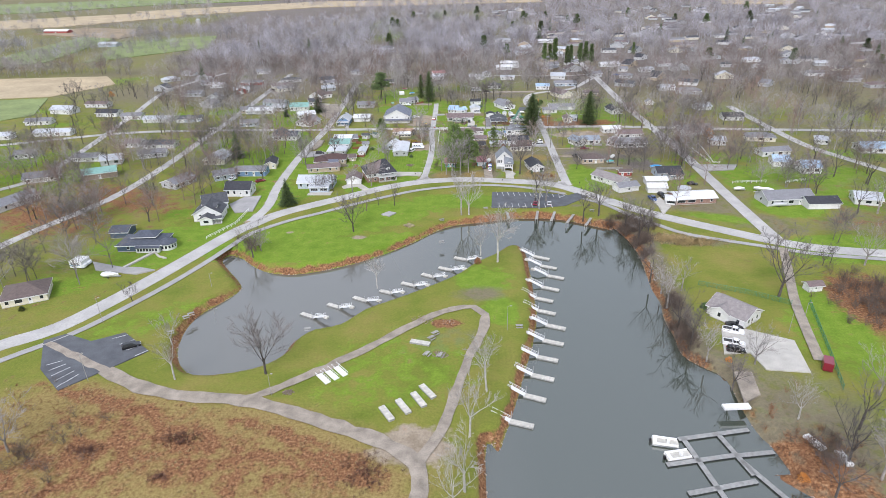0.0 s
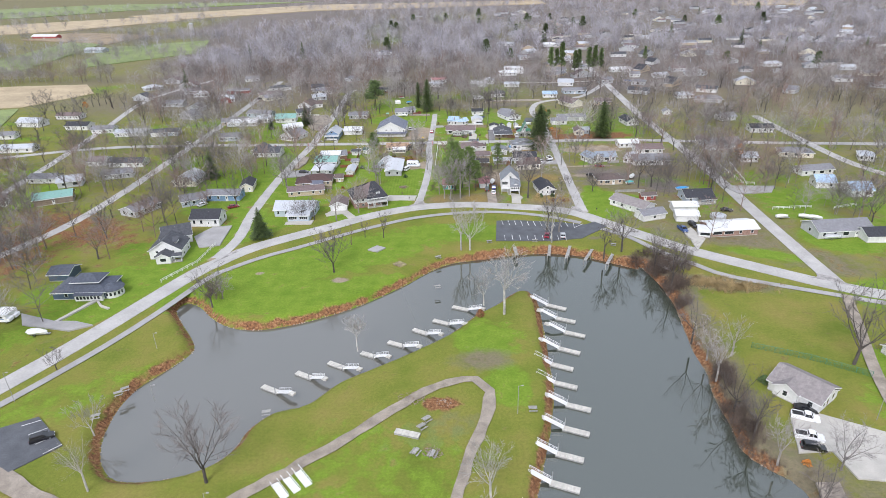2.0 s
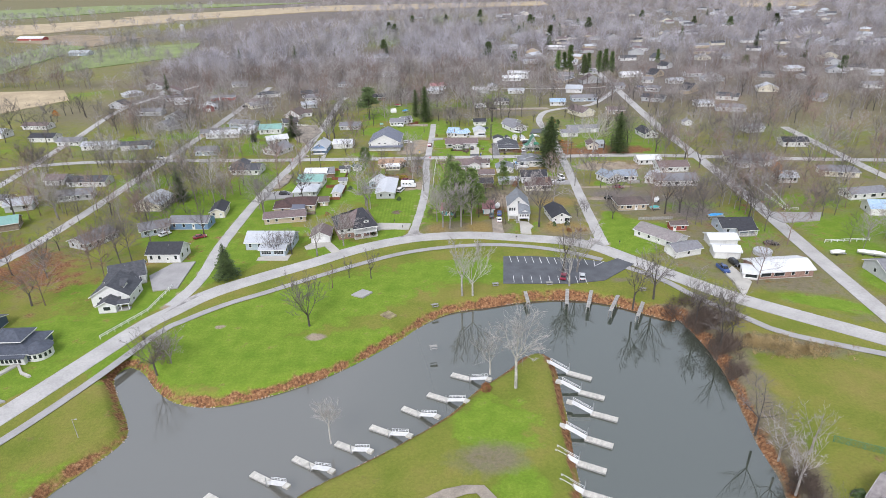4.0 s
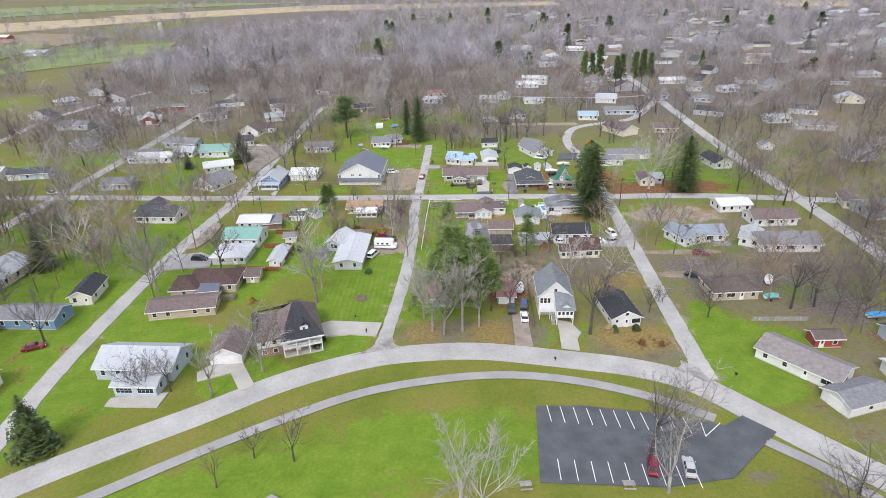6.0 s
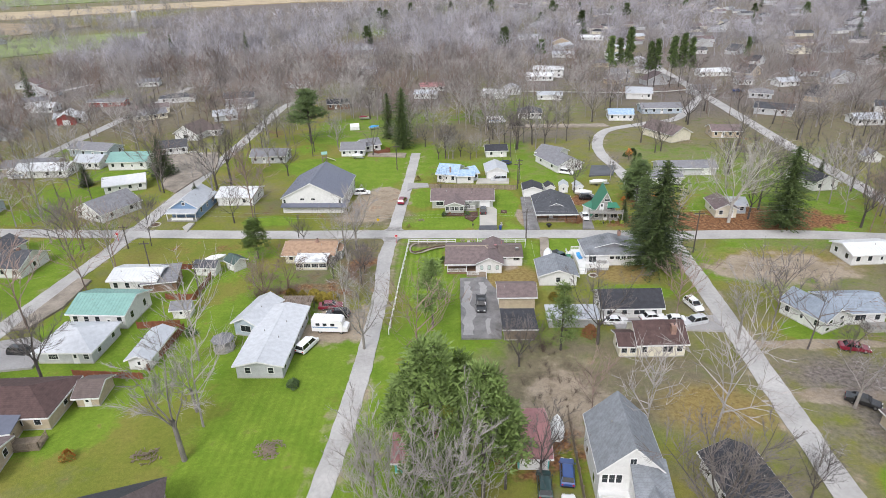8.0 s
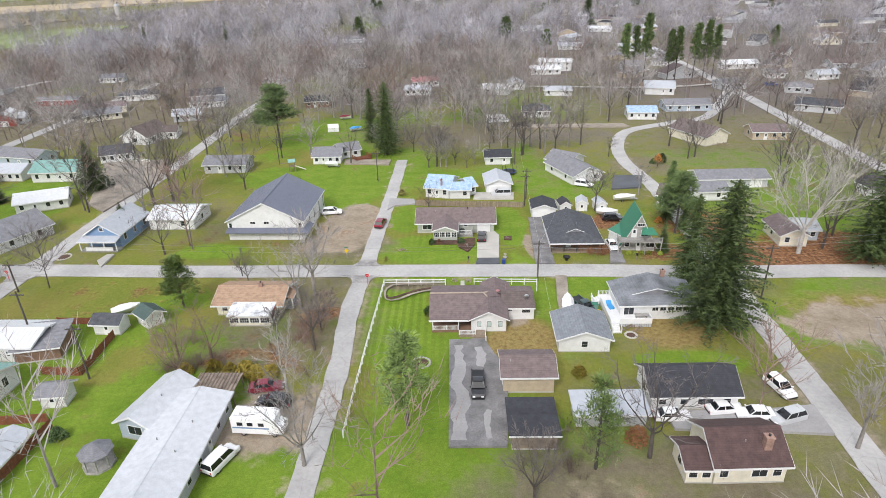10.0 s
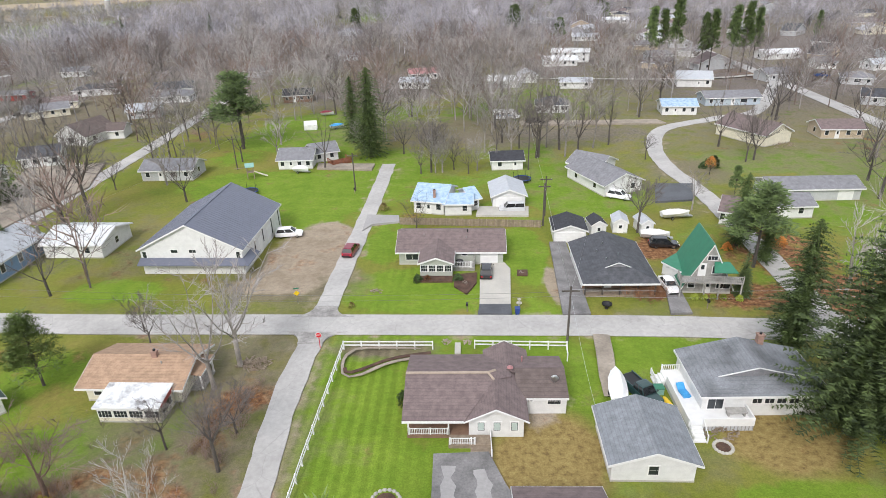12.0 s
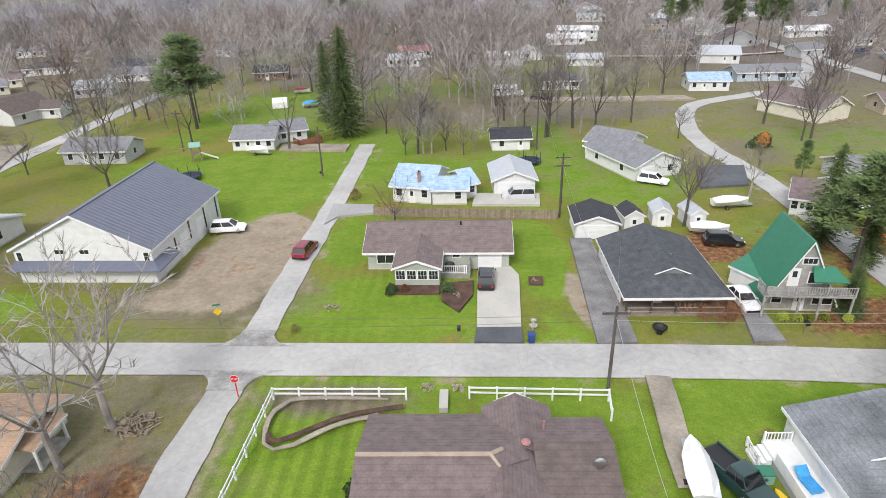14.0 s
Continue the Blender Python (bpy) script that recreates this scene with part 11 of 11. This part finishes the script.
p_ = thing("swimming_pool", 72.5, 171.5, 0, 0, "round above-ground swimming pool with pale wall", "pool")
part("pool_wall", Geo().tube((0, 0, 0), (0, 0, 0.85), 2.0, 2.0, 28), "greywall", p_)
part("water_surface", Geo().tube((0, 0, 0.852), (0, 0, 0.856), 1.9, 1.9, 28), "roof_light", p_)
t_ = thing("tent", -23, 326.4, 0, 10, "white fabric shelter on the lawn", "tent")
part("fabric", loft([[(u, -1.1, 0), (u, 1.1, 0), (u, 1.0, 1.0), (u, 0, 1.7), (u, -1.0, 1.0)] for u in (-1.3, 1.3)]), "sheet", t_)
t_ = thing("tent", 57.8, 316.5, 0, -20, "tan tarpaulin shelter beside the street", "tent")
part("fabric", loft([[(u, -1.0, 0), (u, 1.0, 0), (u, 0.9, 0.9), (u, 0, 1.5), (u, -0.9, 0.9)] for u in (-1.4, 1.4)]), "reeds", t_)
for a, cv, lb in (((-22, 338.2, 7.8), "car_red", "boat under a dark red cover"), ((-17.4, 325.8, 29.7), "tarp", "boat under a bright blue tarpaulin"), ((73.4, 315.7, -15.2), "car_red", "old red machine by a barn")):
    boat(*a, 4.2, cv, lb + " in a yard")

# leafy shrubs, one mesh each
SHRUB = {k: shrub(400 + i, r, h2, n, lf).mesh("shrub", mt) for i, (k, r, h2, n, lf, mt) in enumerate((("green", 0.6, 0.7, 700, 0.07, "shrub"), ("lime", 0.42, 0.5, 420, 0.06, "lime"), ("olive", 0.6, 0.7, 700, 0.07, "olive"), ("rust", 0.6, 0.8, 500, 0.07, "leaves"), ("straw", 0.7, 0.9, 500, 0.07, "reeds"), ("orange", 0.7, 0.8, 500, 0.07, "orange")))}
LB = {"green": "rounded green garden shrub", "lime": "small lime-green clipped shrub", "olive": "yellow-olive hedge shrub", "rust": "reddish-brown garden shrub", "straw": "clump of dry ornamental grass", "orange": "orange autumn shrub"}
for k, s, x, y in (("green", 1.0, 3.5, 260), ("rust", 0.8, 4.5, 260.1), ("green", 1.0, 7.7, 260.1), ("straw", 0.6, -2.6, 254.9), ("lime", 1, 30.5, 255.8), ("lime", 1, 31.4, 255.7), ("lime", 1, 32.2, 255.7), ("lime", 1, 33.2, 255.7),
                   ("lime", 1, 34.6, 255.5), ("straw", 1.2, -2.4, 280), ("orange", 1.2, -31, 200.1), ("orange", 1.0, 37.8, 266.7), ("orange", 1.2, 44.1, 267.6), ("green", 1.2, -16.9, 186.1), ("green", 1.2, -16.5, 188.3), ("green", 1.3, 28.6, 190),
                   ("straw", 1.2, 27.8, 190), ("green", 1.3, 32, 190.2), ("green", 1.6, 52, 103.1), ("green", 1.2, -88.7, 106.9), ("green", 1.2, 45.6, 296.1), ("green", 2.2, 47.3, 296.6), ("green", 1.2, 3.8, 240.9), ("rust", 1.3, 31.6, 221.2),
                   ("green", 1.4, -27.7, 221.1), ("olive", 1.7, -12.7, 229.5), ("olive", 1.9, -13.9, 229.9), ("olive", 1.6, -11.4, 229.6), ("olive", 1.5, -15.6, 230.1), ("olive", 1.8, -17.3, 230.3), ("olive", 1.5, -20.2, 230.2), ("olive", 1.4, 18.9, 229.3), ("rust", 1.8, 22.0, 220.2), ("green", 1.6, 60, 99.9), ("straw", 1.4, 53.8, 137.4), ("straw", 1.4, 56.8, 135.8), ("straw", 1.4, 59.7, 134.5), ("straw", 1.4, 61.6, 133.4),
                   ("rust", 1.0, 31.7, 186.3), ("rust", 1.0, 34.6, 185.9), ("green", 1.3, -12.2, 210.7), ("rust", 1.6, 7.5, 124.9), ("orange", 1.3, 47.9, 58.8), ("orange", 1.0, 49.4, 85.5), ("green", 1.5, -61.0, 237.9), ("green", 1.5, -61.0, 238.9), ("green", 1.5, -61.0, 239.9), ("green", 1.5, -60.9, 240.8), ("green", 1.5, -60.9, 241.8)):
    e_ = new("shrub", SHRUB[k])
    e_.matrix_basis = pose(x, y, 0, 0, 0, x * 50) @ Matrix.Scale(s, 4)
    tagged(e_, LB[k] + " in a yard", "shrub", "garden shrubs")

# stones of the banks
_rng = random.Random(77)
_st = cached("bankstone", lambda: [(lambda g: (np.array([tuple(p) for p in g.v]) , np.array([t for q in g.f for t in ((q[0], q[1], q[2]), (q[0], q[2], q[3]))])))(Geo().dome((0, 0, -0.3), 0.5 + 0.1 * i, 0.4, 0.8, 6, 2)) for i in range(4)])
_places = []
for line, step in ((SHORE_PENINSULA + SHORE_WEST + SHORE_NORTH + SHORE_EAST, 0.5),):
    ln_ = spline(line, step)
    for (x, y), (nx, ny) in zip(ln_, normals(ln_)):
        for _ in range(4):
            o = _rng.uniform(-0.2, 1.5)
            _places.append((x - nx * o, y - ny * o, _rng.uniform(0.18, 0.45), _rng.uniform(0, 6.28), _rng.randrange(4)))
on_bank(_st, _places, "riprap", "stone", "brown and grey riprap stones along the bank", "stones")
